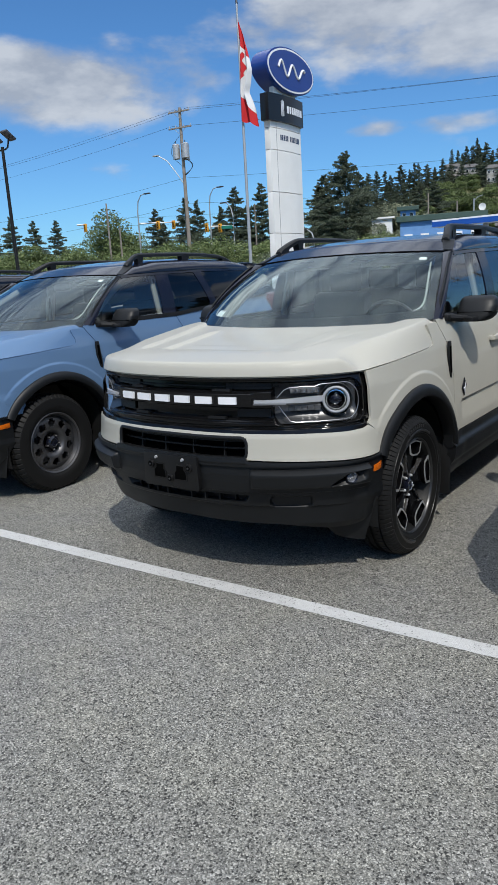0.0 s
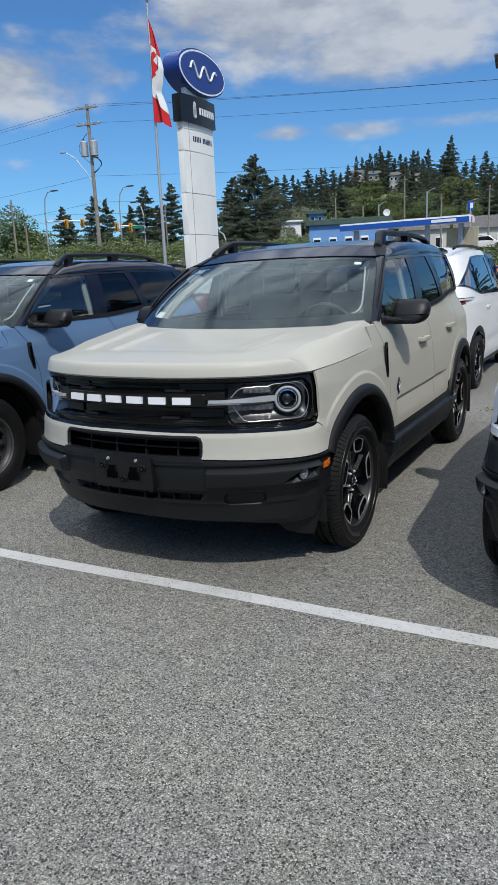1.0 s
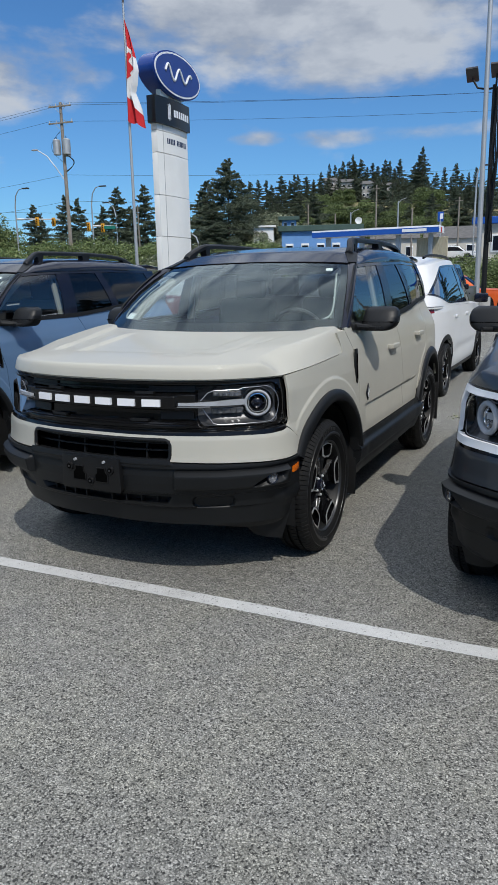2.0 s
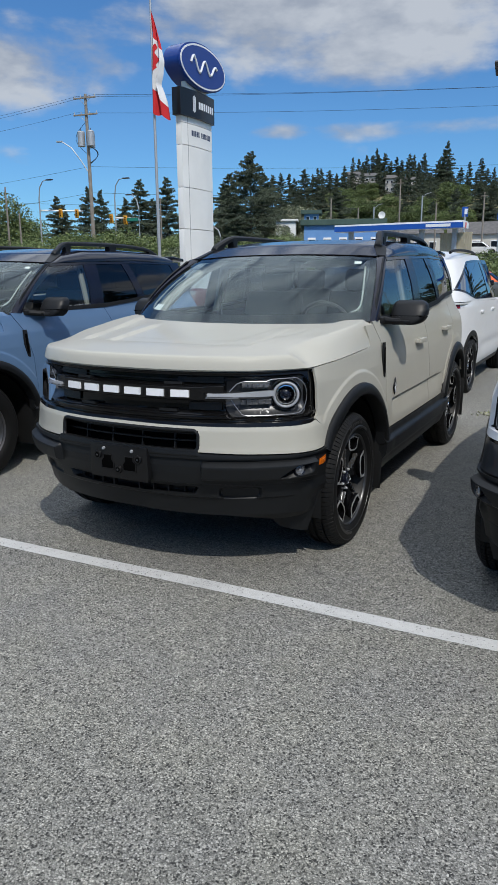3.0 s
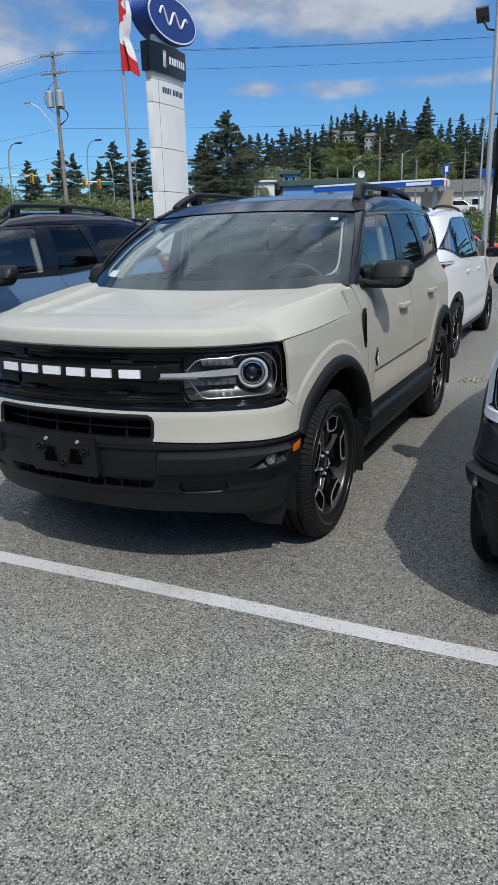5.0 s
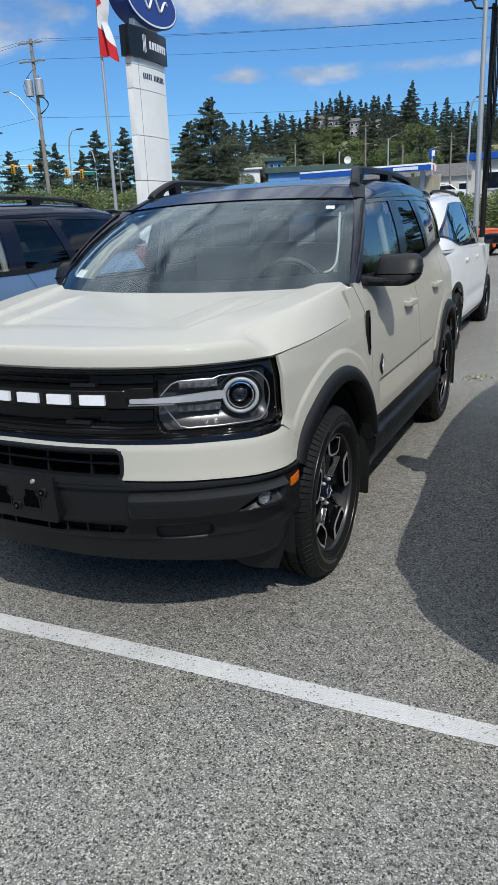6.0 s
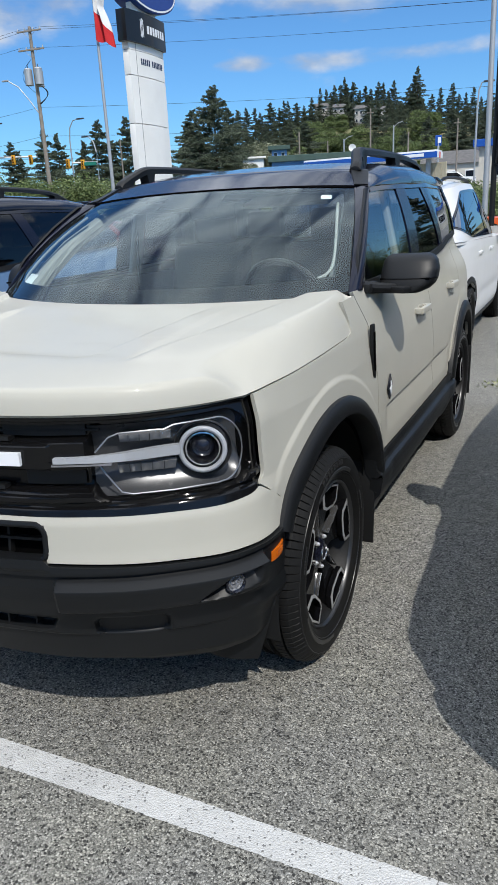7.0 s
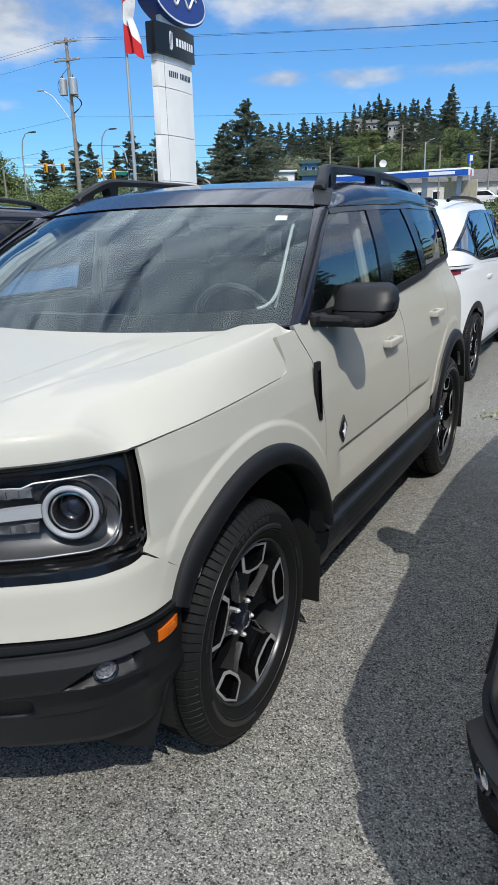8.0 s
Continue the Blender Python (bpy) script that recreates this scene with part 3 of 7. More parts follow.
        mesh("rim", *revolve([(0.040, rr - 0.016)] + [(0.086, rr - 0.014), (0.094, rr - 0.004), (0.088, rr + 0.004)], 96), M_STEEL, hub)
        mesh("rim_barrel", *revolve(barrel, 72), M_STEEL, hub)
        # the dished disc with ten rounded holes
        na, rows = 120, [(0.070, 0.02), (0.082, 0.034), (0.096, 0.052), (0.112, 0.062), (0.126, 0.064), (0.138, 0.064), (0.15, 0.063), (0.162, 0.062), (0.174, 0.060), (0.19, 0.055), (0.206, 0.046), (rr - 0.012, 0.040)]
        bm = bmesh.new()
        grid = [[bm.verts.new((x, r * math.cos(2 * math.pi * i / na), r * math.sin(2 * math.pi * i / na))) for i in range(na)] for r, x in rows]
        for j in range(len(rows) - 1):
            for i in range(na):
                ph = (i % 12) - 5.5
                rm = (rows[j][0] + rows[j + 1][0]) / 2
                if (abs(ph) / 3.7) ** 2.6 + (abs(rm - 0.156) / 0.030) ** 2.6 < 1:
                    continue
                bm.faces.new((grid[j][i], grid[j][(i + 1) % na], grid[j + 1][(i + 1) % na], grid[j + 1][i]))
        edge = [e for e in bm.edges if e.is_boundary]
        ret = bmesh.ops.extrude_edge_only(bm, edges=edge)
        bmesh.ops.translate(bm, verts=[v for v in ret["geom"] if isinstance(v, bmesh.types.BMVert)], vec=(-0.02, 0, 0))
        part("disc", bm, M_STEEL, hub, "dark steel disc with ten round holes", angle=40)
        cap_r = 0.034
    mesh("brake_disc", *revolve([(-0.01, 0.05), (-0.01, 0.165), (-0.03, 0.165)], 48), M_STEEL, hub)
    mesh("hub_cap", *revolve([(0.03, 0.052), (0.052, 0.050), (0.058, cap_r + 0.006), (0.064, cap_r), (0.062, cap_r - 0.006), (0.060, 0.0005)], 40), M_BLACKPAINT, hub)
    mesh("cap_ring", *revolve([(0.062, cap_r), (0.0665, cap_r - 0.001), (0.0665, cap_r - 0.004), (0.062, cap_r - 0.005)], 40), M_CHROME, hub)
    for k in range(5):
        a = radians(90 + 36 + 72 * k)
        c = (0.057, 0.057)
        bm = rod_bm((0.028, c[0] * math.cos(a), c[0] * math.sin(a)), (0.056, c[0] * math.cos(a), c[0] * math.sin(a)), 0.0095, 0.0085, 6)
        rod_bm((0.055, c[0] * math.cos(a), c[0] * math.sin(a)), (0.062, c[0] * math.cos(a), c[0] * math.sin(a)), 0.0085, 0.004, 10, bm)
        part("lug_nut", bm, M_MACHINED if style == "alloy" else M_STEEL, hub)
    return hub


def loop_bm(outer, inner, thick):
    """A flat ring between two outlines of the same count, pushed by thick along -y."""
    bm = bmesh.new()
    rings = [[bm.verts.new((x, y, z)) for x, z in o] for o, y in ((outer, 0.0), (outer, -thick), (inner, -thick), (inner, 0.0))]
    n = len(outer)
    for a, b in zip(rings, rings[1:] + rings[:1]):
        for i in range(n):
            bm.faces.new((a[i], a[(i + 1) % n], b[(i + 1) % n], b[i]))
    return bm


def panel(s_l, s_r, z_lo, z_hi, nu, nv, extra=0.0, rim=0.015, hole=None, s_cuts=(), z_cuts=(), even=None):
    """As region(), with an opening left out where hole(s, z) holds, and extra grid lines at the cuts."""
    us = np.linspace(s_l, s_r, nu + 1)
    vs = np.linspace(0, 1, nv + 1)
    for c in s_cuts:
        us[np.argmin(np.abs(us - c))] = c
    S, V = np.meshgrid(us, vs)
    lo, hi = z_lo(S) if callable(z_lo) else z_lo + 0 * S, z_hi(S) if callable(z_hi) else z_hi + 0 * S
    Z = lerp(lo, hi, V)
    if even:
        Z = np.where(V < 0.15, lerp(np.minimum(lo, even[0] - 0.002), even[0], V / 0.15), np.where(V < 0.9, lerp(even[0], even[1], (V - 0.15) / 0.75), lerp(even[1], hi, (V - 0.9) / 0.1)))
        Z = np.maximum(Z, lo)
    for c in z_cuts:
        k = np.argmin(np.abs(Z - c), axis=0)
        Z[k, np.arange(Z.shape[1])] = np.where(np.abs(Z[k, np.arange(Z.shape[1])] - c) < 0.02, c, Z[k, np.arange(Z.shape[1])])
    e = extra(S, Z) if callable(extra) else extra
    P = np.stack(skin(S, Z, e), -1)
    N = np.cross(np.gradient(P, axis=1), np.gradient(P, axis=0))
    N /= np.maximum(np.linalg.norm(N, axis=-1, keepdims=True), 1e-9)
    out = np.sign(np.sum(N * (P - np.array((0, 2.2, 0.8))), axis=-1).mean()) or 1.0
    idx = np.arange(S.size).reshape(S.shape)
    quads = np.stack([idx[:-1, :-1], idx[:-1, 1:], idx[1:, 1:], idx[1:, :-1]], -1).reshape(-1, 4)
    if hole:
        mid = lambda A: (A[:-1, :-1] + A[:-1, 1:] + A[1:, 1:] + A[1:, :-1]).reshape(-1) / 4
        quads = quads[~hole(mid(S), mid(Z))]
    count = {}
    for q in quads.tolist():
        for a, b in zip(q, q[1:] + q[:1]):
            key = (min(a, b), max(a, b))
            count[key] = None if key in count else (a, b)
    edges = [v for v in count.values() if v]
    verts = P.reshape(-1, 3).tolist()
    nn = N.reshape(-1, 3)
    made = {}
    faces = quads.tolist()
    if rim:
        for a, b in edges:
            for q in (a, b):
                if q not in made:
                    made[q] = len(verts)
                    verts.append((np.array(verts[q]) - nn[q] * out * rim).tolist())
            faces.append([a, b, made[b], made[a]])
    return verts, faces


BELT = table((1.20, 1.235), (1.40, 1.242), (2.40, 1.252), (2.85, 1.285), (3.35, 1.335), (4.1, 1.35), (4.4, 1.35))
GLASS_TOP = table((1.8, 1.622), (2.0, 1.634), (2.4, 1.645), (3.0, 1.655), (3.9, 1.645))


def cabin(y, h):
    """The side of the cabin: y along the car, h from the belt (0) to the top of the windows (1)."""
    z = lerp(BELT(y), GLASS_TOP(y), h)
    x0 = np.interp(y, (1.2, 1.6, 2.4, 3.0, 3.5, 3.9, 4.15), (0.872, 0.882, 0.888, 0.880, 0.838, 0.788, 0.735))
    x1 = np.interp(y, (1.2, 1.95, 2.4, 3.0, 3.5, 3.9, 4.15), (0.77, 0.772, 0.782, 0.772, 0.742, 0.692, 0.655))
    return lerp(x0, x1, h) + 0.016 * np.sin(np.pi * h), y, z


def cabin_pane(y_of, h_of, nu, nv, push, side, rim=0.006):
    """A four-cornered piece of the cabin's side; y_of(u, h) gives its edges."""
    def fn(U, V):
        h = h_of(U, V)
        x, y, z = cabin(y_of(U, h), h)
        return side * (x + push), y, z
    return sheet(fn, nu, nv, rim)


def build_suv(label, body_paint, wheel_style, m, look_kind="outer", group="parked sport utility vehicles"):
    car = thing("sport_utility_vehicle", label, "car", group, m)
    B = body_paint
    # inner shell in shade black, so that no gap shows through
    lo = arch_low(0.36, 0.47)
    top = table((0, 1.02), (float(s_at(1.15)), 1.05), (float(s_at(1.3)), 1.18), (S_END, 1.19))
    mesh("inner_shell", *panel(-S_END + 0.02, S_END - 0.02, lo, lambda s: top(np.abs(s)), 300, 14, lambda s, z: -0.05 - 0.07 * (1 - step(1.0, 1.06, np.abs(s))) * (1 - step(1.03, 1.05, z)), 0.0), M_CAVITYSHADE, car)
    # the underside's darkness is in its colour too
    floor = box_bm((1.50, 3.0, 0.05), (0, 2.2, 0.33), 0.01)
    part("underbody", floor, M_CAVITYSHADE, car)
    for yc, zc in ARCH:
        for sd in (1, -1):
            def fn(U, V, yc=yc, zc=zc, sd=sd):
                a = lerp(radians(-12), radians(192), U)
                return sd * lerp(0.60, 0.905, V), yc + 0.494 * np.cos(a), zc + 0.494 * np.sin(a) + 0.003
            mesh("wheel_arch_liner", *sheet(fn, 36, 4, 0.0), M_PLASTIC2, car)

    # bonnet
    fr = SKIN[(SKIN_S <= 1.047)]
    fx, fy = fr[:, 0] - 0.0, fr[:, 1] + 0.004

    wy = np.linspace(0.30, 1.30, 60)
    seam_z = table((0.0, 1.075), (0.39, 1.068), (1.14, 1.103), (1.196, 1.117), (1.221, 1.152), (1.245, 1.224), (1.30, 1.228))
    wx = skin(s_at(wy), seam_z(wy))[0] - 0.003

    def wing_x(y):
        return np.where(y > 0.385, np.interp(y, wy, wx), 0.855)

    def hood_outline(t, v):
        x0 = np.abs(t) * 0.855
        yf = np.interp(x0, fx, fy)
        yr = 1.262 - 0.262 * (1 - np.abs(t) ** 2.2) - 0.012 * step(0.94, 1.0, np.abs(t))
        y = lerp(yf, yr, v)
        return np.sign(t) * x0 * np.maximum(1.0, wing_x(y) / 0.855), y

    tt = np.concatenate([-np.cos(np.linspace(0, np.pi / 2, 100)), np.sin(np.linspace(0, np.pi / 2, 100))[1:]])
    vv = np.concatenate([1 - np.cos(np.linspace(0, np.pi / 2, 26)), np.array([])]) * 0.5
    vv = np.unique(np.concatenate([vv, np.linspace(0.5, 0.9, 21), np.linspace(0.905, 1.0, 22)]))
    T, Vv = np.meshgrid(tt, vv)
    X, Y = hood_outline(T, Vv)
    edge = np.concatenate([np.stack(hood_outline(np.full(60, -1.0), np.linspace(1, 0, 60)), -1), np.stack(hood_outline(np.linspace(-1, 1, 300), np.zeros(300)), -1),
                           np.stack(hood_outline(np.full(60, 1.0), np.linspace(0, 1, 60)), -1)])
    ea, eb = edge[:-1], edge[1:]
    ev = eb - ea
    el2 = np.maximum((ev ** 2).sum(1), 1e-12)
    tq = np.clip(((X[..., None] - ea[:, 0]) * ev[:, 0] + (Y[..., None] - ea[:, 1]) * ev[:, 1]) / el2, 0, 1)
    D = np.sqrt(((X[..., None] - ea[:, 0] - tq * ev[:, 0]) ** 2 + (Y[..., None] - ea[:, 1] - tq * ev[:, 1]) ** 2).min(-1))
    D[0, :] = D[:, 0] = D[:, -1] = 0
    ze = seam_z(Y)
    zf = np.interp(Y, (-0.05, 0.1, 0.35, 0.7, 1.05, 1.25), (1.158, 1.162, 1.174, 1.207, 1.243, 1.262))
    ax = np.abs(X)
    dome = step(0.62, 0.56, ax) * 0.5 + step(0.53, 0.50, ax) * 0.5
    wide = 0.34 + 0.10 * Y
    lowc = 1 - step(wide - 0.014, wide + 0.008, ax)
    rise = step(0.27, 0.36, Y) * (1 - step(0.80, 1.0, Y))
    zf = zf + rise * (0.010 * dome - 0.015 * lowc) - 0.010 * (ax / 0.85) ** 2
    wide2 = 0.455 + 0.235 * Y
    tray = 1 - step(wide2 - 0.010, wide2 + 0.008, ax)
    zf = zf - 0.013 * tray * step(0.27, 0.36, Y) + 0.004 * (1 - tray) * step(0.27, 0.40, Y)
    def dist(line):
        a, b = line[:-1], line[1:]
        d = b - a
        q = np.clip(((X[..., None] - a[:, 0]) * d[:, 0] + (Y[..., None] - a[:, 1]) * d[:, 1]) / np.maximum((d ** 2).sum(1), 1e-12), 0, 1)
        return np.sqrt(((X[..., None] - a[:, 0] - q * d[:, 0]) ** 2 + (Y[..., None] - a[:, 1] - q * d[:, 1]) ** 2).min(-1))

    side_line = edge[359:]
    d_side = np.minimum(dist(side_line), dist(side_line * np.array((-1, 1))))
    d_front = dist(edge[60:360])
    d_side[:, 0] = d_side[:, -1] = 0
    d_front[0, :] = 0
    # a small rolled lip along the front, then a long flat rise
    lip = 0.060 * (1 - (1 - np.clip(d_front / 0.030, 0, 1)) ** 2.6)
    body = (zf - ze - 0.060) * (1 - (1 - np.clip(d_front / 0.26, 0, 1)) ** 2.0)
    q_side = np.clip(d_side / lerp(0.120, 0.060, step(0.5, 1.12, Y)), 0, 1)
    g_side = 1 - (1 - q_side) ** 1.5
    Z = ze + (lip + body) * g_side
    P = np.stack([X, Y, Z], -1)
    idx = np.arange(X.size).reshape(X.shape)
    faces = np.stack([idx[:-1, :-1], idx[:-1, 1:], idx[1:, 1:], idx[1:, :-1]], -1).reshape(-1, 4).tolist()
    verts = P.reshape(-1, 3).tolist()
    for line in (idx[0, :], idx[:, 0], idx[:, -1]):
        base = len(verts)
        for q in line:
            p = verts[q]
            verts.append((p[0] * 0.985, p[1] + 0.012, p[2] - 0.012) if p[1] < 1.185 else (p[0] * 0.975, p[1] + 0.001, p[2] - 0.018))
        faces += [[int(line[i]), int(line[i + 1]), base + i + 1, base + i] for i in range(len(line) - 1)]
    mesh("bonnet", verts, faces, B, car, angle=40)

    # front wings, doors and rear quarters
    door_f = table((0.40, 1.44), (0.89, 1.415), (1.11, 1.345), (1.20, 1.275), (1.27, 1.235))
    door_b = table((0.40, 2.54), (0.78, 2.53), (1.12, 2.45), (1.26, 2.37))
    door_r = table((0.40, 2.98), (0.62, 3.00), (0.80, 3.13), (0.95, 3.36), (1.05, 3.43), (1.30, 3.45))
    fender_top = table((1.0, 1.060), (float(s_at(0.39)), 1.063), (float(s_at(1.14)), 1.098), (float(s_at(1.200)), 1.111), (float(s_at(1.228)), 1.145), (float(s_at(1.254)), 1.224), (2.5, 1.238))
    seam = table((0.60, 1.16), (0.715, 1.142), (0.815, 1.018), (0.822, 1.034), (0.832, 1.044), (0.85, 1.047), (1.10, 1.047))
    for sd in (1, -1):
        mesh("wing", *region(seam, lambda z: s_at(door_f(z)) - 0.003, arch_low(lambda s: np.where(np.abs(s) < 1.3, 0.655, 0.545), 0.536), fender_top, 160, 70, side=sd, rim=0.013), B, car)
        d1 = mesh("front_door", *region(lambda z: s_at(door_f(z)) + 0.003, lambda z: s_at(door_b(z)) - 0.003, 0.548, lambda s: BELT(np.interp(s, SKIN_S, SKIN[:, 1])), 60, 60, side=sd), B, car)
        d2 = mesh("rear_door", *region(lambda z: s_at(door_b(z)) + 0.003, lambda z: s_at(door_r(z)) - 0.003, arch_low(0.548), lambda s: BELT(np.interp(s, SKIN_S, SKIN[:, 1])), 50, 60, side=sd), B, car)
        mesh("rear_quarter", *region(lambda z: s_at(door_r(z)) + 0.003, S_END - 0.62, arch_low(0.62), lambda s: BELT(np.interp(s, SKIN_S, SKIN[:, 1])), 70, 40, side=sd), B, car)
        for dr, yy, zz in ((d1, 2.20, 1.045), (d2, 3.06, 1.075)):
            sx = float(skin(s_at(yy), zz)[0])
            part("handle_cup", prism_bm([(0.062 * math.cos(a) * (1.0), 0.036 * math.sin(a) - 0.008) for a in np.linspace(0, 2 * math.pi, 24)[:-1]], 0.004, 0,
                                        m=Matrix.Translation((sd * (sx + 0.0005), yy, zz)) @ Matrix.Rotation(radians(90 * sd), 4, "Z")), B, dr)
            bar = box_bm((0.020, 0.185, 0.034), (sd * (sx + 0.030), yy + 0.005, zz + 0.006), 0.009, 3)
            box_bm((0.034, 0.034, 0.03), (sd * (sx + 0.012), yy - 0.076, zz + 0.006), 0.006, 2, bm=bar)
            box_bm((0.034, 0.040, 0.03), (sd * (sx + 0.012), yy + 0.080, zz + 0.006), 0.006, 2, bm=bar)
            part("door_handle", bar, B, dr)

    # tailgate and rear bumper
    mesh("tailgate", *panel(S_END - 0.615, S_END, 0.70, 1.345, 30, 24), B, car)
    mesh("tailgate", *panel(-S_END, -S_END + 0.615, 0.70, 1.345, 30, 24), B, car)
    mesh("rear_bumper", *panel(S_END - 1.02, S_END, arch_low(0.34), 0.69, 50, 16, 0.02, 0.05), M_PLASTIC, car)
    mesh("rear_bumper", *panel(-S_END, -S_END + 1.02, arch_low(0.34), 0.69, 50, 16, 0.02, 0.05), M_PLASTIC, car)
    for sd in (1, -1):
        mesh("tail_lamp", *region(S_END - 0.86, S_END - 0.56, 0.86, 1.22, 14, 14, 0.012, sd), M_RED, car)

    # flares and sills
    def flare(yc, zc, a0, a1, sd):
        prof = [(0.562, -0.012), (0.557, 0.012), (0.546, 0.022), (0.53, 0.028), (0.508, 0.030), (0.496, 0.026), (0.491, 0.012), (0.491, -0.06)]
        rs, es = np.array([p[0] for p in prof]), np.array([p[1] for p in prof])

        def fn(U, V):
            k = V * (len(prof) - 1)
            r, e = np.interp(k, range(len(prof)), rs), np.interp(k, range(len(prof)), es)
            a = lerp(radians(a0), radians(a1), U)
            y, z = yc + r * np.cos(a), zc + r * np.sin(a)
            return skin(sd * s_at(y), z, e)
        return sheet(fn, 56, len(prof) - 1, 0.0)

    for sd in (1, -1):
        mesh("wheel_arch_flare", *flare(*ARCH[0], 13, 149, sd), M_PLASTIC, car, angle=25)
        mesh("wheel_arch_flare", *flare(*ARCH[1], 8, 164, sd), M_PLASTIC, car, angle=25)

        def sill_off(s, z):
            return 0.006 + 0.028 * step(0.50, 0.475, z) - 0.018 * step(0.40, 0.36, z)
        y0, y1 = s_at(1.36), s_at(3.12)
        mesh("sill", *region(float(y0), float(y1), 0.285, 0.542, 40, 26, sill_off, sd, 0.05), M_PLASTIC, car, angle=22)
        part("front_mud_flap", box_bm((0.20, 0.012, 0.36), (sd * 0.838, 1.362, 0.352), 0.005, 2, Matrix.Rotation(radians(-4), 4, "X")), M_PLASTIC2, car)
        part("rear_mud_flap", box_bm((0.20, 0.012, 0.36), (sd * 0.825, 4.025, 0.352), 0.005, 2, Matrix.Rotation(radians(-4), 4, "X")), M_PLASTIC2, car)

    # front: painted band with the lower air slot, black bumper
    band_top = table((0, 0.805), (0.5, 0.801), (0.9, 0.796), (0.98, 0.799), (1.018, 0.808), (1.142, 0.716))
    band_low = table((0, 0.676), (0.43, 0.676), (0.70, 0.668), (1.0, 0.660), (1.142, 0.660))
    slot = lambda s, z: (np.abs(s) < 0.425) & (z < 0.781)
    mesh("bumper_cover", *panel(-1.140, 1.140, lambda s: band_low(np.abs(s)), lambda s: band_top(np.abs(s)), 220, 14, hole=slot, s_cuts=(-0.425, 0.425), z_cuts=(0.781,), rim=0.005), B, car)
    def pocket(a, z):
        """A three-cornered scoop whose floor slants inwards as it rises."""
        zl, zu = np.interp(a, (0.80, 0.955), (0.543, 0.560)), np.interp(a, (0.80, 0.875, 0.955), (0.549, 0.602, 0.606))
        rise = np.clip((z - zl) / (zu - zl), 0, 1) * (1 - step(0, 0.006, z - zu))
        return rise * step(0.790, 0.835, a) * (1 - step(0.942, 0.962, a))

    lowv = rounded(0.625, 0.459, 0.102, 0.029, 0.024, 0.006)

    def bumper_off(s, z):
        a = np.abs(s)
        # a lip along the top, then raised pads with a slanted upper face
        span = step(0.438, 0.452, a) * (1 - step(0.980, 0.992, a))
        ztop = 0.633
        face = np.interp(ztop - z, (-0.001, 0.004, 0.020, 0.086, 0.094, 0.099), (0.0, 0.012, 0.040, 0.035, 0.028, 0.0))
        o = face * span - 0.046 * pocket(a, z) - 0.022 * lowv(a, z)
        o = o + 0.014 * step(0.642, 0.646, z)
        intake = (1 - step(0.40, 0.43, a + 0.6 * (0.50 - z))) * step(0.448, 0.455, z) * (1 - step(0.484, 0.490, z))
        o = o - 0.04 * intake
        under = (1 - step(0.424, 0.434, z)) * (1 - step(0.80, 0.95, a))
        o = o - 0.012 * under - 0.016 * (1 - step(0.505, 0.511, z)) * (1 - step(0.92, 1.0, a))
        fold = step(0.90, 1.02, a) * np.interp(z, (0.40, 0.452, 0.462, 0.50), (0.0, 0.012, 0.012, 0.0))
        centre = 1 - step(0.425, 0.44, a)
        return o + fold + 0.006 * centre * step(0.655, 0.665, z)

    bump_low = table((0, 0.335), (0.55, 0.330), (0.66, 0.318), (0.81, 0.295), (0.95, 0.30), (1.0, 0.315), (1.064, 0.36), (1.125, 0.45))
    bump_top = table((0, 0.692), (0.424, 0.692), (0.436, 0.672), (0.70, 0.664), (1.0, 0.656), (1.125, 0.655))
    mesh("bumper", *panel(-1.122, 1.122, lambda s: bump_low(np.abs(s)), lambda s: bump_top(np.abs(s)), 320, 96, bumper_off, 0.06, even=(0.42, 0.650)), M_PLASTIC, car, angle=24)
    for k in range(-4, 5):
        if k:
            part("intake_rib", box_bm((0.008, 0.03, 0.036), (k * 0.082, -0.043 + 0.5 * (k * 0.082) ** 2, 0.468), 0.002, 1), M_PLASTIC2, car)
    # a black sheet stands in for the deep shade behind the slot
    mesh("air_slot_back", *panel(-0.47, 0.47, 0.66, 0.80, 40, 4, -0.075, 0.0), M_CAVITYSHADE, car)
    ring = [(0.425 * cx_ + 0.03 * (math.cos(a) - cx_) , 0.7285 + 0.0525 * cz_ + 0.03 * (math.sin(a) - cz_)) for cx_, cz_, a0 in ((1, 1, 0), (-1, 1, 90), (-1, -1, 180), (1, -1, 270)) for a in np.radians(np.linspace(a0, a0 + 90, 7))]
    rim_s, rim_z = [], []
    for (sa, za), (sb, zb) in zip(ring, ring[1:] + ring[:1]):
        n = max(1, int(abs(sb - sa) / 0.04))
        rim_s += [lerp(sa, sb, k / n) for k in range(n)]
        rim_z += [lerp(za, zb, k / n) for k in range(n)]
    rx, ry, rz = skin(np.array(rim_s + rim_s[:1]), np.array(rim_z + rim_z[:1]), -0.006)
    part("slot_frame", tube_bm(list(zip(rx, ry, rz)), 0.0105, 8), M_PLASTIC, car, "black trim round the lower air slot")
    for zz in (0.722, 0.757):
        mesh("slot_bar", *panel(-0.455, 0.455, zz - 0.004, zz + 0.004, 60, 1, -0.042, 0.02), M_PLASTIC2, car)
    for k in (-3, -1, 1, 3):
        mesh("slot_rib", *panel(k * 0.095 - 0.004, k * 0.095 + 0.004, 0.672, 0.79, 1, 4, -0.050, 0.02), M_PLASTIC2, car)
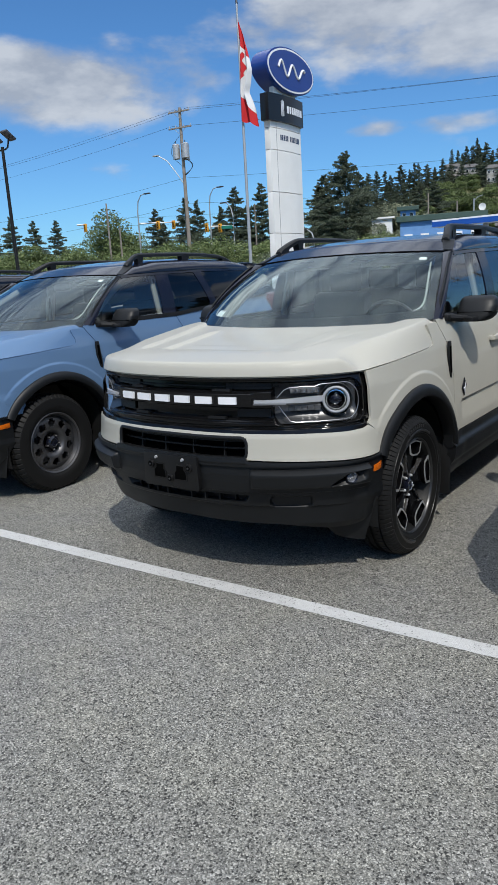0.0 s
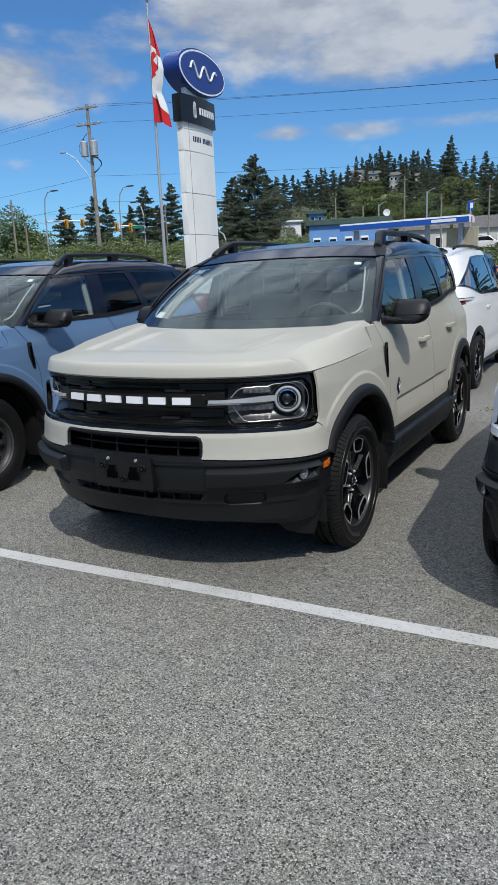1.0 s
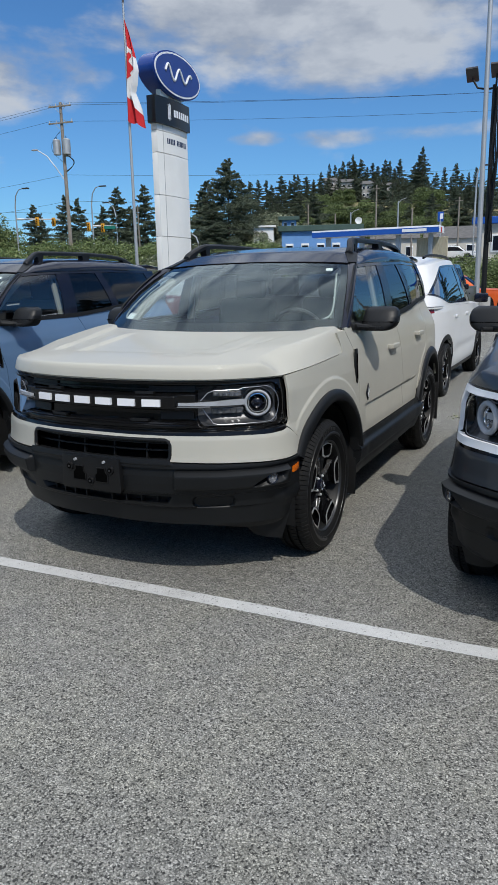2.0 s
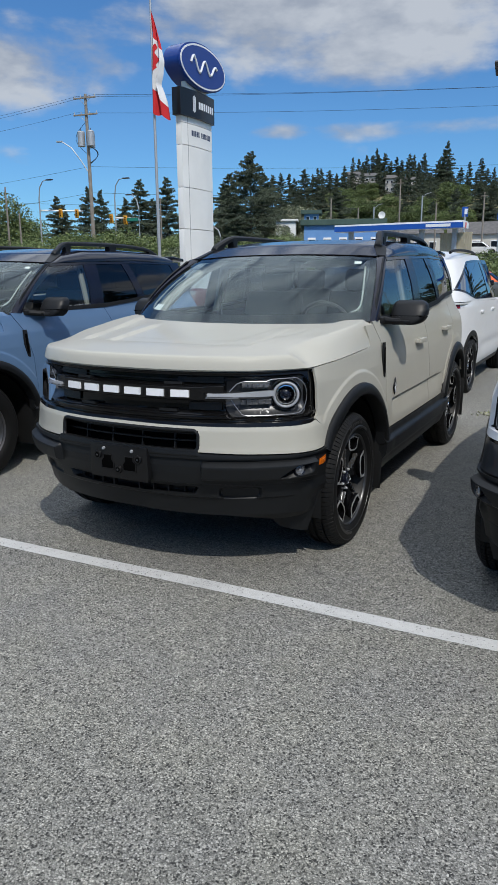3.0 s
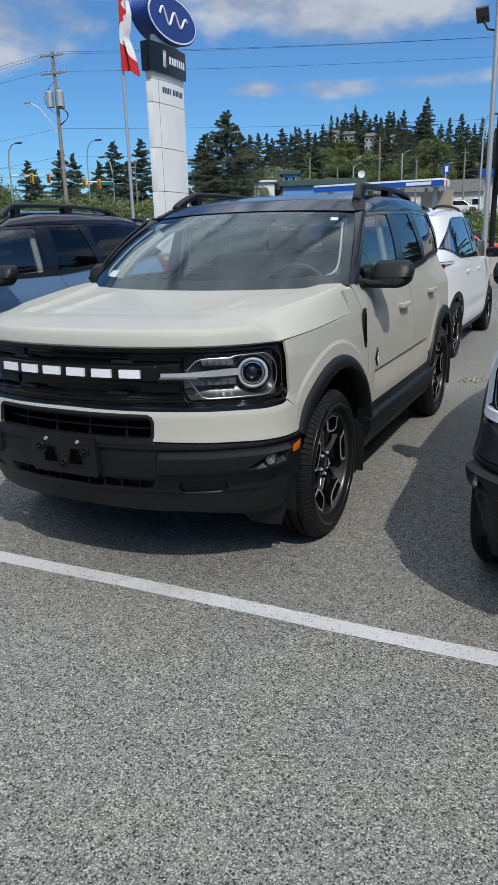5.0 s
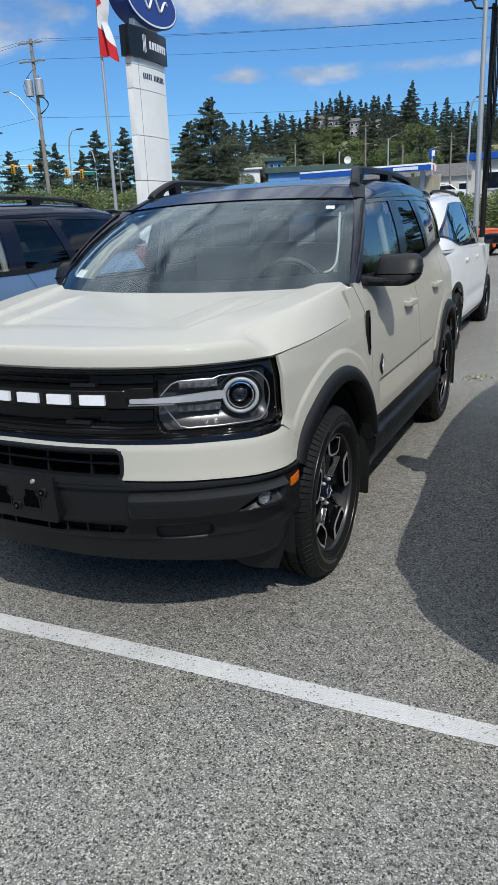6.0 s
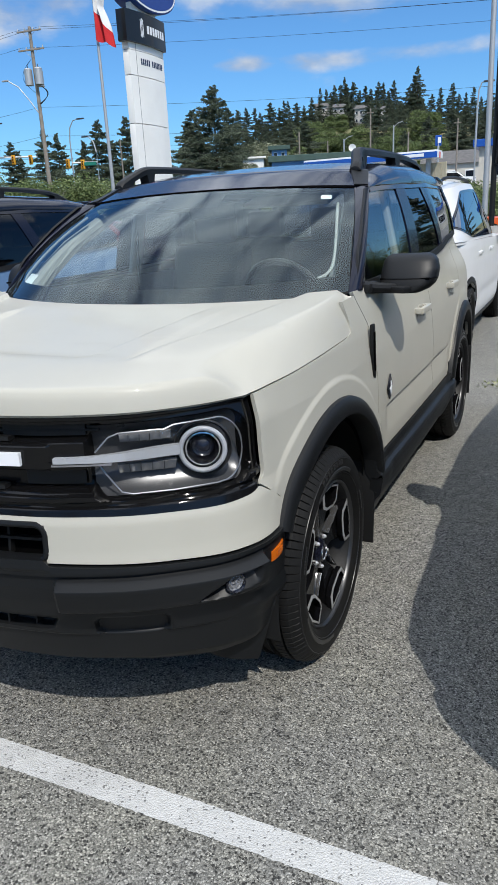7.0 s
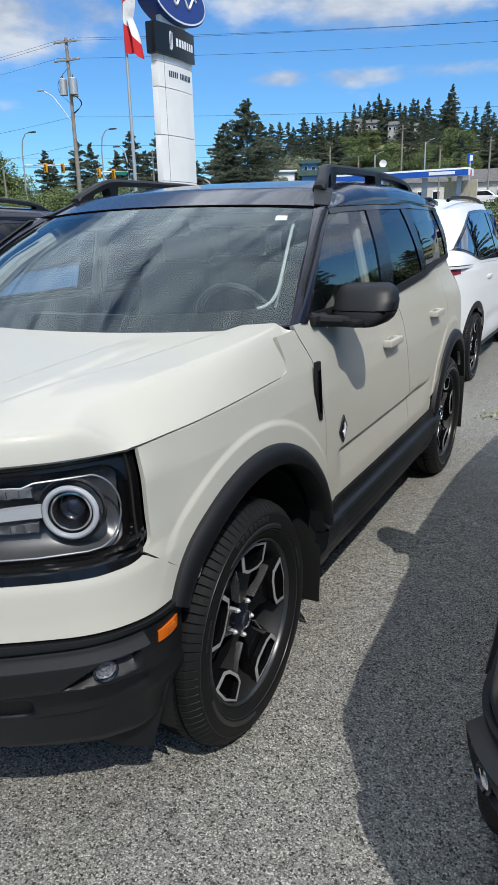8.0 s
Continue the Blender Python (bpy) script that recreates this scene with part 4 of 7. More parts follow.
    for sd in (1, -1):
        def flap_fn(U, V):
            x = lerp(lerp(0.60, 0.700, V), lerp(0.905, 0.832, V), U)
            y = lerp(lerp(0.27, 0.34, V), 0.405, U) - 0.015 * np.sin(np.pi * U)
            z = lerp(lerp(0.345, 0.215, V), lerp(0.43, 0.190, V), U)
            return sd * x, y, z
        mesh("air_deflector", *sheet(flap_fn, 12, 8, 0.010), M_PLASTIC, car)
        mesh("side_marker", *region(1.022, 1.096, lambda s: 0.576 + (s - 1.04) * 0.02, lambda s: 0.608 + (s - 1.04) * 0.05, 10, 5, lambda s, z: 0.003 + 0.004 * np.sin(np.pi * np.clip((s - 1.022) / 0.074, 0, 1)) ** 0.5, sd, 0.01), M_AMBER, car, "amber side marker lens")
        mesh("marker_optic", *region(1.046, 1.078, 0.585, 0.602, 4, 3, 0.0088, sd, 0.004), M_AMBER, car)
        q = [float(c) for c in skin(0.884, 0.584, 0.020)]
        nrm = (sd * 0.80, -0.60)
        mt = Matrix.Translation((sd * q[0], q[1], q[2])) @ Vector((nrm[0], nrm[1], 0)).to_track_quat("X", "Z").to_matrix().to_4x4()
        v, f = revolve([(-0.03, 0.030), (0.014, 0.030), (0.018, 0.027), (0.013, 0.024)], 28)
        mesh("fog_lamp_bezel", [mt @ Vector(p) for p in v], f, M_BLACKPAINT, car)
        v, f = revolve([(0.012, 0.0245), (0.017, 0.016), (0.019, 0.0005)], 28)
        mesh("fog_lamp", [mt @ Vector(p) for p in v], f, M_LENS, car, "clear round fog lamp lens")
        v, f = revolve([(0.010, 0.0245), (0.004, 0.020), (0.007, 0.016), (-0.002, 0.011), (0.002, 0.007), (-0.004, 0.0005)], 24, lambda i, j: 0.0022 * (i % 2))
        mesh("fog_reflector", [mt @ Vector(p) for p in v], f, M_LAMPSOFT, car)

    # number plate bracket: a moulded panel with two windows and round bosses
    y_pl = -0.112
    plate = thing_part("plate_bracket", car)
    out = [(-0.178, 0.0), (0.178, 0.0), (0.184, 0.02), (0.178, 0.178), (-0.178, 0.178), (-0.184, 0.02)]
    part("bracket_board", prism_bm(out, 0.034, 0.005, m=Matrix.Translation((0, y_pl + 0.036, 0.505))), M_BRACKET, plate)
    for sx in (-0.066, 0.066):
        q = -1 if sx < 0 else 1
        w = [(-0.040, -0.034), (0.034, -0.034), (0.034, 0.0), (0.022, 0.012), (0.022, 0.036), (-0.026, 0.036), (-0.026, 0.018), (-0.040, 0.006)]
        # the window's inner shade, as a black plate on the board
        part("bracket_recess", prism_bm([(-q * x, z) for x, z in w], 0.004, 0.001, m=Matrix.Translation((sx, y_pl + 0.0035, 0.59))), M_CAVITYSHADE, plate)
        part("bracket_recess_edge", loop_bm([(sx - q * x * 1.14, 0.59 + z * 1.14) for x, z in w], [(sx - q * x, 0.59 + z) for x, z in w], 0.004), M_BRACKET, plate).location = (0, y_pl + 0.0025, 0)
    for sx, sz in ((-0.128, 0.622), (0.128, 0.622), (0.0, 0.556)):
        ring = rod_bm((sx, y_pl + 0.004, sz), (sx, y_pl - 0.008, sz), 0.022, 0.019, 24)
        part("boss", ring, M_BRACKET, plate)
        # a black disc on the boss paints the shaded hole
        part("boss_hole", rod_bm((sx, y_pl - 0.006, sz), (sx, y_pl - 0.0088, sz), 0.015, 0.013, 18), M_CAVITYSHADE, plate)
        part("screw", rod_bm((sx, y_pl - 0.007, sz), (sx, y_pl - 0.0115, sz), 0.006, 0.005, 10), M_STEEL, plate)
    for sx in (-0.089, 0.089):
        part("bolt", rod_bm((sx, y_pl + 0.004, 0.661), (sx, y_pl - 0.008, 0.661), 0.009, 0.007, 14), M_GALV, plate, "bright bolt head")

    # grille panel with its recesses and lamp housings
    up = lambda a, z: (1 - step(0.585, 0.60, a)) * step(0.997, 1.003, z) * (1 - step(1.040, 1.046, z))
    dn = lambda a, z: (1 - step(0.575, 0.59, a)) * step(0.862, 0.868, z) * (1 - step(0.918, 0.924, z))
    lamp = rounded(0.775, 0.938, 0.223, 0.099, 0.06, 0.006)

    def grille_off(s, z):
        a = np.abs(s)
        o = -0.012 - 0.045 * up(a, z) * (1 - lamp(a, z)) - 0.045 * dn(a, z) * (1 - lamp(a, z)) - 0.085 * lamp(a, z) - 0.012 * step(1.0, 1.04, a)
        o = o + 0.012 * (1 - step(0.852, 0.858, z)) * step(0.832, 0.839, z) * (1 - lamp(a, z))
        o = o + 0.010 * (1 - step(0.818, 0.824, z)) + 0.006 * step(1.052, 1.058, z)
        bar = step(0.924, 0.930, z) * (1 - step(0.990, 0.996, z)) * (1 - step(0.44, 0.46, a))
        return o + 0.010 * bar
    white = look_kind == "dark"
    grille_low = table((0, 0.804), (0.5, 0.800), (0.9, 0.792), (1.0, 0.795), (1.018, 0.802), (1.034, 0.816), (1.044, 0.832))
    mesh("grille_panel", *panel(-1.044, 1.044, lambda s: grille_low(np.abs(s)), lambda s: 1.066 - 0.0 * s, 420, 86, grille_off, 0.02), M_GRILLE, car, "gloss black grille panel", angle=24)
    for sd in (1, -1):
        for (a0, a1, z0, z1) in ((0.30, 0.545, 1.008, 1.036), (0.36, 0.535, 0.874, 0.912)):
            mesh("grille_mesh", *region(a0, a1, z0, z1, 22, 6, -0.047, sd, 0.004), M_MESH, car)
        for (a0, z0) in ((0.235, 1.001), (0.205, 0.866)):
            mesh("grille_tab", *region(a0, a0 + 0.10, z0, z0 + 0.012, 8, 2, -0.018, sd, 0.03), M_PLASTIC2, car)
        mesh("grille_slat", *region(0.0, 0.585, 1.018, 1.024, 30, 1, -0.045, sd, 0.01), M_PLASTIC2, car)
    # the name on the grille, as plain blocks
    for k in range(6):
        c = -0.336 + k * 0.1335
        mesh("name_block", *panel(c - 0.047, c + 0.047, 0.943, 0.978, 6, 2, 0.012, 0.012), M_SILVER, car, "silver-white raised block")
    for sd in (1, -1):
        head_lamp(car, sd, white)

    # wing vents, badges
    vent = [(-0.016, 0.11), (0.022, 0.11), (0.045, -0.075), (0.040, -0.11), (0.018, -0.10), (-0.012, 0.0)]
    for sd in (1, -1):
        sx = float(skin(s_at(1.345), 1.0)[0])
        ven = part("wing_vent", prism_bm(vent, 0.012, 0.003, m=mz_at(sd, sx, 1.335, 1.0, 1.0)), M_PLASTIC2, car)
        # a thin black plate paints the shade of the vent's hollow
        part("vent_recess", prism_bm([(x * 0.5 + 0.006, z * 0.72) for x, z in vent], 0.003, 0, m=mz_at(sd, sx + 0.0115, 1.335, 1.0, 1.0)), M_CAVITYSHADE, ven)
        bx = float(skin(s_at(1.58), 0.80)[0])
        part("door_badge", prism_bm([(0, 0.056), (0.038, 0.004), (0.0, -0.056), (-0.038, -0.004)], 0.006, 0.001, m=mz_at(sd, bx + 0.002, 1.58, 0.807, 1.0)), M_BLACKPAINT, car, "small black and silver diamond badge")
        part("door_badge", prism_bm([(0.002, 0.026), (0.017, 0.004), (0.0, -0.036), (-0.017, -0.008), (0.004, 0.0)], 0.003, 0, m=mz_at(sd, bx + 0.0082, 1.58, 0.807, 1.0)), M_SILVER, car)

    build_cabin(car, B)
    for sd in (1, -1):
        mirror_parts(car, sd)
    for yy in (AXLE_F, AXLE_R):
        for sd in (1, -1):
            wheel_parts(car, (sd * ((0.838 if yy < 2 else 0.822) if wheel_style == "alloy" else 0.825), yy, AXLE_Z), wheel_style, sd)
    return car


def mz_at(sd, x, y, z, k):
    """Lays an outline drawn in x and z on the car's side: its x runs towards the rear."""
    return Matrix.Translation((sd * x, y, z)) @ Matrix(((0, -sd, 0, 0), (1, 0, 0, 0), (0, 0, 1, 0), (0, 0, 0, 1)))


def thing_part(name, parent):
    ob = new(name)
    ob.parent = parent
    return ob


def head_lamp(car, sd, white):
    lamp = thing_part("headlamp", car)

    def at(s, z, e):
        p = skin(s, z, e)
        return Vector((sd * float(p[0]), float(p[1]), float(p[2])))

    left = lambda z: 0.552 + 0.9 * np.maximum(np.abs(z - 0.940) - 0.02, 0)
    # a smoked bowl that is deepest in the middle
    bowl = lambda s, z: -0.080 + 0.045 * np.clip(np.abs(z - 0.938) / 0.098, 0, 1) ** 3 + 0.02 * step(0.95, 0.992, s)
    mesh("lamp_reflector", *region(0.552, 0.995, 0.841, 1.035, 40, 28, bowl, sd, 0.0), M_LAMPBACK, lamp)
    # one bright line round the inside of the lens: slanted nose, a notch in the top edge, a rounded outer end
    nose = [(0.574, 0.968), (0.612, 1.006), (0.640, 1.016), (0.742, 1.017), (0.762, 1.015), (0.790, 1.024), (0.900, 1.025)]
    bend = [(0.908 + 0.072 * math.sin(a), 0.939 + 0.087 * math.cos(a)) for a in np.linspace(0.15, math.pi - 0.15, 16)]
    tail = [(0.890, 0.851), (0.780, 0.850), (0.665, 0.850), (0.636, 0.857), (0.602, 0.902), (0.584, 0.930)]
    part("lamp_trim", tube_bm([at(s, z, -0.017) for s, z in nose + bend + tail], 0.0024, 6), M_LAMPSOFT, lamp, "thin bright outline inside the lens")
    # turn-signal rows above and below the bar: clear ribbed reflector cups
    for z0, z1, a0, a1 in ((0.984, 1.006, 0.640, 0.785), (0.900, 0.926, 0.630, 0.792)):
        for k in range(5):
            b0, b1 = lerp(a0, a1, k / 5), lerp(a0, a1, (k + 0.94) / 5)
            dish_off = lambda s, z, b0=b0, b1=b1, z0=z0: -0.044 - 0.003 * np.sin(np.pi * np.clip((s - b0) / (b1 - b0), 0, 1)) + 0.5 * (z - z0)
            mesh("turn_segment", *region(b0, b1, z0, z1, 12, 5, dish_off, sd, 0.01), M_LAMPCUP, lamp)
    mesh("light_bar", *region(0.468, 0.800, lambda s: 0.948 - 0.006 * step(0.5, 0.75, s), lambda s: 0.962 + 0.007 * step(0.5, 0.78, s), 60, 10, lambda s, z: 0.010 - 0.034 * step(0.52, 0.80, s), sd, 0.02), M_DRL, lamp, "clear ribbed running-light bar")
    mesh("light_bar_bezel", *region(0.462, 0.62, 0.940, 0.9445, 14, 1, 0.009, sd, 0.03), M_LAMPSOFT, lamp)
    c = at(0.80 if white else 0.868, 0.945, -0.040)
    n = (at(0.868, 0.945, 0.0) - c).normalized()
    axis = (n * 0.55 + Vector((sd * 0.12, -0.72, 0.0))).normalized()
    mt = Matrix.Translation(c) @ axis.to_track_quat("X", "Z").to_matrix().to_4x4()
    rad, thick = (0.062, 0.013) if white else (0.0590, 0.0072)
    v, f = revolve([(0.010 + thick * math.cos(a), rad + thick * math.sin(a)) for a in np.linspace(0, 2 * math.pi, 13)], 56)
    mesh("ring_light", [mt @ Vector(p) for p in v], f, M_DRL, lamp, "frosted ring light")
    for name, prof, mat_, lab in (("lamp_bowl", [(-0.030, 0.0665), (-0.010, 0.070), (0.000, 0.0775), (-0.010, 0.0800)], M_LAMPBACK, "smoked collar round the ring light"),
                                  ("projector_funnel", [(-0.002, 0.0530), (-0.010, 0.0505), (-0.012, 0.0465)], M_LAMPBACK, ""),
                                  ("projector_bezel", [(-0.006, 0.0485), (0.004, 0.0475), (0.005, 0.0435), (-0.010, 0.0365), (-0.035, 0.033)], M_CHROME, "chrome hoop round the lens"),
                                  ("projector_lens", [(-0.034, 0.033), (-0.016, 0.028), (-0.006, 0.016), (-0.002, 0.0005)], M_BLACKPAINT, "dark glassy projector lens")):
        v, f = revolve(prof, 48)
        mesh(name, [mt @ Vector(p) for p in v], f, mat_, lamp, lab)
    mesh("lamp_lens", *region(left, 0.94 if white else 0.996, 0.840, 1.036, 24, 12, -0.006, sd, 0.0), M_LENSTHIN if white else M_LENS, lamp, "clear headlamp lens").visible_shadow = False
    if white:
        mesh("lamp_surround", *region(0.58, 1.03, 1.035, 1.062, 20, 3, 0.010, sd, 0.02), M_SILVER, lamp)
        mesh("lamp_surround", *region(0.58, 1.03, 0.815, 0.850, 20, 3, 0.010, sd, 0.02), M_SILVER, lamp)
        mesh("lamp_surround", *region(0.992, 1.035, 0.850, 1.035, 4, 10, 0.010, sd, 0.02), M_SILVER, lamp)


def mirror_parts(car, sd):
    arm = box_bm((0.17, 0.060, 0.026), (sd * 0.952, 1.535, 1.222), 0.010, 2, Matrix.Rotation(radians(-24 * sd), 4, "Z"))
    box_bm((0.045, 0.13, 0.040), (sd * 0.885, 1.455, 1.238), 0.014, 2, bm=arm)
    tube_bm([(sd * 0.868, 1.42, 1.242), (sd * 0.92, 1.48, 1.232), (sd * 0.985, 1.55, 1.224)], [0.026, 0.022, 0.018], 10, arm)
    unit = part("door_mirror", arm, M_PLASTIC2, car, "black door mirror")
    # upper cap and lower shell: the cap tapers upwards and leans to the rear, the shell stays square
    for name, z_lo, z_hi, mat_ in (("mirror_cap", 1.262, 1.352, M_PLASTIC), ("mirror_shell", 1.205, 1.258, M_PLASTIC2)):
        rows, nr, na = [], 14, 48
        for j in range(nr + 1):
            f = j / nr
            z = lerp(z_lo, z_hi, f)
            g = (z - 1.205) / 0.147
            rnd_top = math.sqrt(max(1 - max(0, (g - 0.80) / 0.20) ** 2.2, 0.0))
            rnd_low = math.sqrt(max(1 - max(0, (0.10 - g) / 0.10) ** 2, 0.0)) * 0.06 + 0.94
            inner, outer = 0.118 - 0.016 * g ** 2.4, float(np.interp(g, (0.0, 0.08, 0.2, 0.36, 0.6, 0.85, 1.0), (0.050, 0.074, 0.094, 0.106, 0.110, 0.100, 0.082)))
            dep_f, dep_b = (0.078 - 0.036 * g ** 1.6) * (0.35 + 0.65 * rnd_top), 0.046
            if name == "mirror_shell":
                dep_f += 0.004
            row = []
            for i in range(na):
                a = 2 * math.pi * i / na
                ca, sa = math.cos(a), math.sin(a)
                ex = math.copysign(abs(ca) ** 0.42, ca)
                ey = math.copysign(abs(sa) ** 0.46, sa)
                shrink = (0.80 + 0.20 * rnd_top) * rnd_low
                x = 1.016 + (outer if ex > 0 else inner) * ex * shrink
                y = 1.602 + (dep_b if ey > 0 else dep_f) * ey * rnd_low + 0.030 * g ** 2 + 0.020 * max(0, ex) ** 2
                row.append((sd * x, y, z))
            rows.append(row)
        verts = [p for r in rows for p in r]
        faces = [(j * na + i, j * na + (i + 1) % na, (j + 1) * na + (i + 1) % na, (j + 1) * na + i) for j in range(nr) for i in range(na)]
        faces += [tuple(range(na)), tuple(range(nr * na, nr * na + na))]
        bm = bmesh.new()
        vs = [bm.verts.new(p) for p in verts]
        for f in faces:
            bm.faces.new([vs[i] for i in f])
        part(name, bm, mat_, unit, angle=50)
    part("mirror_seam", box_bm((0.20, 0.10, 0.008), (sd * 1.005, 1.592, 1.260), 0.002, 1), M_CAVITYSHADE, unit)
    part("mirror_glass", box_bm((0.175, 0.006, 0.105), (sd * 1.002, 1.654, 1.278), 0.002, 1), M_CHROME, unit)


def build_cabin(car, B):
    # windscreen and the black roof
    def screen(U, V, push=0.0):
        t = lerp(-1, 1, U)
        b = np.stack([0.862 * t, 0.995 + 0.288 * np.abs(t) ** 2.6, 1.208 + 0.032 * np.abs(t) ** 2], -1)
        tp = np.stack([(0.705 + 0.022 * np.sin(np.pi * V)) * t, 1.735 + 0.115 * np.abs(t) ** 2.2, 1.648 - 0.024 * np.abs(t) ** 2.2], -1)
        p = b + (tp - b) * V[..., None]
        bow = 0.030 * np.sin(np.pi * V)
        return p[..., 0], p[..., 1] - bow * 0.6 - push * 0.55, p[..., 2] + bow * 0.75 + push * 0.83

    ws = mesh("windscreen", *sheet(lambda U, V: screen(lerp(0.001, 0.999, U), lerp(0.004, 0.996, V), 0.0), 40, 20, 0.0), M_WINDSHIELD, car, "clear windscreen reflecting the clouds")
    ws.visible_shadow = False
    # black printed border just under the glass
    for name, u0, u1, v0, v1 in (("screen_border", 0.0, 1.0, 0.0, 0.135), ("screen_border", 0.0, 1.0, 0.955, 1.0), ("screen_border", 0.0, 0.030, 0.07, 0.96), ("screen_border", 0.970, 1.0, 0.07, 0.96), ("sensor_shade", 0.385, 0.60, 0.82, 0.96)):
        mesh(name, *sheet(lambda U, V, u0=u0, u1=u1, v0=v0, v1=v1: screen(lerp(u0, u1, U), lerp(v0, v1, V), -0.006), 30, 6, 0.0), M_FRIT, car)
    mesh("screen_sticker", *sheet(lambda U, V: screen(lerp(0.905, 0.935, U), lerp(0.875, 0.925, V), -0.0075), 2, 2, 0.0), M_PAPER, car, "small pale sticker")
    mesh("window_paper", *sheet(lambda U, V: screen(lerp(0.065, 0.115, U), lerp(0.09, 0.22, V), -0.012), 2, 2, 0.0), M_PAPER, car, "pale paper lying behind the glass")
    for q in (0, 1):
        vv = np.array([0.150, 0.165, 0.195, 0.24, 0.32, 0.44, 0.56, 0.68, 0.78, 0.84])
        uu = np.array([0.934, 0.948, 0.957, 0.962, 0.963, 0.961, 0.958, 0.955, 0.953, 0.953])
        xs, ys, zs = screen(uu if q else 1 - uu, vv, -0.016)
        part("pillar_trim_edge", tube_bm(list(zip(xs, ys, zs)), 0.0062, 8), M_TRIM, car, "pale edge of the inner pillar trim")
    mesh("cowl", *sheet(lambda U, V: (lerp(-0.83, 0.83, U), 0.965 + 0.26 * np.abs(lerp(-1, 1, U)) ** 2.4 + V * 0.05, 1.197 + 0.03 * np.abs(lerp(-1, 1, U)) ** 2 + V * 0.012), 30, 2, 0.02), M_PLASTIC2, car)
    for k, (x0, x1) in enumerate(((-0.62, 0.05), (0.0, 0.60))):
        pts = [(lerp(x0, x1, t), 0.985 + 0.235 * abs(lerp(x0, x1, t) / 0.8) ** 2.2 + 0.02, 1.211 + 0.032 * abs(lerp(x0, x1, t) / 0.8) ** 2) for t in np.linspace(0, 1, 10)]
        part("wiper", tube_bm(pts, 0.007, 6), M_PLASTIC2, car)

    def roof(U, V):
        t = lerp(-1, 1, U)
        a = np.abs(t)
        y0 = 1.742 + 0.118 * np.minimum(a / 0.88, 1.0) ** 2.2
        y1 = 3.97 - 0.16 * a ** 3
        y = lerp(y0, y1, V)
        w = np.interp(y, (1.7, 2.0, 2.6, 3.4, 3.97), (0.770, 0.783, 0.790, 0.757, 0.688))
        x = t * w
        crown = np.interp(y - (y0 - 1.742) * (1 - V) ** 3, (1.74, 1.95, 2.3, 2.9, 3.5, 3.97), (1.655, 1.728, 1.770, 1.784, 1.768, 1.712))
        side = GLASS_TOP(y) + 0.002
        k = np.clip(a, 0, 1) ** 2
        f = (1 - a ** 10) ** 0.5
        top = crown - 0.022 * k
        return x, y, side + (top - side) * f

    us = np.unique(np.concatenate([0.5 - 0.5 * np.sin(np.linspace(0, np.pi / 2, 30)), 0.5 + 0.5 * np.sin(np.linspace(0, np.pi / 2, 30))]))
    mesh("roof", *sheet(roof, 0, 0, 0.02, us=us, vs=np.linspace(0, 1, 50) ** 1.3), M_BLACKPAINT, car, "gloss blue-black roof", angle=50)
    mesh("header_trim", *sheet(lambda U, V: (lerp(-0.70, 0.70, U), 1.738 + 0.115 * np.abs(lerp(-1, 1, U)) ** 2.2 + 0.012 * V, 1.652 - 0.026 * np.abs(lerp(-1, 1, U)) ** 2.2 + 0.004 * V), 30, 1, 0.01), M_CAVITYSHADE, car)
    for sd in (1, -1):
        # windscreen pillar
        def pillar(U, V):
            b0, b1 = np.array((0.858, 1.275, 1.236)), np.array((0.886, 1.37, 1.236))
            m0, m1 = np.array((0.802, 1.540, 1.455)), np.array((0.846, 1.575, 1.455))
            t0, t1 = np.array((0.704, 1.852, 1.626)), np.array((0.772, 1.845, 1.628))
            V_, U_ = V[..., None], U[..., None]
            e0 = (1 - V_) ** 2 * b0 + 2 * V_ * (1 - V_) * (2 * m0 - 0.5 * b0 - 0.5 * t0) + V_ ** 2 * t0
            e1 = (1 - V_) ** 2 * b1 + 2 * V_ * (1 - V_) * (2 * m1 - 0.5 * b1 - 0.5 * t1) + V_ ** 2 * t1
            p = e0 + (e1 - e0) * U_
            bulge = 0.014 * np.sin(np.pi * U) ** 0.8
            return sd * (p[..., 0] + bulge * 0.8), p[..., 1] - bulge * 0.5, p[..., 2] + bulge * 0.2
        mesh("windscreen_pillar", *sheet(pillar, 14, 20, 0.03), M_PILLAR, car)
        part("pillar_lining", tube_bm([(sd * 0.785, 1.34, 1.20), (sd * 0.762, 1.48, 1.315), (sd * 0.732, 1.64, 1.425), (sd * 0.668, 1.92, 1.568), (sd * 0.66, 2.2, 1.62)], [0.042, 0.042, 0.040, 0.034, 0.02], 10), M_TRIM, car, "pale inner pillar lining")
        # window frame strip, panes and black pillars
        fa = lambda h: np.interp(h, (0, 0.35, 0.75, 1.0), (1.36, 1.46, 1.67, 1.835))
        fb = lambda h: 2.215 + 0.035 * h
        ra = lambda h: 2.385 + 0.03 * h
        rb = lambda h: np.interp(h, (0, 0.1, 1.0), (2.90, 2.925, 2.79))
        qa = lambda h: np.interp(h, (0, 1.0), (3.045, 2.895))
        qb = lambda h: np.interp(h, (0, 1.0), (3.84, 3.70))
        H0, H1 = 0.055, 0.955
        hh = lambda U, V: lerp(H0, H1, V)
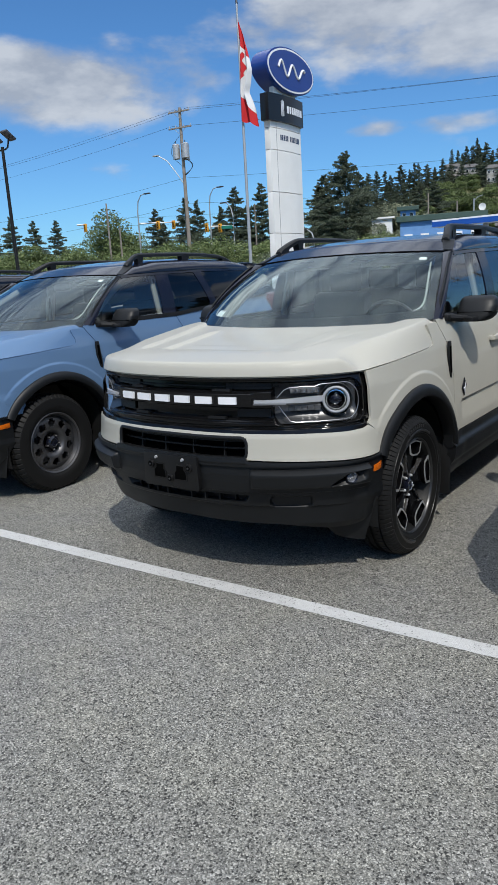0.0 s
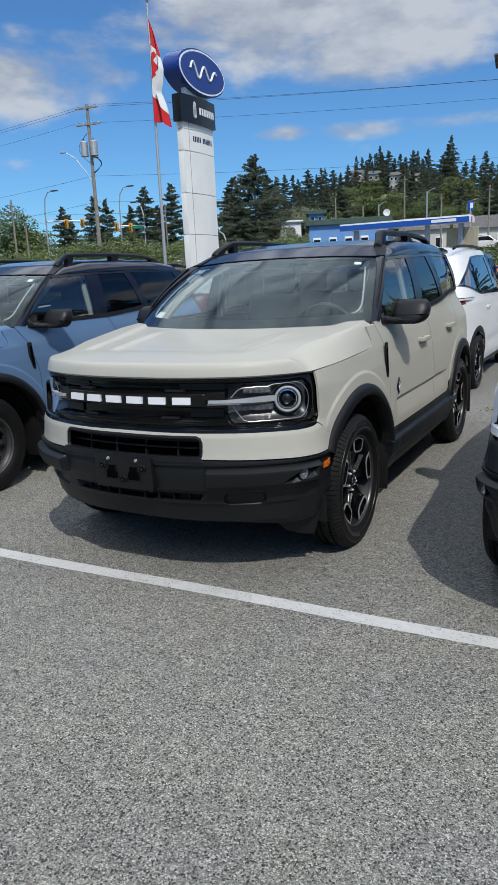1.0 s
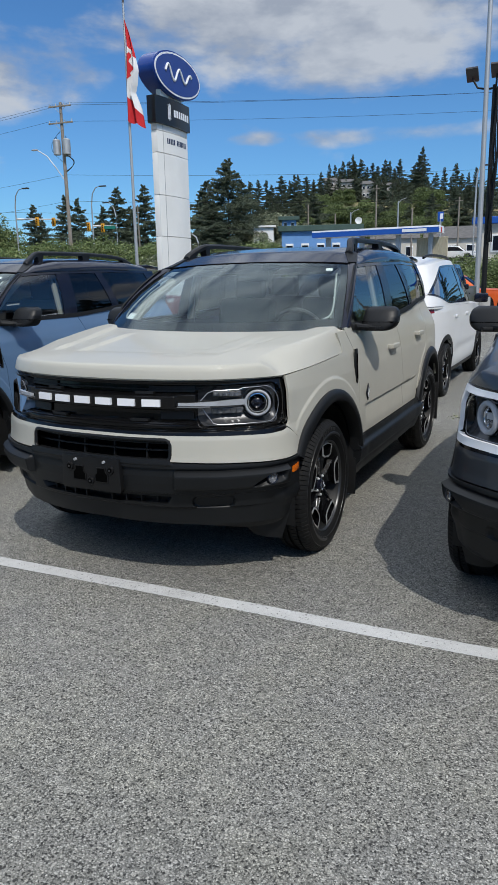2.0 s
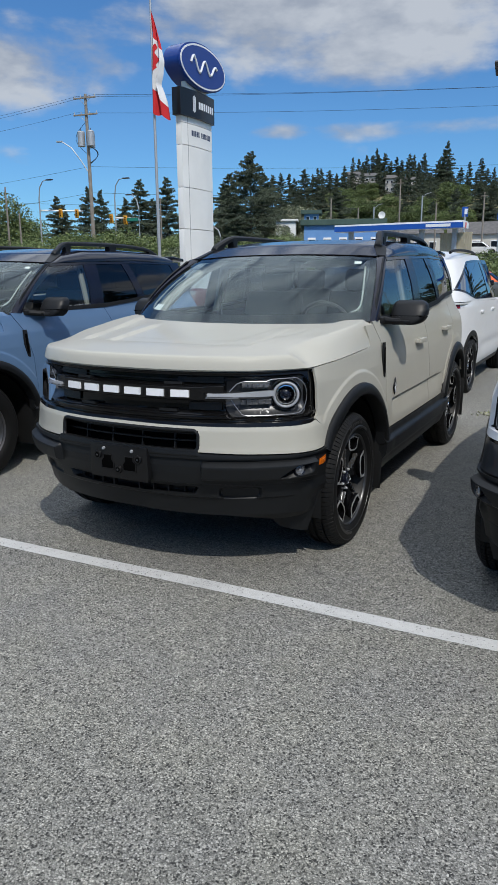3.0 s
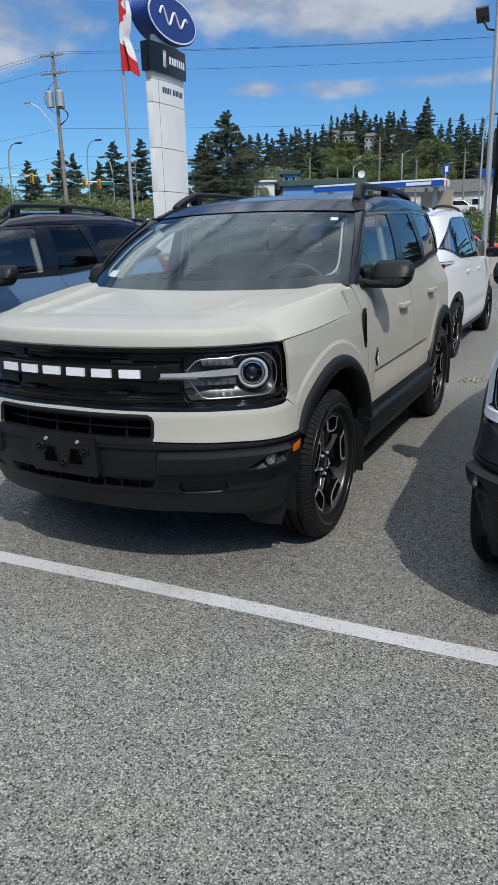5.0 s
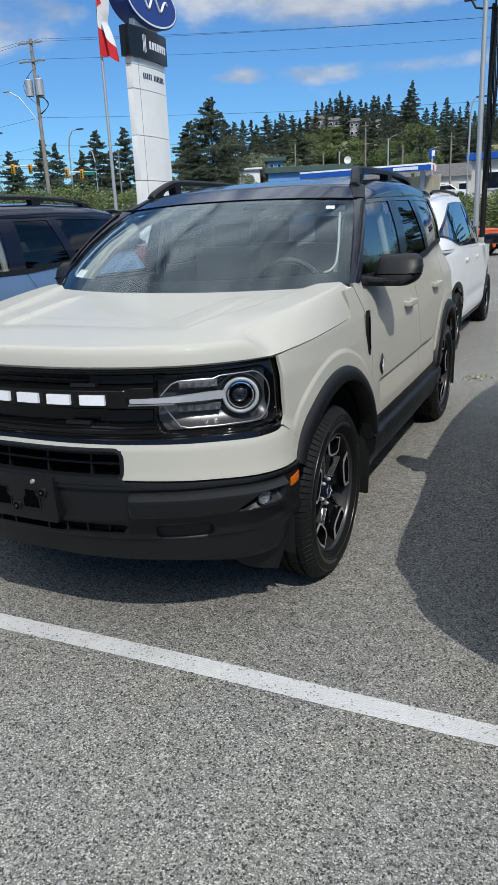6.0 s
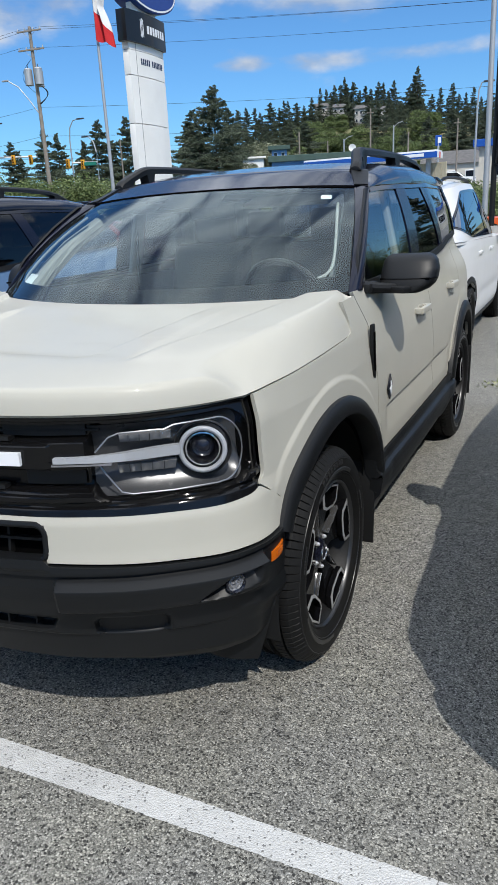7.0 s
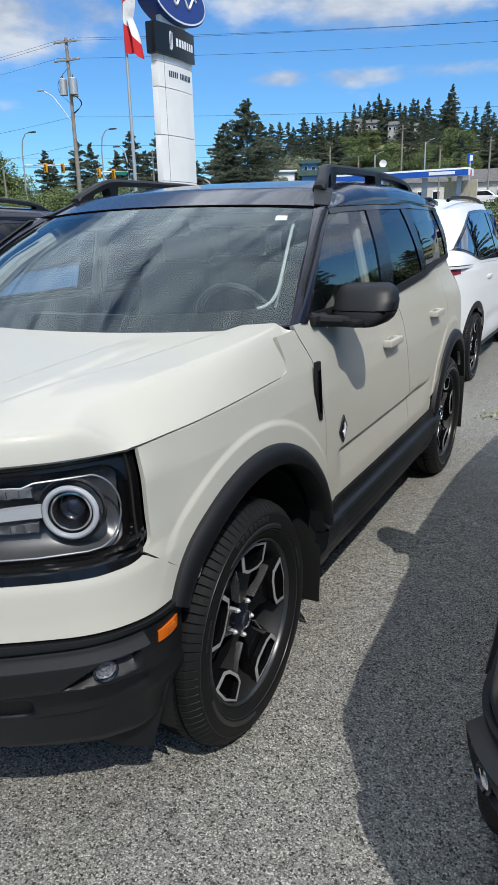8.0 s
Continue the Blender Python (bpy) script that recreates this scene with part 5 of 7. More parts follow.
        for name, a, b, mat_, lab in (("front_door_window", fa, fb, M_SIDEGLASS, "clear side window"), ("rear_door_window", ra, rb, M_PRIVACY, "dark tinted side window"), ("quarter_window", qa, qb, M_PRIVACY, "dark tinted rear side window")):
            g = mesh(name, *cabin_pane(lambda U, h, a=a, b=b: lerp(a(h), b(h), U), hh, 16, 14, -0.004, sd, 0.0), mat_, car, lab)
            if mat_ is M_SIDEGLASS:
                g.visible_shadow = False
        for name, a, b in (("centre_pillar", fb, ra), ("rear_pillar", rb, qa), ("end_pillar", qb, lambda h: 4.13 - 0.22 * h)):
            mesh(name, *cabin_pane(lambda U, h, a=a, b=b: lerp(a(h), b(h), U), lambda U, V: V, 8, 12, 0.001, sd, 0.012), M_PILLAR, car)
        mesh("window_sill_strip", *cabin_pane(lambda U, h: lerp(1.36, 4.10, U), lambda U, V: lerp(-0.03, 0.06, V), 60, 4, 0.004, sd, 0.015), M_PLASTIC2, car)
        mesh("window_top_strip", *cabin_pane(lambda U, h: lerp(1.83, 3.93, U), lambda U, V: lerp(0.945, 1.02, V), 50, 4, 0.003, sd, 0.015), M_BLACKPAINT, car)
        mesh("front_window_frame", *cabin_pane(lambda U, h: fa(h) + lerp(-0.045, 0.012, U), lambda U, V: V, 3, 16, 0.003, sd, 0.012), M_PLASTIC2, car)
        # roof rail
        rail = thing_part("roof_rail", car)
        x0 = 0.648
        top_z = table((2.01, 1.722), (2.025, 1.738), (2.09, 1.772), (2.15, 1.800), (2.19, 1.814), (2.24, 1.821), (2.5, 1.826), (2.9, 1.827), (3.2, 1.820), (3.42, 1.804), (3.54, 1.780), (3.66, 1.735), (3.70, 1.715))
        thick = table((1.94, 0.042), (2.4, 0.036), (3.7, 0.032))
        foot_z = table((1.94, 1.70), (2.0, 1.705), (2.3, 1.705), (3.0, 1.72), (3.4, 1.70), (3.7, 1.67))
        feet = ((2.01, 2.085), (2.215, 2.250), (2.83, 2.90), (3.50, 3.70))
        rim_y = sorted(set([2.01, 2.025, 2.05, 2.12, 2.15, 2.17, 2.24, 2.3, 2.5, 2.7, 3.05, 3.2, 3.3, 3.42, 3.54, 3.62, 3.70] + [y + d for a, b in feet for y, d in ((a, 0), (b, 0), (a, -0.022), (b, 0.022))]))
        rim_y = [y for y in rim_y if 2.01 <= y <= 3.70]

        def under(y):
            return float(foot_z(y)) if any(a - 1e-6 <= y <= b + 1e-6 for a, b in feet) else float(top_z(y) - thick(y))
        bm = bmesh.new()
        rings = []
        for y in rim_y:
            f = (y - 2.01) / 1.69
            xc = x0 + 0.010 - 0.050 * float(step(2.01, 2.22, y)) + 0.012 * math.sin(f * math.pi) - 0.012 * f
            zt, zu = float(top_z(y)), under(y)
            wid = 0.026
            rings.append([bm.verts.new((sd * (xc + dx), y, z)) for dx, z in ((-wid, zu), (-wid, max(zt - 0.014, zu + 0.002)), (-wid * 0.62, zt - 0.003), (0, zt), (wid * 0.62, zt - 0.003), (wid, max(zt - 0.014, zu + 0.002)), (wid * 1.12, zu))])
        for a, b in zip(rings, rings[1:]):
            for i in range(7):
                bm.faces.new((a[i], a[(i + 1) % 7], b[(i + 1) % 7], b[i]))
        bm.faces.new(rings[0])
        bm.faces.new(rings[-1])
        part("rail_bar", bm, M_PLASTIC, rail, angle=30)
        # matte strip from the pillar's top up to the foot of the rail
        strip = lambda U, V, sd=sd: roof(0.5 + sd * 0.5 * lerp(lerp(0.905, 0.795, V), lerp(0.985, 0.900, V), U), lerp(0.0, 0.105, V))
        sv, sf = sheet(strip, 8, 14, 0.006)
        mesh("roof_strip", [(x, y - 0.003, z + 0.006) for x, y, z in sv], sf, M_PLASTIC, car, "matte black strip at the roof's edge")
    # rear screen, spoiler
    mesh("rear_window", *sheet(lambda U, V: (lerp(-0.66, 0.66, U) * lerp(1.0, 0.94, V), lerp(4.23, 3.99, V) - 0.06 * np.abs(lerp(-1, 1, U)) ** 3, lerp(1.34, 1.66, V)), 16, 8, 0.0), M_REARGLASS, car).visible_shadow = False
    part("spoiler", box_bm((1.34, 0.22, 0.035), (0, 3.98, 1.69), 0.012, 2, Matrix.Rotation(radians(-6), 4, "X")), M_BLACKPAINT, car)
    part("aerial", prism_bm([(-0.03, 0), (0.03, 0), (0.03, 0.05), (0.018, 0.055)], 0.02, 0.003, m=Matrix.Translation((0.01, 3.65, 1.742)) @ Matrix.Rotation(radians(90), 4, "Z")), M_BLACKPAINT, car)
    # inside
    part("dashboard", box_bm((1.42, 0.55, 0.26), (0, 1.45, 1.07), 0.07, 4), M_DASH, car)
    part("headlining", box_bm((1.24, 1.86, 0.02), (0, 2.92, 1.652), 0.008, 2), M_TRIM, car)
    for sx in (-0.34, 0.34):
        part("sun_visor", box_bm((0.44, 0.16, 0.018), (sx, 2.0, 1.592), 0.008, 2, Matrix.Rotation(radians(14), 4, "X")), M_TRIM, car, "pale folded sun visor")
    for sd in (1, -1):
        part("centre_pillar_lining", box_bm((0.03, 0.10, 0.50), (sd * 0.765, 2.29, 1.40), 0.012, 3, Matrix.Rotation(radians(-13 * sd), 4, "Y")), M_TRIM, car, "pale inner centre pillar lining")
        belt_pts = [(sd * 0.735, 2.27, 1.58), (sd * 0.745, 2.26, 1.40), (sd * 0.77, 2.28, 1.05)]
        part("seat_belt", tube_bm(belt_pts, 0.012, 6), M_DASH, car)
    part("door_lining", box_bm((0.05, 2.2, 0.5), (0.80, 2.5, 0.98), 0.02, 2), M_DASH, car)
    part("door_lining", box_bm((0.05, 2.2, 0.5), (-0.80, 2.5, 0.98), 0.02, 2), M_DASH, car)
    for sx, sy in ((0.37, 2.30), (-0.37, 2.30), (0.40, 3.10), (-0.40, 3.10)):
        seat = thing_part("seat", car)
        part("seat_cushion", box_bm((0.50, 0.52, 0.18), (sx, sy - 0.15, 0.78), 0.06, 4), M_CLOTH, seat)
        part("seat_back", box_bm((0.48, 0.15, 0.58), (sx, sy + 0.14, 1.10), 0.06, 4, Matrix.Rotation(radians(-14), 4, "X")), M_CLOTH, seat)
        part("head_rest", box_bm((0.26, 0.10, 0.17), (sx, sy + 0.25, 1.47), 0.045, 4), M_CLOTH, seat)
        for dx in (-0.06, 0.06):
            part("head_rest_post", rod_bm((sx + dx, sy + 0.22, 1.34), (sx + dx, sy + 0.24, 1.42), 0.006, seg=8), M_CHROME, seat)
    wheel_m = Matrix.Translation((0.37, 1.80, 1.16)) @ Matrix.Rotation(radians(-65), 4, "X")
    ringp = [wheel_m @ Vector((0.185 * math.cos(a), 0.185 * math.sin(a), 0)) for a in np.linspace(0, 2 * math.pi, 33)]
    sw = tube_bm(ringp, 0.016, 8)
    part("steering_wheel", sw, M_DASH, car)
    part("steering_hub", box_bm((0.32, 0.09, 0.04), (0.37, 1.80, 1.16), 0.018, 2, Matrix.Rotation(radians(-65), 4, "X")), M_DASH, car)
    part("rear_view_mirror", box_bm((0.24, 0.04, 0.07), (0, 1.83, 1.56), 0.018, 3), M_DASH, car)


SUV = build_suv("cream sport utility vehicle with black roof and grille, parked", M_SAND, "alloy", Matrix())

# ---- the lot and the land ----
EYE0 = Vector((2.22, -2.80, 0.0))


def far(az, dist, z=0.0):
    """A place by its bearing (degrees to the left of +y) and distance."""
    return Vector((EYE0.x - dist * math.sin(radians(az)), EYE0.y + dist * math.cos(radians(az)), z))


def land(x, y):
    """Height of the ground: flat round the lot, a wooded hill beyond."""
    dx, dy = x - EYE0.x, y - EYE0.y
    d = np.hypot(dx, dy)
    az = np.degrees(np.arctan2(-dx, dy))
    ridge = np.interp(az, (-60, -20, 0, 8, 14, 20, 25, 30, 38, 60), (0, 6, 17, 22, 25, 25.5, 17, 9, 4, 0))
    rise = np.interp(az, (-60, -20, 13, 18, 60), (0.0, 3.2, 3.2, 1.2, 1.2))
    up = step(120, 235, d)
    return ridge * up + rise * step(32, 78, d) * (1 - up)


def grid_lines(lo, hi, near, fine, coarse):
    a = np.arange(-near, near + 0.1, fine)
    b = np.concatenate([np.arange(lo, -near, coarse), a, np.arange(near + coarse, hi + 1, coarse)])
    return np.unique(np.round(b, 3))


gx, gy = grid_lines(-900, 900, 40, 8, 14), grid_lines(-700, 900, 40, 8, 14)
GX, GY = np.meshgrid(gx, gy)
GZ = land(GX, GY)
gi = np.arange(GX.size).reshape(GX.shape)
gf = np.stack([gi[:-1, :-1], gi[:-1, 1:], gi[1:, 1:], gi[1:, :-1]], -1).reshape(-1, 4)
ground = mesh("ground", np.stack([GX, GY, GZ], -1).reshape(-1, 3), gf.tolist(), M_ASPHALT)
tagged(ground, "grey exposed-aggregate asphalt lot, grass beyond", "ground", kind="structure")
ground.data.materials.append(M_GRASS)
ground.data.materials.append(M_HILL)
ground.data.materials.append(M_ROAD)
cx = GX.reshape(-1)[gf].mean(1)
cy = GY.reshape(-1)[gf].mean(1)
cd = np.hypot(cx - EYE0.x, cy - EYE0.y)
gm = np.where((np.abs(cx) < 48) & (cy < 34), 0, np.where(cd > 118, 2, np.where((cy > 40) & (cy < 110), 3, 1)))
ground.data.polygons.foreach_set("material_index", gm.astype(int).tolist())

# painted stall line, a little uneven along its edges
rng = random.Random(5)
lv, lf = [], []
for i in range(1401):
    t = i / 1400
    x = lerp(-9.0, 7.5, t)
    y = -0.085 + 0.030 * x + (0.004 * math.sin(x * 3.1))
    w = 0.047
    lv += [(x, y - w + rng.gauss(0, 0.0010), 0.002), (x, y + w + rng.gauss(0, 0.0010), 0.002)]
    if i:
        k = 2 * i
        lf.append((k - 2, k, k + 1, k - 1))
tagged(mesh("stall_line", lv, lf, M_LINE, smooth=False), "white painted stall line, worn in spots", "road marking", kind="structure")

build_suv("blue-grey sport utility vehicle with black roof and dark steel wheels", M_BLUE, "steel", Matrix.Translation((-2.905, -0.075, 0)), "outer")
GREY_CAR = build_suv("dark grey sport utility vehicle with pale headlamp surround", M_DARK, "alloy", Matrix.Translation((2.588, 0.0, 0)) @ Matrix.Rotation(radians(-3), 4, "Z"), "dark")
copy_thing(GREY_CAR, Matrix.Translation((-5.95, -0.1, 0)))["label"] = "black sport utility vehicle with roof rails, parked beside a blue one"


# ---- other cars: a plain crossover body ----


def crossover(label, body, m, length=4.60, half=0.925, height=1.68, pickup=False, wheel="alloy", rails=True):
    car = thing("parked_car", label, "car", "other parked cars", m)
    L, W, H = length, half, height
    front, rear = 0.88, 0.88 + 2.71
    belt = lambda y: 0.60 * H + 0.09 * y / L

    def plan(u, z):
        """The outline, u from the middle of the front round the car's left side to the middle of the rear."""
        a = np.pi * (0.5 - u)
        n = 4.2
        ca, sa = np.cos(a), np.sin(a)
        x = np.sign(ca) * np.abs(ca) ** (2 / n) * W
        y = L / 2 - np.sign(sa) * np.abs(sa) ** (2 / n) * L / 2
        k = np.interp(z / H, (0.13, 0.21, 0.36, 0.51, 0.60, 0.67), (0.93, 0.985, 1.0, 0.995, 0.975, 0.94))
        return x * k, L / 2 + (y - L / 2) * (0.5 + 0.5 * k), z

    def low(U):
        x, y, _ = plan(U, 0.6 + 0 * U)
        z = 0.26 + 0 * U
        for yc in (front, rear):
            z = np.where(np.abs(y - yc) < 0.40, np.maximum(z, 0.34 + np.sqrt(np.maximum(0.40 ** 2 - (y - yc) ** 2, 0))), z)
        return z

    for sd in (1, -1):
        def fn(U, V, sd=sd):
            lo = low(U)
            _, yy, _ = plan(U, 0.6 + 0 * U)
            z = lerp(lo, belt(yy), V)
            x, y, z = plan(U, z)
            dip = 0.012 * np.exp(-((z - 0.55) / 0.06) ** 2) * step(1.2, 1.5, y) * (1 - step(2.9, 3.2, y))
            return sd * (x - dip), y, z
        mesh("side_body", *sheet(fn, 150, 26, 0.03, (0, L / 2, 0.6)), body, car)

        def clad(U, V, sd=sd):
            lo = low(U)
            x, y, z = plan(U, lerp(lo, lo + 0.06, V))
            return sd * (x + 0.006), y, z
        mesh("lower_cladding", *sheet(clad, 150, 2, 0.05, (0, L / 2, 0.6)), M_PLASTIC, car)
        for yc in (front, rear):
            wheel_parts(car, (sd * (W - 0.118), yc, 0.345), wheel, sd).scale = (sd, 0.95, 0.95)
    # a box coloured as the shade under the car
    part("underbody", box_bm((W * 1.7, L * 0.9, 0.3), (0, L / 2, 0.42), 0.05), M_CAVITYSHADE, car)
    # bonnet and shoulders up to the cabin
    y_a, y_b, y_c, y_d = 1.02, 1.78, (L - 1.35 if not pickup else 3.0), (L - 0.13 if not pickup else 3.3)

    def deck(U, V):
        t = lerp(-1, 1, U)
        y = lerp(0.16, L - 0.17, V)
        w = W * 0.93 * (1 - np.abs(2 * V - 1) ** 12 * 0.30)
        z = belt(y) - 0.01 + np.interp(y, (0.1, 0.25, 0.6, 1.3), (-0.02, 0.02, 0.05, 0.06)) * (1 - np.abs(t) ** 4) * (1 - step(1.3, 1.6, y) if True else 1)
        return t * w, y, z
    mesh("bonnet", *sheet(deck, 24, 50, 0.02, (0, L / 2, 0.5)), body, car)

    def shell(U, V):
        """The cabin, u round from the left front, v from belt to roof."""
        a = 2 * np.pi * U
        n = 5.5
        ca, sa = np.cos(a), np.sin(a)
        px = np.sign(ca) * np.abs(ca) ** (2 / n)
        py = np.sign(sa) * np.abs(sa) ** (2 / n)
        v = np.clip(V, 0, 1)
        yf, yr = lerp(y_a, y_b, v), lerp(y_d, y_c + 0.55 if not pickup else y_c + 0.2, v)
        w = lerp(W * 0.935, W * 0.70, v ** 1.25)
        y = (yf + yr) / 2 + py * (yr - yf) / 2
        z = lerp(belt(y), H - 0.07 - 0.17 * step(2.3, L + 0.4, y) ** 1.2, v)
        return px * w + 0.0 * y, y, z
    mesh("cabin_shell", *sheet(lambda U, V: shell(U, V), 120, 12, 0.0, (0, L / 2, 1.2)), body if not pickup else M_BLACKPAINT, car)

    def top(U, V):
        x, y, z = shell(U, 1 + 0 * U)
        k = 1 - V
        yc = (y_b + y_c + 0.5) / 2
        return x * k, yc + (y - yc) * k, z + 0.07 * (1 - k ** 2.2)
    mesh("roof", *sheet(top, 120, 12, 0.0, (0, L / 2, 1.2)), body, car)
    # glazing, a few millimetres proud of the shell: a dark band with an arched top, panes in it
    y_m, y_e = (y_b if pickup else 1.32), (3.25 if pickup else L - 0.40)

    def flank(y, h, push):
        v = np.clip(h, 0, 1)
        yf, yr = lerp(y_a, y_b, v), lerp(y_d, y_c + 0.55 if not pickup else y_c + 0.2, v)
        w = lerp(W * 0.935, W * 0.70, v ** 1.25)
        q = np.clip(np.abs(y - (yf + yr) / 2) / ((yr - yf) / 2), 0, 0.999)
        z = lerp(belt(y), H - 0.07 - 0.17 * step(2.3, L + 0.4, y) ** 1.2, v)
        return w * (1 - q ** 5.5) ** (1 / 5.5) + push, y, z

    def arch_top(y):
        f = (y - y_m) / (y_e - y_m)
        return 0.06 + 0.84 * np.minimum(1, np.minimum(f / 0.24, ((1 - np.clip(f, 0, 1)) / 0.36) ** 0.60))

    def side_pane(ya, yb, inset, push):
        def fn(U, V):
            y = lerp(ya, yb, U)
            f = (y - y_m) / (y_e - y_m)
            lo = 0.05 + inset + 0.26 * step(0.66, 1.0, f)
            hi = np.maximum(arch_top(y) - inset, lo + 0.004)
            return flank(y, lerp(lo, hi, V), push)
        return fn

    def pane(u0, u1, v0, v1):
        def fn(U, V):
            x, y, z = shell(lerp(u0, u1, U), lerp(v0, v1, V))
            c = np.array([0.0, (y_a + y_d) / 2])
            return x * 1.008, c[1] + (y - c[1]) * 1.003, z + 0.002
        return sheet(fn, 14, 8, 0.0)
    cuts = (y_m, lerp(y_m, y_e, 0.36), lerp(y_m, y_e, 0.74), y_e)
    for sd in (1, -1):
        def turned(fn, sd=sd):
            def g(U, V):
                x, y, z = fn(U, V)
                return sd * x, y, z
            return g
        mesh("window_surround", *sheet(turned(side_pane(y_m + 0.01, y_e - 0.005, 0.0, 0.005)), 60, 8, 0.01, (0, L / 2, 1.2)), M_BLACKPAINT, car)
        for a, b in zip(cuts, cuts[1:]):
            mesh("side_window", *sheet(turned(side_pane(a + 0.06, b - (0.03 if b < y_e else 0.10), 0.05, 0.010)), 24, 8, 0.0), M_CARGLASS, car)
    mesh("rear_window", *pane(0.165, 0.335, 0.12, 0.84), M_CARGLASS, car)
    mesh("windscreen", *pane(0.665, 0.835, 0.06, 0.93), M_CARGLASS, car)
    for sd in (1, -1):
        def tl(U, V, sd=sd):
            x, y, z = plan(lerp(0.695, 0.93, U), lerp(0.575 * H + 0.05 * (1 - U), 0.640 * H, V))
            return sd * (x + 0.004), y + 0.006, z
        mesh("tail_lamp", *sheet(tl, 10, 4, 0.02, (0, L / 2, 0.6)), M_RED, car)

        def hl(U, V, sd=sd):
            x, y, z = plan(lerp(0.07, 0.19, U), lerp(0.76, 0.90, V))
            return sd * (x + 0.004), y - 0.006, z
        mesh("headlamp", *sheet(hl, 10, 4, 0.02, (0, L / 2, 0.6)), M_DRL, car)
        part("door_mirror", box_bm((0.20, 0.11, 0.14), (sd * (W + 0.085), 1.52, 0.66 * H), 0.04, 3), M_BLACKPAINT, car)
        for yh in (2.15, 3.02):
            part("door_handle", box_bm((0.03, 0.20, 0.035), (sd * (W * 0.985 + 0.005), yh, 0.555 * H), 0.012, 2), body, car)
        if rails:
            pts = [(sd * W * 0.62, lerp(1.95, L - 0.95, t), H - 0.055 + 0.045 * math.sin(math.pi * t) ** 0.4) for t in np.linspace(0, 1, 12)]
            part("roof_rail", tube_bm(pts, 0.018, 6), M_PLASTIC2, car)
    return car


def facing(x, y, deg, z=0.0):
    """Puts the middle of a car's nose at x, y; 0 degrees: it looks to -y."""
    return pose(x, y, z, 0, 0, deg)


crossover("white crossover with black roof rails, parked with its tail this way", M_WHITE, facing(-0.36, 10.05, 180), height=1.82)
M_ORANGE = paint("orange_paint", (0.60, 0.10, 0.02))
M_MAROON = paint("dark_red_paint", (0.12, 0.01, 0.015))
M_SILVERCAR = paint("silver_paint", (0.42, 0.43, 0.45), 0.5)
crossover("dark blue-black pickup truck parked behind a white crossover", M_DARK, facing(-1.9, 14.6, 0), 5.4, 0.98, 1.90, True, "alloy", False)
crossover("dark red crossover parked beside the tall poles", M_MAROON, facing(-2.6, 27.0, 90), 4.5, 0.92, 1.62, False, "steel", False)
crossover("orange crossover parked near the hedge", M_ORANGE, facing(-0.9, 27.4, 90), 4.4, 0.92, 1.60, False, "steel", False)
crossover("dark red car parked by the tall sign", M_MAROON, facing(-12.4, 21.0, 90), 4.5, 0.92, 1.60, False, "steel", False)
crossover("white van-like crossover parked far back in the lot", M_WHITE, facing(-21.0, 16.2, 60), 4.9, 0.98, 2.15, False, "steel", False)
for k, (az, d, col, lab) in enumerate(((10.2, 88, M_SILVERCAR, "silver"), (9.2, 92, M_DARK, "dark grey"), (8.5, 84, M_WHITE, "white"), (9.8, 98, M_BLUE, "blue"), (13.6, 86, M_WHITE, "white"))):
    p = far(az, d)
    crossover(lab + " car parked far off by the fuel station", col, pose(p.x, p.y, float(land(p.x, p.y)), 0, 0, 70 + 13 * k), 4.5, 0.92, 1.6, False, "steel", False)


# ---- tall sign ----
M_SIGNWHITE = surface("sign_panel_white", (0.70, 0.695, 0.665), (0.77, 0.765, 0.735), 0.8, 0.4, 0.05, 0.005)
M_SIGNBLUE = paint("sign_blue", (0.012, 0.045, 0.22), 0.0, 0.3)
M_SIGNBLACK = paint("sign_black", (0.012, 0.013, 0.015), 0.0, 0.25)
M_SIGNNAVY = plastic("navy_letter_vinyl", (0.02, 0.04, 0.10), 0.5)
M_JOINT = plastic("panel_joint", (0.25, 0.26, 0.27), 0.7)


def y_prism(outline, x0, x1, bevel=0.0):
    """An outline in y and z pushed from x0 to x1."""
    bm = bmesh.new()
    f = bm.faces.new([bm.verts.new((x0, y, z)) for y, z in outline])
    ret = bmesh.ops.extrude_face_region(bm, geom=[f])
    bmesh.ops.translate(bm, verts=[v for v in ret["geom"] if isinstance(v, bmesh.types.BMVert)], vec=(x1 - x0, 0, 0))
    if bevel:
        bmesh.ops.bevel(bm, geom=[e for e in bm.edges if len(e.link_faces) == 2 and e.calc_face_angle(0) > 0.9], offset=bevel, segments=2, affect="EDGES")
    return bm


def oval(cy, cz, hy, hz, n=56):
    return [(cy + hy * math.cos(2 * math.pi * k / n), cz + hz * math.sin(2 * math.pi * k / n)) for k in range(n)]


sign = thing("pylon_sign", "tall white pylon sign with blue oval and black box", "sign")
zs = [0.0, 1.75, 3.45, 5.15, 6.85, 7.72, 8.05]
for a, b in zip(zs, zs[1:]):
    # bowed front panel
    def fn(U, V, a=a, b=b):
        y = lerp(23.58, 26.02, U)
        return -14.80 + 0.10 * np.sin(np.pi * U), y, lerp(a + 0.012, b - 0.012, V)
    mesh("front_panel", *sheet(fn, 14, 2, 0.22, (-15.1, 25, 4)), M_SIGNWHITE, sign)
    part("side_panel", box_bm((0.26, 0.04, b - a - 0.024), (-14.96, 23.60, (a + b) / 2), 0.006), M_SIGNWHITE, sign)
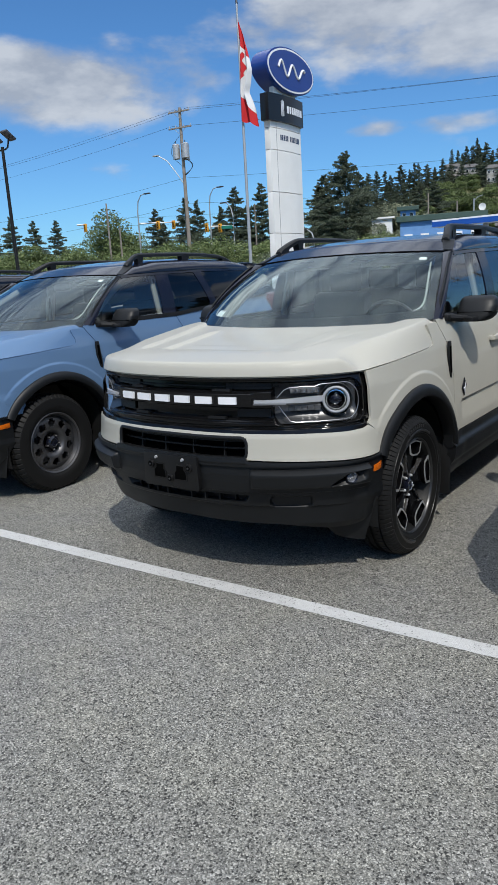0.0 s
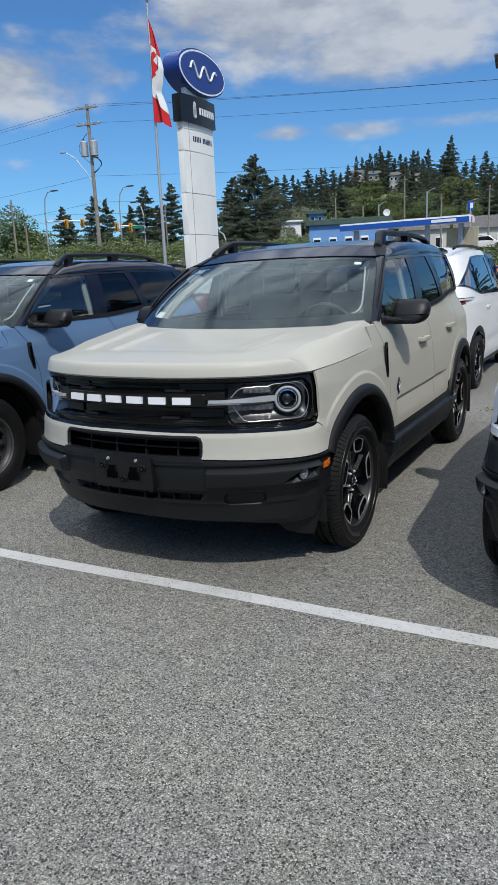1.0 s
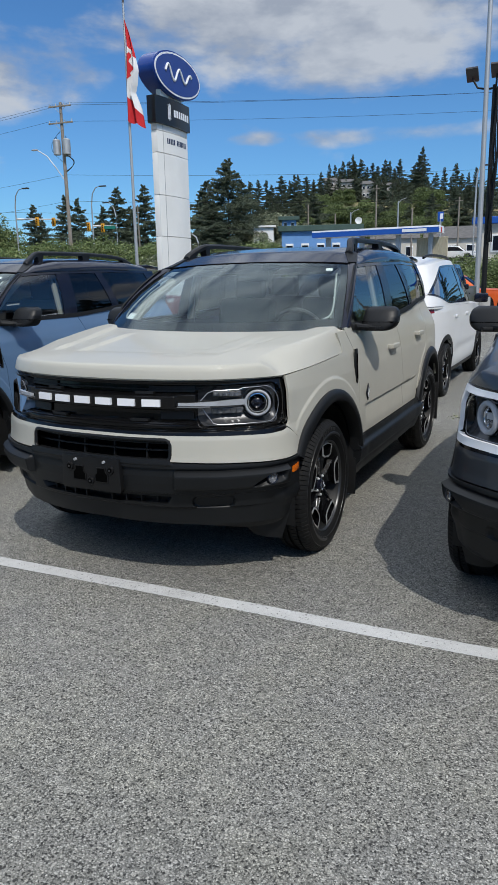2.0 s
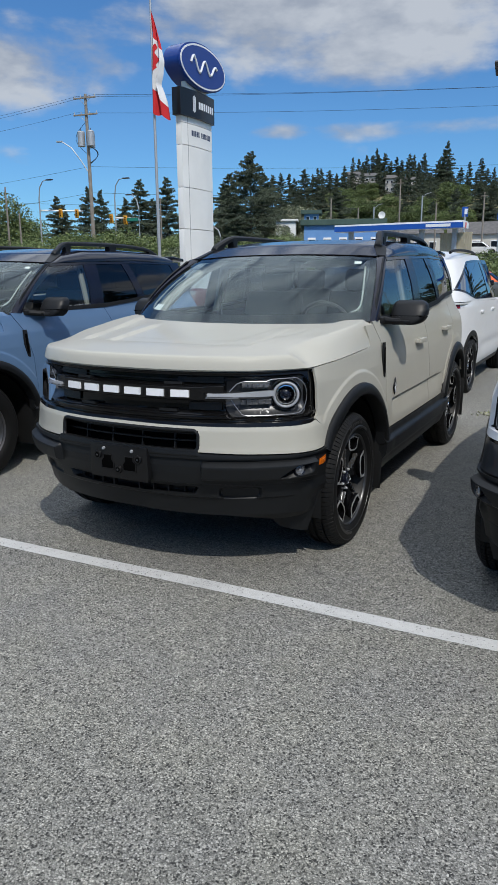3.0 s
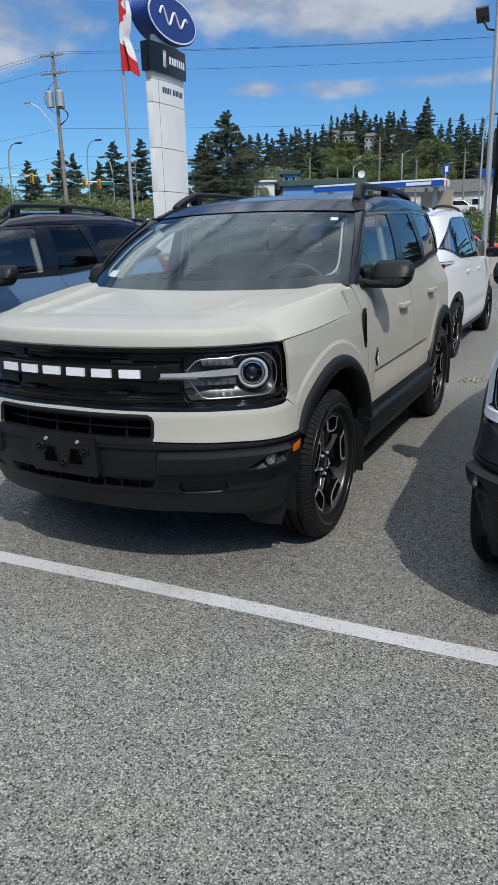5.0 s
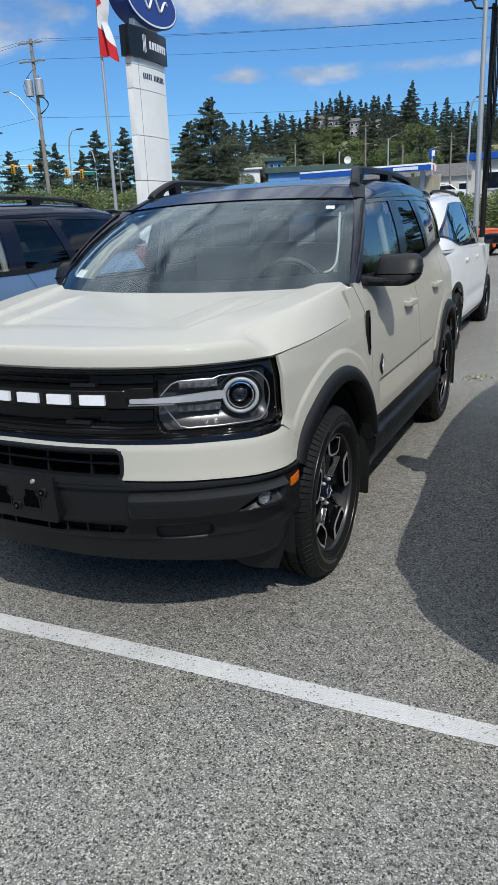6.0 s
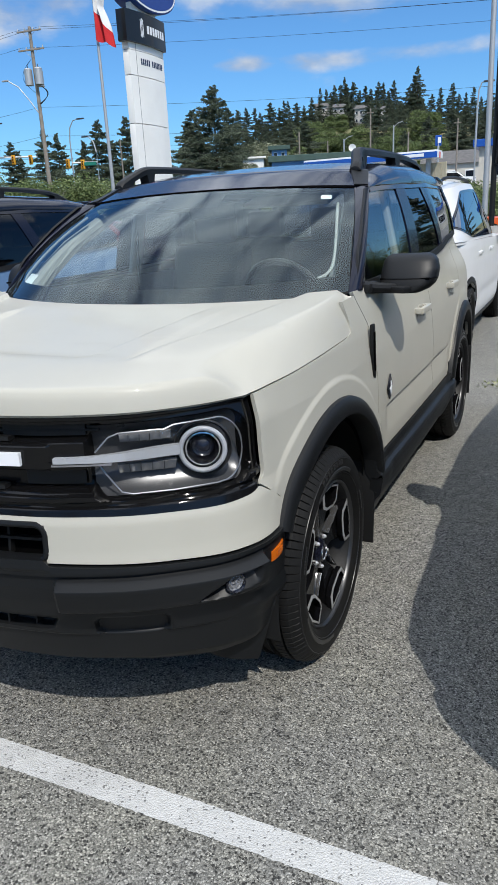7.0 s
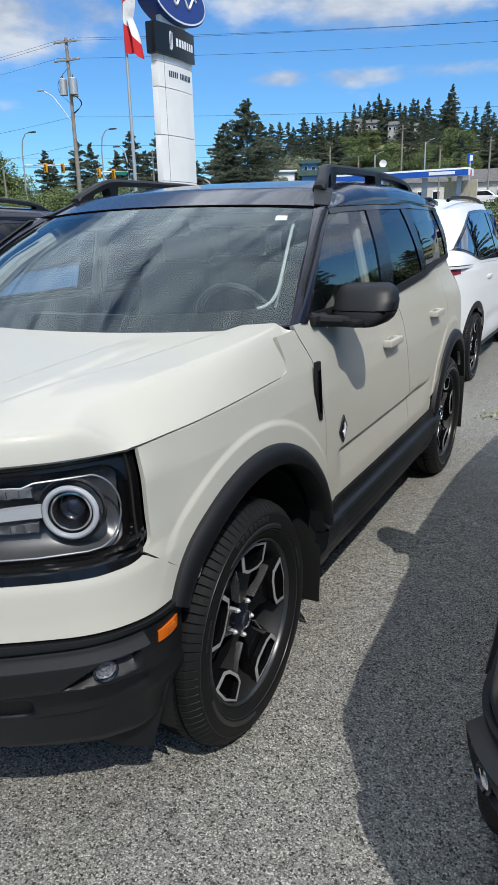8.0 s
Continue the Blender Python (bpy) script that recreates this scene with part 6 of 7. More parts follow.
part("panel_seam", box_bm((0.012, 0.018, 8.0), (-14.80 + 0.10 * math.sin(math.pi * 0.16), 23.58 + 2.44 * 0.16, 4.0), 0.0), M_JOINT, sign)
part("core", box_bm((0.20, 2.3, 8.9), (-14.98, 24.80, 4.45), 0.0), M_JOINT, sign)
part("neck", box_bm((0.22, 1.7, 0.9), (-14.93, 24.85, 9.22), 0.02), M_SIGNWHITE, sign)


def bowed(U, V):
    return -14.70 + 0.12 * np.sin(np.pi * U), lerp(23.38, 26.12, U), lerp(7.97, 9.03, V)


mesh("black_box", *sheet(bowed, 14, 3, 0.42, (-15.2, 25, 8)), M_SIGNBLACK, sign)
part("black_box_side", box_bm((0.40, 0.03, 1.05), (-14.91, 23.395, 8.50), 0.005), M_SIGNBLACK, sign)


def on_box(y0, y1, z0, z1, name, mat_):
    def fn(U, V):
        y = lerp(y0, y1, U)
        return -14.696 + 0.12 * np.sin(np.pi * (y - 23.38) / 2.74), y, lerp(z0, z1, V)
    mesh(name, *sheet(fn, 4, 1, 0.002, (-15.2, 25, 8)), mat_, sign)


for k in range(3):
    on_box(24.20 + 0.075 * k, 24.24 + 0.075 * k, 8.21 - 0.04 * (k == 1), 8.79 + 0.04 * (k == 1), "emblem_bar", M_SILVER)
for k in range(7):
    on_box(24.62 + 0.20 * k, 24.76 + 0.20 * k, 8.36, 8.64, "name_bar", M_SILVER)
for k in range(13):
    if k == 5:
        continue
    a = 24.22 + 0.125 * k
    b = a + 0.088

    def fn(U, V, a=a, b=b):
        y = lerp(a, b, U)
        return -14.794 + 0.10 * np.sin(np.pi * (y - 23.58) / 2.44), y, lerp(7.26, 7.48, V)
    mesh("name_bar", *sheet(fn, 2, 1, 0.002, (-15.2, 25, 7)), M_SIGNNAVY, sign, "dark blue writing bar")
part("oval_box", y_prism(oval(25.15, 10.08, 1.90, 0.90), -15.42, -14.62, 0.03), M_SIGNBLUE, sign, "deep blue oval box", angle=25)
part("oval_rim", y_prism(oval(25.15, 10.08, 1.82, 0.835), -14.62, -14.600, 0.0), M_SILVER, sign, "white oval rim", angle=25)
part("oval_face", y_prism(oval(25.15, 10.08, 1.74, 0.765), -14.60, -14.592, 0.0), M_SIGNBLUE, sign, angle=25)
# the script on the oval as a plain flowing stroke
stroke = [(-14.58, 25.15 + 1.05 * (t - 0.5) * 2, 10.08 + 0.30 * math.sin(t * 15.0) * (1 - 0.4 * t)) for t in np.linspace(0, 1, 60)]
part("oval_script", tube_bm(stroke, 0.055, 6), M_SILVER, sign, "plain white flowing stroke")

# ---- flagpole with a limp flag ----
M_FLAGRED = plastic("red_flag_cloth", (0.55, 0.025, 0.03), 0.85, 400.0, 0.2)
M_FLAGWHITE = plastic("white_flag_cloth", (0.72, 0.72, 0.72), 0.85, 400.0, 0.2)
fpole = thing("flagpole", "tall slim silver flagpole in the lot", "flagpole")
part("pole", rod_bm((-15.37, 22.45, 0), (-15.37, 22.45, 12.2), 0.075, 0.04, 14), M_GALV, fpole)
part("truck_ball", rod_bm((-15.37, 22.45, 12.2), (-15.37, 22.45, 12.36), 0.05, 0.035, 12), M_STEEL, fpole)
flag = thing("flag", "limp red and white flag hanging from the pole", "flag")


def flag_fold(u, v):
    """The limp cloth: u down the hoist, v away from the pole; it bunches below the middle and flares at the foot."""
    drop = 11.62 - 3.70 * u
    wide = np.interp(u, (0, 0.12, 0.30, 0.48, 0.62, 0.72, 0.86, 1.0), (0.10, 0.26, 0.46, 0.58, 0.48, 0.34, 0.62, 0.74))
    fold = np.sin(v * 11 + u * 4.0) * np.minimum(1, u * 3)
    x = -15.33 + wide * v * 0.92 + 0.030 * fold
    y = 22.41 + 0.11 * fold + 0.05 * np.sin(u * 7.0) * v
    return x, y, drop - (0.30 * v + 0.08 * np.sin(v * 9)) * step(0.72, 1.0, u) - 0.25 * v * (1 - u)


def flag_sheet(a0, a1, name, mat_, lift=0.0):
    """A band of the flag: its borders run slantwise down the folded cloth."""
    def fn(U, V):
        u = np.clip(lerp(a0, a1, U) + (0.16 * V if 0.0 < a0 else 0.16 * V * U) * (1 - (U if a1 >= 1 else 0)), 0, 1)
        x, y, z = flag_fold(u, V)
        return x, y - lift, z
    mesh(name, *sheet(fn, 26, 22, 0.0), mat_, flag)


flag_sheet(0.0, 0.20, "red_band", M_FLAGRED)
flag_sheet(0.20, 0.74, "white_band", M_FLAGWHITE)
flag_sheet(0.74, 1.0, "red_band", M_FLAGRED)


def flag_mark(U, V):
    x, y, z = flag_fold(lerp(0.36, 0.60, U) - 0.05 * np.abs(2 * V - 1), lerp(0.05, 0.42, V) + 0.06 * np.sin(U * 12))
    return x, y - 0.015, z


mesh("centre_mark", *sheet(flag_mark, 10, 10, 0.0), M_FLAGRED, flag)


# ---- utility poles and wires ----


def utility_pole(x, y, h, label, lamp=True, cans=3, yaw=20, base=0.0):
    p = thing("utility_pole", label, "utility pole", "utility poles", pose(x, y, base, 0, 0, yaw))
    part("pole", rod_bm((0, 0, -0.5), (0, 0, h), 0.21, 0.13, 12), M_WOODPOLE, p)
    for z, w in ((h - 0.35, 1.15), (h - 1.75, 1.25)):
        part("cross_arm", box_bm((2 * w, 0.12, 0.13), (0, -0.16, z), 0.02), M_WOODPOLE, p)
        for t in (-0.92, -0.35, 0.35, 0.92):
            part("insulator", rod_bm((w * t, -0.16, z + 0.05), (w * t, -0.16, z + 0.26), 0.05, 0.035, 8), M_GALV, p)
        for t in (-1, 1):
            part("arm_brace", rod_bm((w * 0.5 * t, -0.18, z - 0.05), (0, -0.18, z - 0.6), 0.018, seg=6), M_GALV, p)
    for k in range(cans):
        a = radians(-150 + 120 * k) if cans == 3 else radians(180 * k)
        cxy = (0.58 * math.cos(a), 0.58 * math.sin(a))
        can = part("transformer", rod_bm((*cxy, h - 4.45), (*cxy, h - 3.25), 0.34, 0.34, 16), M_GALV, p, "grey transformer can")
        part("transformer_lid", rod_bm((*cxy, h - 3.25), (*cxy, h - 3.15), 0.35, 0.26, 16), M_GALV, can)
        part("bushing", rod_bm((*cxy, h - 3.15), (*cxy, h - 2.90), 0.05, 0.03, 8), M_STEEL, can)
    if cans:
        for k in range(3):
            pts = [(0.22 * math.cos(0.4) + (0.75 + 0.1 * k) * math.sin(t * math.pi), -0.1 * k, h - 4.4 - 1.5 * t) for t in np.linspace(0, 1, 10)]
            part("drop_cable", tube_bm(pts, 0.025, 5), M_PLASTIC2, p)
        pts = [(-0.2 - 1.05 * math.sin(t * math.pi), 0, h - 2.4 - 2.6 * t) for t in np.linspace(0, 1, 10)]
        part("jumper_cable", tube_bm(pts, 0.02, 5), M_PLASTIC2, p)
    if lamp:
        pts = [(-0.1, -0.1, h - 6.6), (-0.7, -0.3, h - 5.6), (-1.5, -0.5, h - 4.5), (-2.3, -0.7, h - 4.0)]
        part("lamp_arm", tube_bm(pts, 0.045, 8), M_GALV, p)
        part("lamp_head", box_bm((0.62, 0.22, 0.13), (-2.55, -0.76, h - 3.97), 0.05, 2), M_GALV, p)
    return p


UP = far(39.85, 70)
utility_pole(UP.x, UP.y, 17.45, "weathered wooden utility pole with transformers and street lamp", yaw=8)
RP, LP = Vector((24.0, 76.0, 0)), Vector((-100, 55, 0))
utility_pole(RP.x, RP.y, 16.9, "wooden utility pole with two cross arms", False, 0, 20)
utility_pole(LP.x, LP.y, 16.9, "wooden utility pole with two cross arms", False, 0, 0)
for k, (az, d, h) in enumerate(((46.05, 85, 9.8), (34.6, 110, 11.5), (45.2, 85, 7.1), (21.3, 100, 10.2), (19.2, 100, 8.9), (18.0, 100, 9.0), (16.06, 100, 11.6), (14.4, 100, 8.8), (13.34, 100, 7.4), (9.9, 100, 8.4), (23.0, 112, 8.0))):
    p = far(az, d)
    z = float(land(p.x, p.y))
    q = thing("wood_post", "plain weathered wooden pole, far off", "utility pole", "far plain poles", Matrix.Translation((p.x, p.y, z)))
    part("post", rod_bm((0, 0, -0.5), (0, 0, h), 0.13, 0.085, 10), M_GALV if k in (5, 7) else M_WOODPOLE, q)
    if k in (6, 9):
        part("post_arm", box_bm((0.9, 0.10, 0.10), (0, -0.12, h - 0.5), 0.02), M_WOODPOLE, q)
    if k in (5, 7):
        part("lamp_arm", tube_bm([(0, 0, h - 0.3), (0.5, -0.1, h + 0.15), (1.2, -0.2, h + 0.3)], 0.045, 6), M_GALV, q)


def wire(a, b, sag, r=0.016):
    a, b = Vector(a), Vector(b)
    pts = [a.lerp(b, t) - Vector((0, 0, sag * 4 * t * (1 - t))) for t in np.linspace(0, 1, 24)]
    w = part("wire", tube_bm(pts, r, 5), M_PLASTIC2, None)
    return tagged(w, "thin black overhead wire between the wooden poles", "wire", "overhead wires")


for dx, z, sag in ((-1.0, 17.35, 0.6), (1.0, 17.3, 0.7), (-1.1, 16.0, 0.7), (0.0, 11.3, 0.8), (0.1, 9.0, 0.9)):
    wire((UP.x + dx, UP.y, z), (RP.x + dx, RP.y, z), sag, 0.012)
    wire((UP.x + dx, UP.y, z), (LP.x + dx, LP.y, z - 0.4), sag, 0.012)
for z0, z1 in ((12.4, 13.4), (11.2, 12.0), (10.0, 10.6)):
    wire(far(45, 118, z0), far(2, 128, z1), 1.0, 0.015)

# ---- street lamps, signals ----


def gooseneck(az, d, h, reach, label, r=0.09):
    p = far(az, d)
    o = thing("street_lamp", label, "street lamp", "goose-neck street lamps", Matrix.Translation((p.x, p.y, float(land(p.x, p.y)))))
    pts = [(0, 0, 0), (0, 0, h * 0.5), (0.02, 0, h * 0.82), (0.15 * reach, 0, h * 0.93), (0.5 * reach, 0.0, h * 0.99), (reach, 0, h)]
    part("pole", tube_bm(pts, [r, r * 0.85, r * 0.7, r * 0.6, r * 0.5, r * 0.45], 8), M_GALV, o)
    part("lamp_head", box_bm((0.75, 0.28, 0.12), (reach + 0.25, 0, h - 0.02), 0.04, 2), M_STEEL, o)
    return o


gooseneck(43.7, 76, 9.5, 1.3, "grey goose-neck street lamp")
gooseneck(38.1, 76, 9.8, 1.3, "grey goose-neck street lamp")
gooseneck(36.3, 76, 8.4, -1.4, "grey goose-neck street lamp")
gooseneck(30.0, 60, 4.6, -1.2, "small grey goose-neck lamp")
gooseneck(8.75, 60, 7.7, 0.5, "slim grey street lamp")
M_SIGYELLOW = plastic("signal_yellow", (0.68, 0.34, 0.02), 0.45)
M_SIGDARK = plastic("signal_lens_dark", (0.05, 0.02, 0.015), 0.2)
M_GREENSIGN = plastic("green_street_sign", (0.01, 0.16, 0.12), 0.5)


def signal(az, el, d, group_arm=None):
    p = far(az, d)
    z = 1.56 + d * math.tan(radians(el))
    o = thing("traffic_signal", "yellow three-light traffic signal on a mast arm", "traffic signal", "traffic signals", pose(p.x, p.y, z, 0, 0, 25) @ Matrix.Scale(0.62, 4))
    part("housing", box_bm((0.42, 0.30, 1.15), (0, 0, 0), 0.05, 2), M_SIGYELLOW, o)
    part("back_board", box_bm((0.62, 0.03, 1.40), (0, 0.10, 0), 0.02, 1), M_SIGYELLOW, o)
    for k in (-0.36, 0, 0.36):
        lens = part("lens", rod_bm((0, -0.14, k), (0, -0.18, k), 0.13, 0.12, 14), M_SIGDARK, o)
        part("visor", rod_bm((0, -0.16, k), (0, -0.34, k + 0.02), 0.15, 0.14, 14, caps=False), M_SIGYELLOW, lens)


for az, el, d in ((47.8, 4.62, 80), (42.2, 4.58, 77), (41.0, 4.56, 77), (38.42, 4.20, 75), (37.36, 4.12, 75)):
    signal(az, el, d)
for a0, a1, d, el in ((43.7, 40.5, 77.2, 4.75), (38.1, 36.3, 75.2, 4.25), (48.4, 47.6, 80.2, 4.85)):
    arm = part("mast_arm", rod_bm(far(a0, d, 1.56 + d * math.tan(radians(el))), far(a1, d, 1.56 + d * math.tan(radians(el))), 0.09, 0.05, 8), M_GALV, None)
    tagged(arm, "grey steel arm carrying traffic signals over the road", "mast arm", "signal mast arms")
p = far(36.86, 75)
tagged(part("street_name_sign", box_bm((1.25, 0.04, 0.34), (p.x, p.y, 1.56 + 75 * math.tan(radians(4.15))), 0.02, 1, Matrix.Rotation(radians(36), 4, "Z")), M_GREENSIGN, None), "green street name sign with no readable writing", "street sign")


def flood_pole(x, y, h, label, heads, r=0.085, mat_=None, brackets=True):
    o = thing("flood_light_pole", label, "light pole", "", Matrix.Translation((x, y, 0)))
    part("pole", rod_bm((0, 0, 0), (0, 0, h), r, r * 0.75, 12), mat_ or M_PLASTIC2, o)
    part("base", rod_bm((0, 0, 0), (0, 0, 0.75), 0.28, 0.26, 16), M_CONCRETE, o, "round concrete footing")
    for dx, dy, tilt in heads:
        pts = [(0, 0, h - 0.1), (dx * 0.35, dy * 0.35, h - 0.12), (dx * 0.75, dy * 0.75, h - 0.05), (dx, dy, h + 0.28)]
        arm = part("arm", tube_bm(pts, 0.035, 8), mat_ or M_PLASTIC2, o)
        part("lamp_head", box_bm((0.42, 0.55, 0.10), (dx, dy, h + 0.40), 0.03, 2, Matrix.Rotation(radians(tilt), 4, "X")), M_STEEL, arm)
    return o


M_CONCRETE = surface("concrete", (0.32, 0.31, 0.29), (0.42, 0.41, 0.385), 2.0, 0.85, 0.3, 0.01)
lp = far(52.9, 33)
flood_pole(lp.x, lp.y, 7.6, "black light pole with two flood lamps in the lot", ((-0.42, 0, -35), (0.42, 0.05, -35)))
flood_pole(-1.56, 24.8, 8.0, "black light pole with flood lamps and cables", ((-0.76, -0.1, -40), (0.10, -0.30, -40)), 0.10)
spole = thing("steel_pole", "bare silver steel pole beside a black light pole", "pole")
part("pole", rod_bm((-1.68, 24.0, 0), (-1.74, 24.0, 11.0), 0.095, 0.075, 14), M_GALV, spole)
bundle = thing("cable_bundle", "black cable bundle strapped to the light pole", "cable")
for k in range(5):
    rr = random.Random(k)
    pts = [(-1.50 + 0.05 * math.sin(t * 9 + k) + 0.03 * k, 24.66 + 0.05 * math.cos(t * 7 + k * 2), 7.9 - 5.2 * t + 0.05 * rr.random()) for t in np.linspace(0, 1, 26)]
    part("cable", tube_bm(pts, 0.03, 6), M_PLASTIC2, bundle)

# ---- buildings ----
M_BLUEWALL = surface("blue_painted_wall", (0.11, 0.25, 0.50), (0.14, 0.29, 0.55), 1.0, 0.8, 0.15, 0.01)
M_GREENROOF = surface("dark_green_roof", (0.03, 0.06, 0.05), (0.05, 0.09, 0.075), 1.5, 0.7, 0.3, 0.03)
M_GREYROOF = surface("grey_shingle_roof", (0.07, 0.068, 0.07), (0.13, 0.125, 0.12), 2.0, 0.9, 0.4, 0.03)
M_CREAMWALL = surface("cream_wall", (0.46, 0.43, 0.37), (0.54, 0.51, 0.45), 1.0, 0.85, 0.15, 0.01)
M_WHITEWALL = surface("white_wall", (0.66, 0.66, 0.65), (0.74, 0.74, 0.73), 1.0, 0.8, 0.15, 0.01)
M_CANOPYBLUE = paint("canopy_blue", (0.015, 0.08, 0.36), 0.0, 0.35)
M_CANOPYWHITE = paint("canopy_white", (0.72, 0.73, 0.74), 0.0, 0.35)
M_TANFENCE = surface("tan_fence", (0.42, 0.37, 0.26), (0.50, 0.45, 0.33), 2.0, 0.85, 0.2, 0.02)


M_HILLWALL = surface("weathered_house_wall", (0.30, 0.29, 0.275), (0.42, 0.41, 0.39), 0.5, 0.85, 0.2, 0.02)


def house(label, p, yaw, w, d, h, roof_h, wall_mat, roof_mat, windows=4, storeys=1, gable=True):
    o = thing("house", label, "house", "houses and shops", pose(p[0], p[1], p[2], 0, 0, yaw))
    part("wall", box_bm((w, d, h), (0, 0, h / 2), 0.0), wall_mat, o)
    bm = bmesh.new()
    e = 0.45
    if gable:
        pts = [(-w / 2 - e, -d / 2 - e, h), (w / 2 + e, -d / 2 - e, h), (w / 2 + e, d / 2 + e, h), (-w / 2 - e, d / 2 + e, h), (-w / 2 - e, 0, h + roof_h), (w / 2 + e, 0, h + roof_h)]
        v = [bm.verts.new(q) for q in pts]
        for f in ((0, 1, 5, 4), (2, 3, 4, 5), (0, 4, 3), (1, 2, 5), (3, 2, 1, 0)):
            bm.faces.new([v[i] for i in f])
    else:
        bm.free()
        bm = box_bm((w + 2 * e, d + 2 * e, roof_h), (0, 0, h + roof_h / 2), 0.05)
    part("roof", bm, roof_mat, o, smooth=False)
    for s in range(storeys):
        for k in range(windows):
            x = -w / 2 + w * (k + 0.5) / windows
            z = h * (s + 0.55) / storeys
            win = part("window", box_bm((w / windows * 0.5, 0.10, h / storeys * 0.42), (x, -d / 2 - 0.03, z), 0.02), M_WHITEWALL, o)
            part("pane", box_bm((w / windows * 0.42, 0.04, h / storeys * 0.34), (x, -d / 2 - 0.085, z), 0.0), M_BLACKPAINT, win)
    return o


def land_at(az, d):
    p = far(az, d)
    return (p.x, p.y, float(land(p.x, p.y)))


house("blue painted shop with a dark green roof", land_at(20.4, 98), 22, 10.0, 9, 6.3, 0.7, M_BLUEWALL, M_GREENROOF, 5, 1, False)
house("small blue upper storey with dark roof", (*land_at(22.8, 99)[:2], 8.0), 22, 1.9, 3, 1.2, 0.5, M_BLUEWALL, M_GREENROOF, 2, 1, False)
house("white building half hidden by trees", land_at(24.75, 136), 22, 3.6, 6, 8.8, 0.3, M_WHITEWALL, M_WHITEWALL, 1, 2, False)
house("grey-roofed house with a white gable", land_at(14.6, 108), 15, 6.0, 9, 4.2, 1.9, M_CREAMWALL, M_GREYROOF, 3, 1)
house("low dark shop behind the fuel station", land_at(16.9, 112), 14, 8, 6, 3.6, 1.2, M_CREAMWALL, M_GREYROOF, 4, 1)
house("low house with a grey roof", land_at(9.6, 112), 10, 10, 7, 3.6, 1.9, M_CREAMWALL, M_GREYROOF, 4, 1)
house("beige workshop with a blue fascia band", (*far(2.6, 68)[:2], 2.2), 3, 13, 10, 3.45, 0.55, M_CREAMWALL, M_CANOPYBLUE, 3, 1, False)
house("small grey building with a low roof", land_at(36.6, 92), 30, 8, 6, 3.4, 1.0, M_CREAMWALL, M_GREYROOF, 3, 1)
for az, d, w, h, yaw, lab in ((19.5, 229, 5.5, 6.2, 24, "pale house with balconies among firs on the hill"), (18.45, 224, 5.5, 5.4, 8, "grey house among firs on the hill"), (21.9, 236, 4.2, 4.4, 40, "pale house on the wooded hill"),
                              (16.75, 216, 4.2, 4.8, 20, "narrow grey house on the hill slope"), (15.2, 226, 4.5, 4.0, 30, "grey house half hidden on the ridge")):
    house(lab, land_at(az, d), yaw, w * 0.85, 5, h * 0.85, 1.2, M_HILLWALL, M_GREYROOF, 3, 2)
fuel = thing("fuel_station_canopy", "blue and white fuel station canopy on columns", "canopy")
A, C = far(11.3, 79), far(21.0, 83)
dirv = (C - A)
cl = dirv.length
yaw = math.atan2(dirv.y, dirv.x)
mt = Matrix.Translation((A.x, A.y, 0)) @ Matrix.Rotation(yaw, 4, "Z")
zc = 6.42
cb = box_bm((cl, 2.6, 0.74), (cl / 2, -1.3, zc), 0.02)
cb.transform(mt)
part("canopy_body", cb, M_CANOPYWHITE, fuel)
for (xx, yy, sx, sy, z0, mat_, nm) in ((cl / 2, 0.02, cl, 0.05, zc - 0.08, M_CANOPYBLUE, "blue_fascia"), (-0.02, -1.3, 0.05, 2.6, zc - 0.08, M_CANOPYWHITE, "end_fascia"), (-0.05, -1.1, 0.03, 0.5, zc - 0.08, M_FLAGRED, "red_stripe")):
    b = box_bm((sx, sy, 0.56), (xx, yy, z0), 0.0)
    b.transform(mt)
    part(nm, b, mat_, fuel)
b = box_bm((2.6, 0.03, 0.30), (2.6, 0.065, zc - 0.06), 0.0)
b.transform(mt)
part("name_bar", b, M_CANOPYWHITE, fuel, "white bar for writing")
for fx_ in (0.08, 0.33, 0.62, 0.9):
    b = box_bm((0.5, 0.5, 4.4), (cl * fx_, -1.6, 3.9), 0.03)
    b.transform(mt)
    part("column", b, M_GALV, fuel)
p = far(11.22, 92)
ss = thing("roadside_sign", "blue roadside sign board on a post", "sign", "", pose(p.x, p.y, 2.3, 0, 0, 12))
part("post", rod_bm((0, 0, 0), (0, 0, 6.2), 0.12, seg=8), M_GALV, ss)
part("board", box_bm((0.70, 0.2, 1.15), (0, 0, 6.3), 0.04), M_CANOPYBLUE, ss)
part("board_stripe", box_bm((0.34, 0.06, 0.62), (0.10, -0.12, 6.34), 0.0), M_CANOPYWHITE, ss)
dish = thing("satellite_dish", "white satellite dish on the shop roof", "satellite dish", "", pose(*land_at(17.4, 95)[:2], 7.75, 0, 0, 20))
v, f = revolve([(0.0, 0.02), (-0.04, 0.22), (-0.12, 0.44), (-0.14, 0.44), (-0.06, 0.22), (-0.02, 0.0)], 28)
mesh("reflector", [(q[1], q[0] - 0.2, q[2] + 0.95) for q in v], f, M_WHITEWALL, dish)
part("mount", rod_bm((0, 0, 0), (0, 0, 1.0), 0.06, seg=8), M_GALV, dish)
fen = thing("tan_fence", "tan panel fence beside the fuel station", "fence")
f0, f1 = far(12.9, 82), far(10.6, 80)
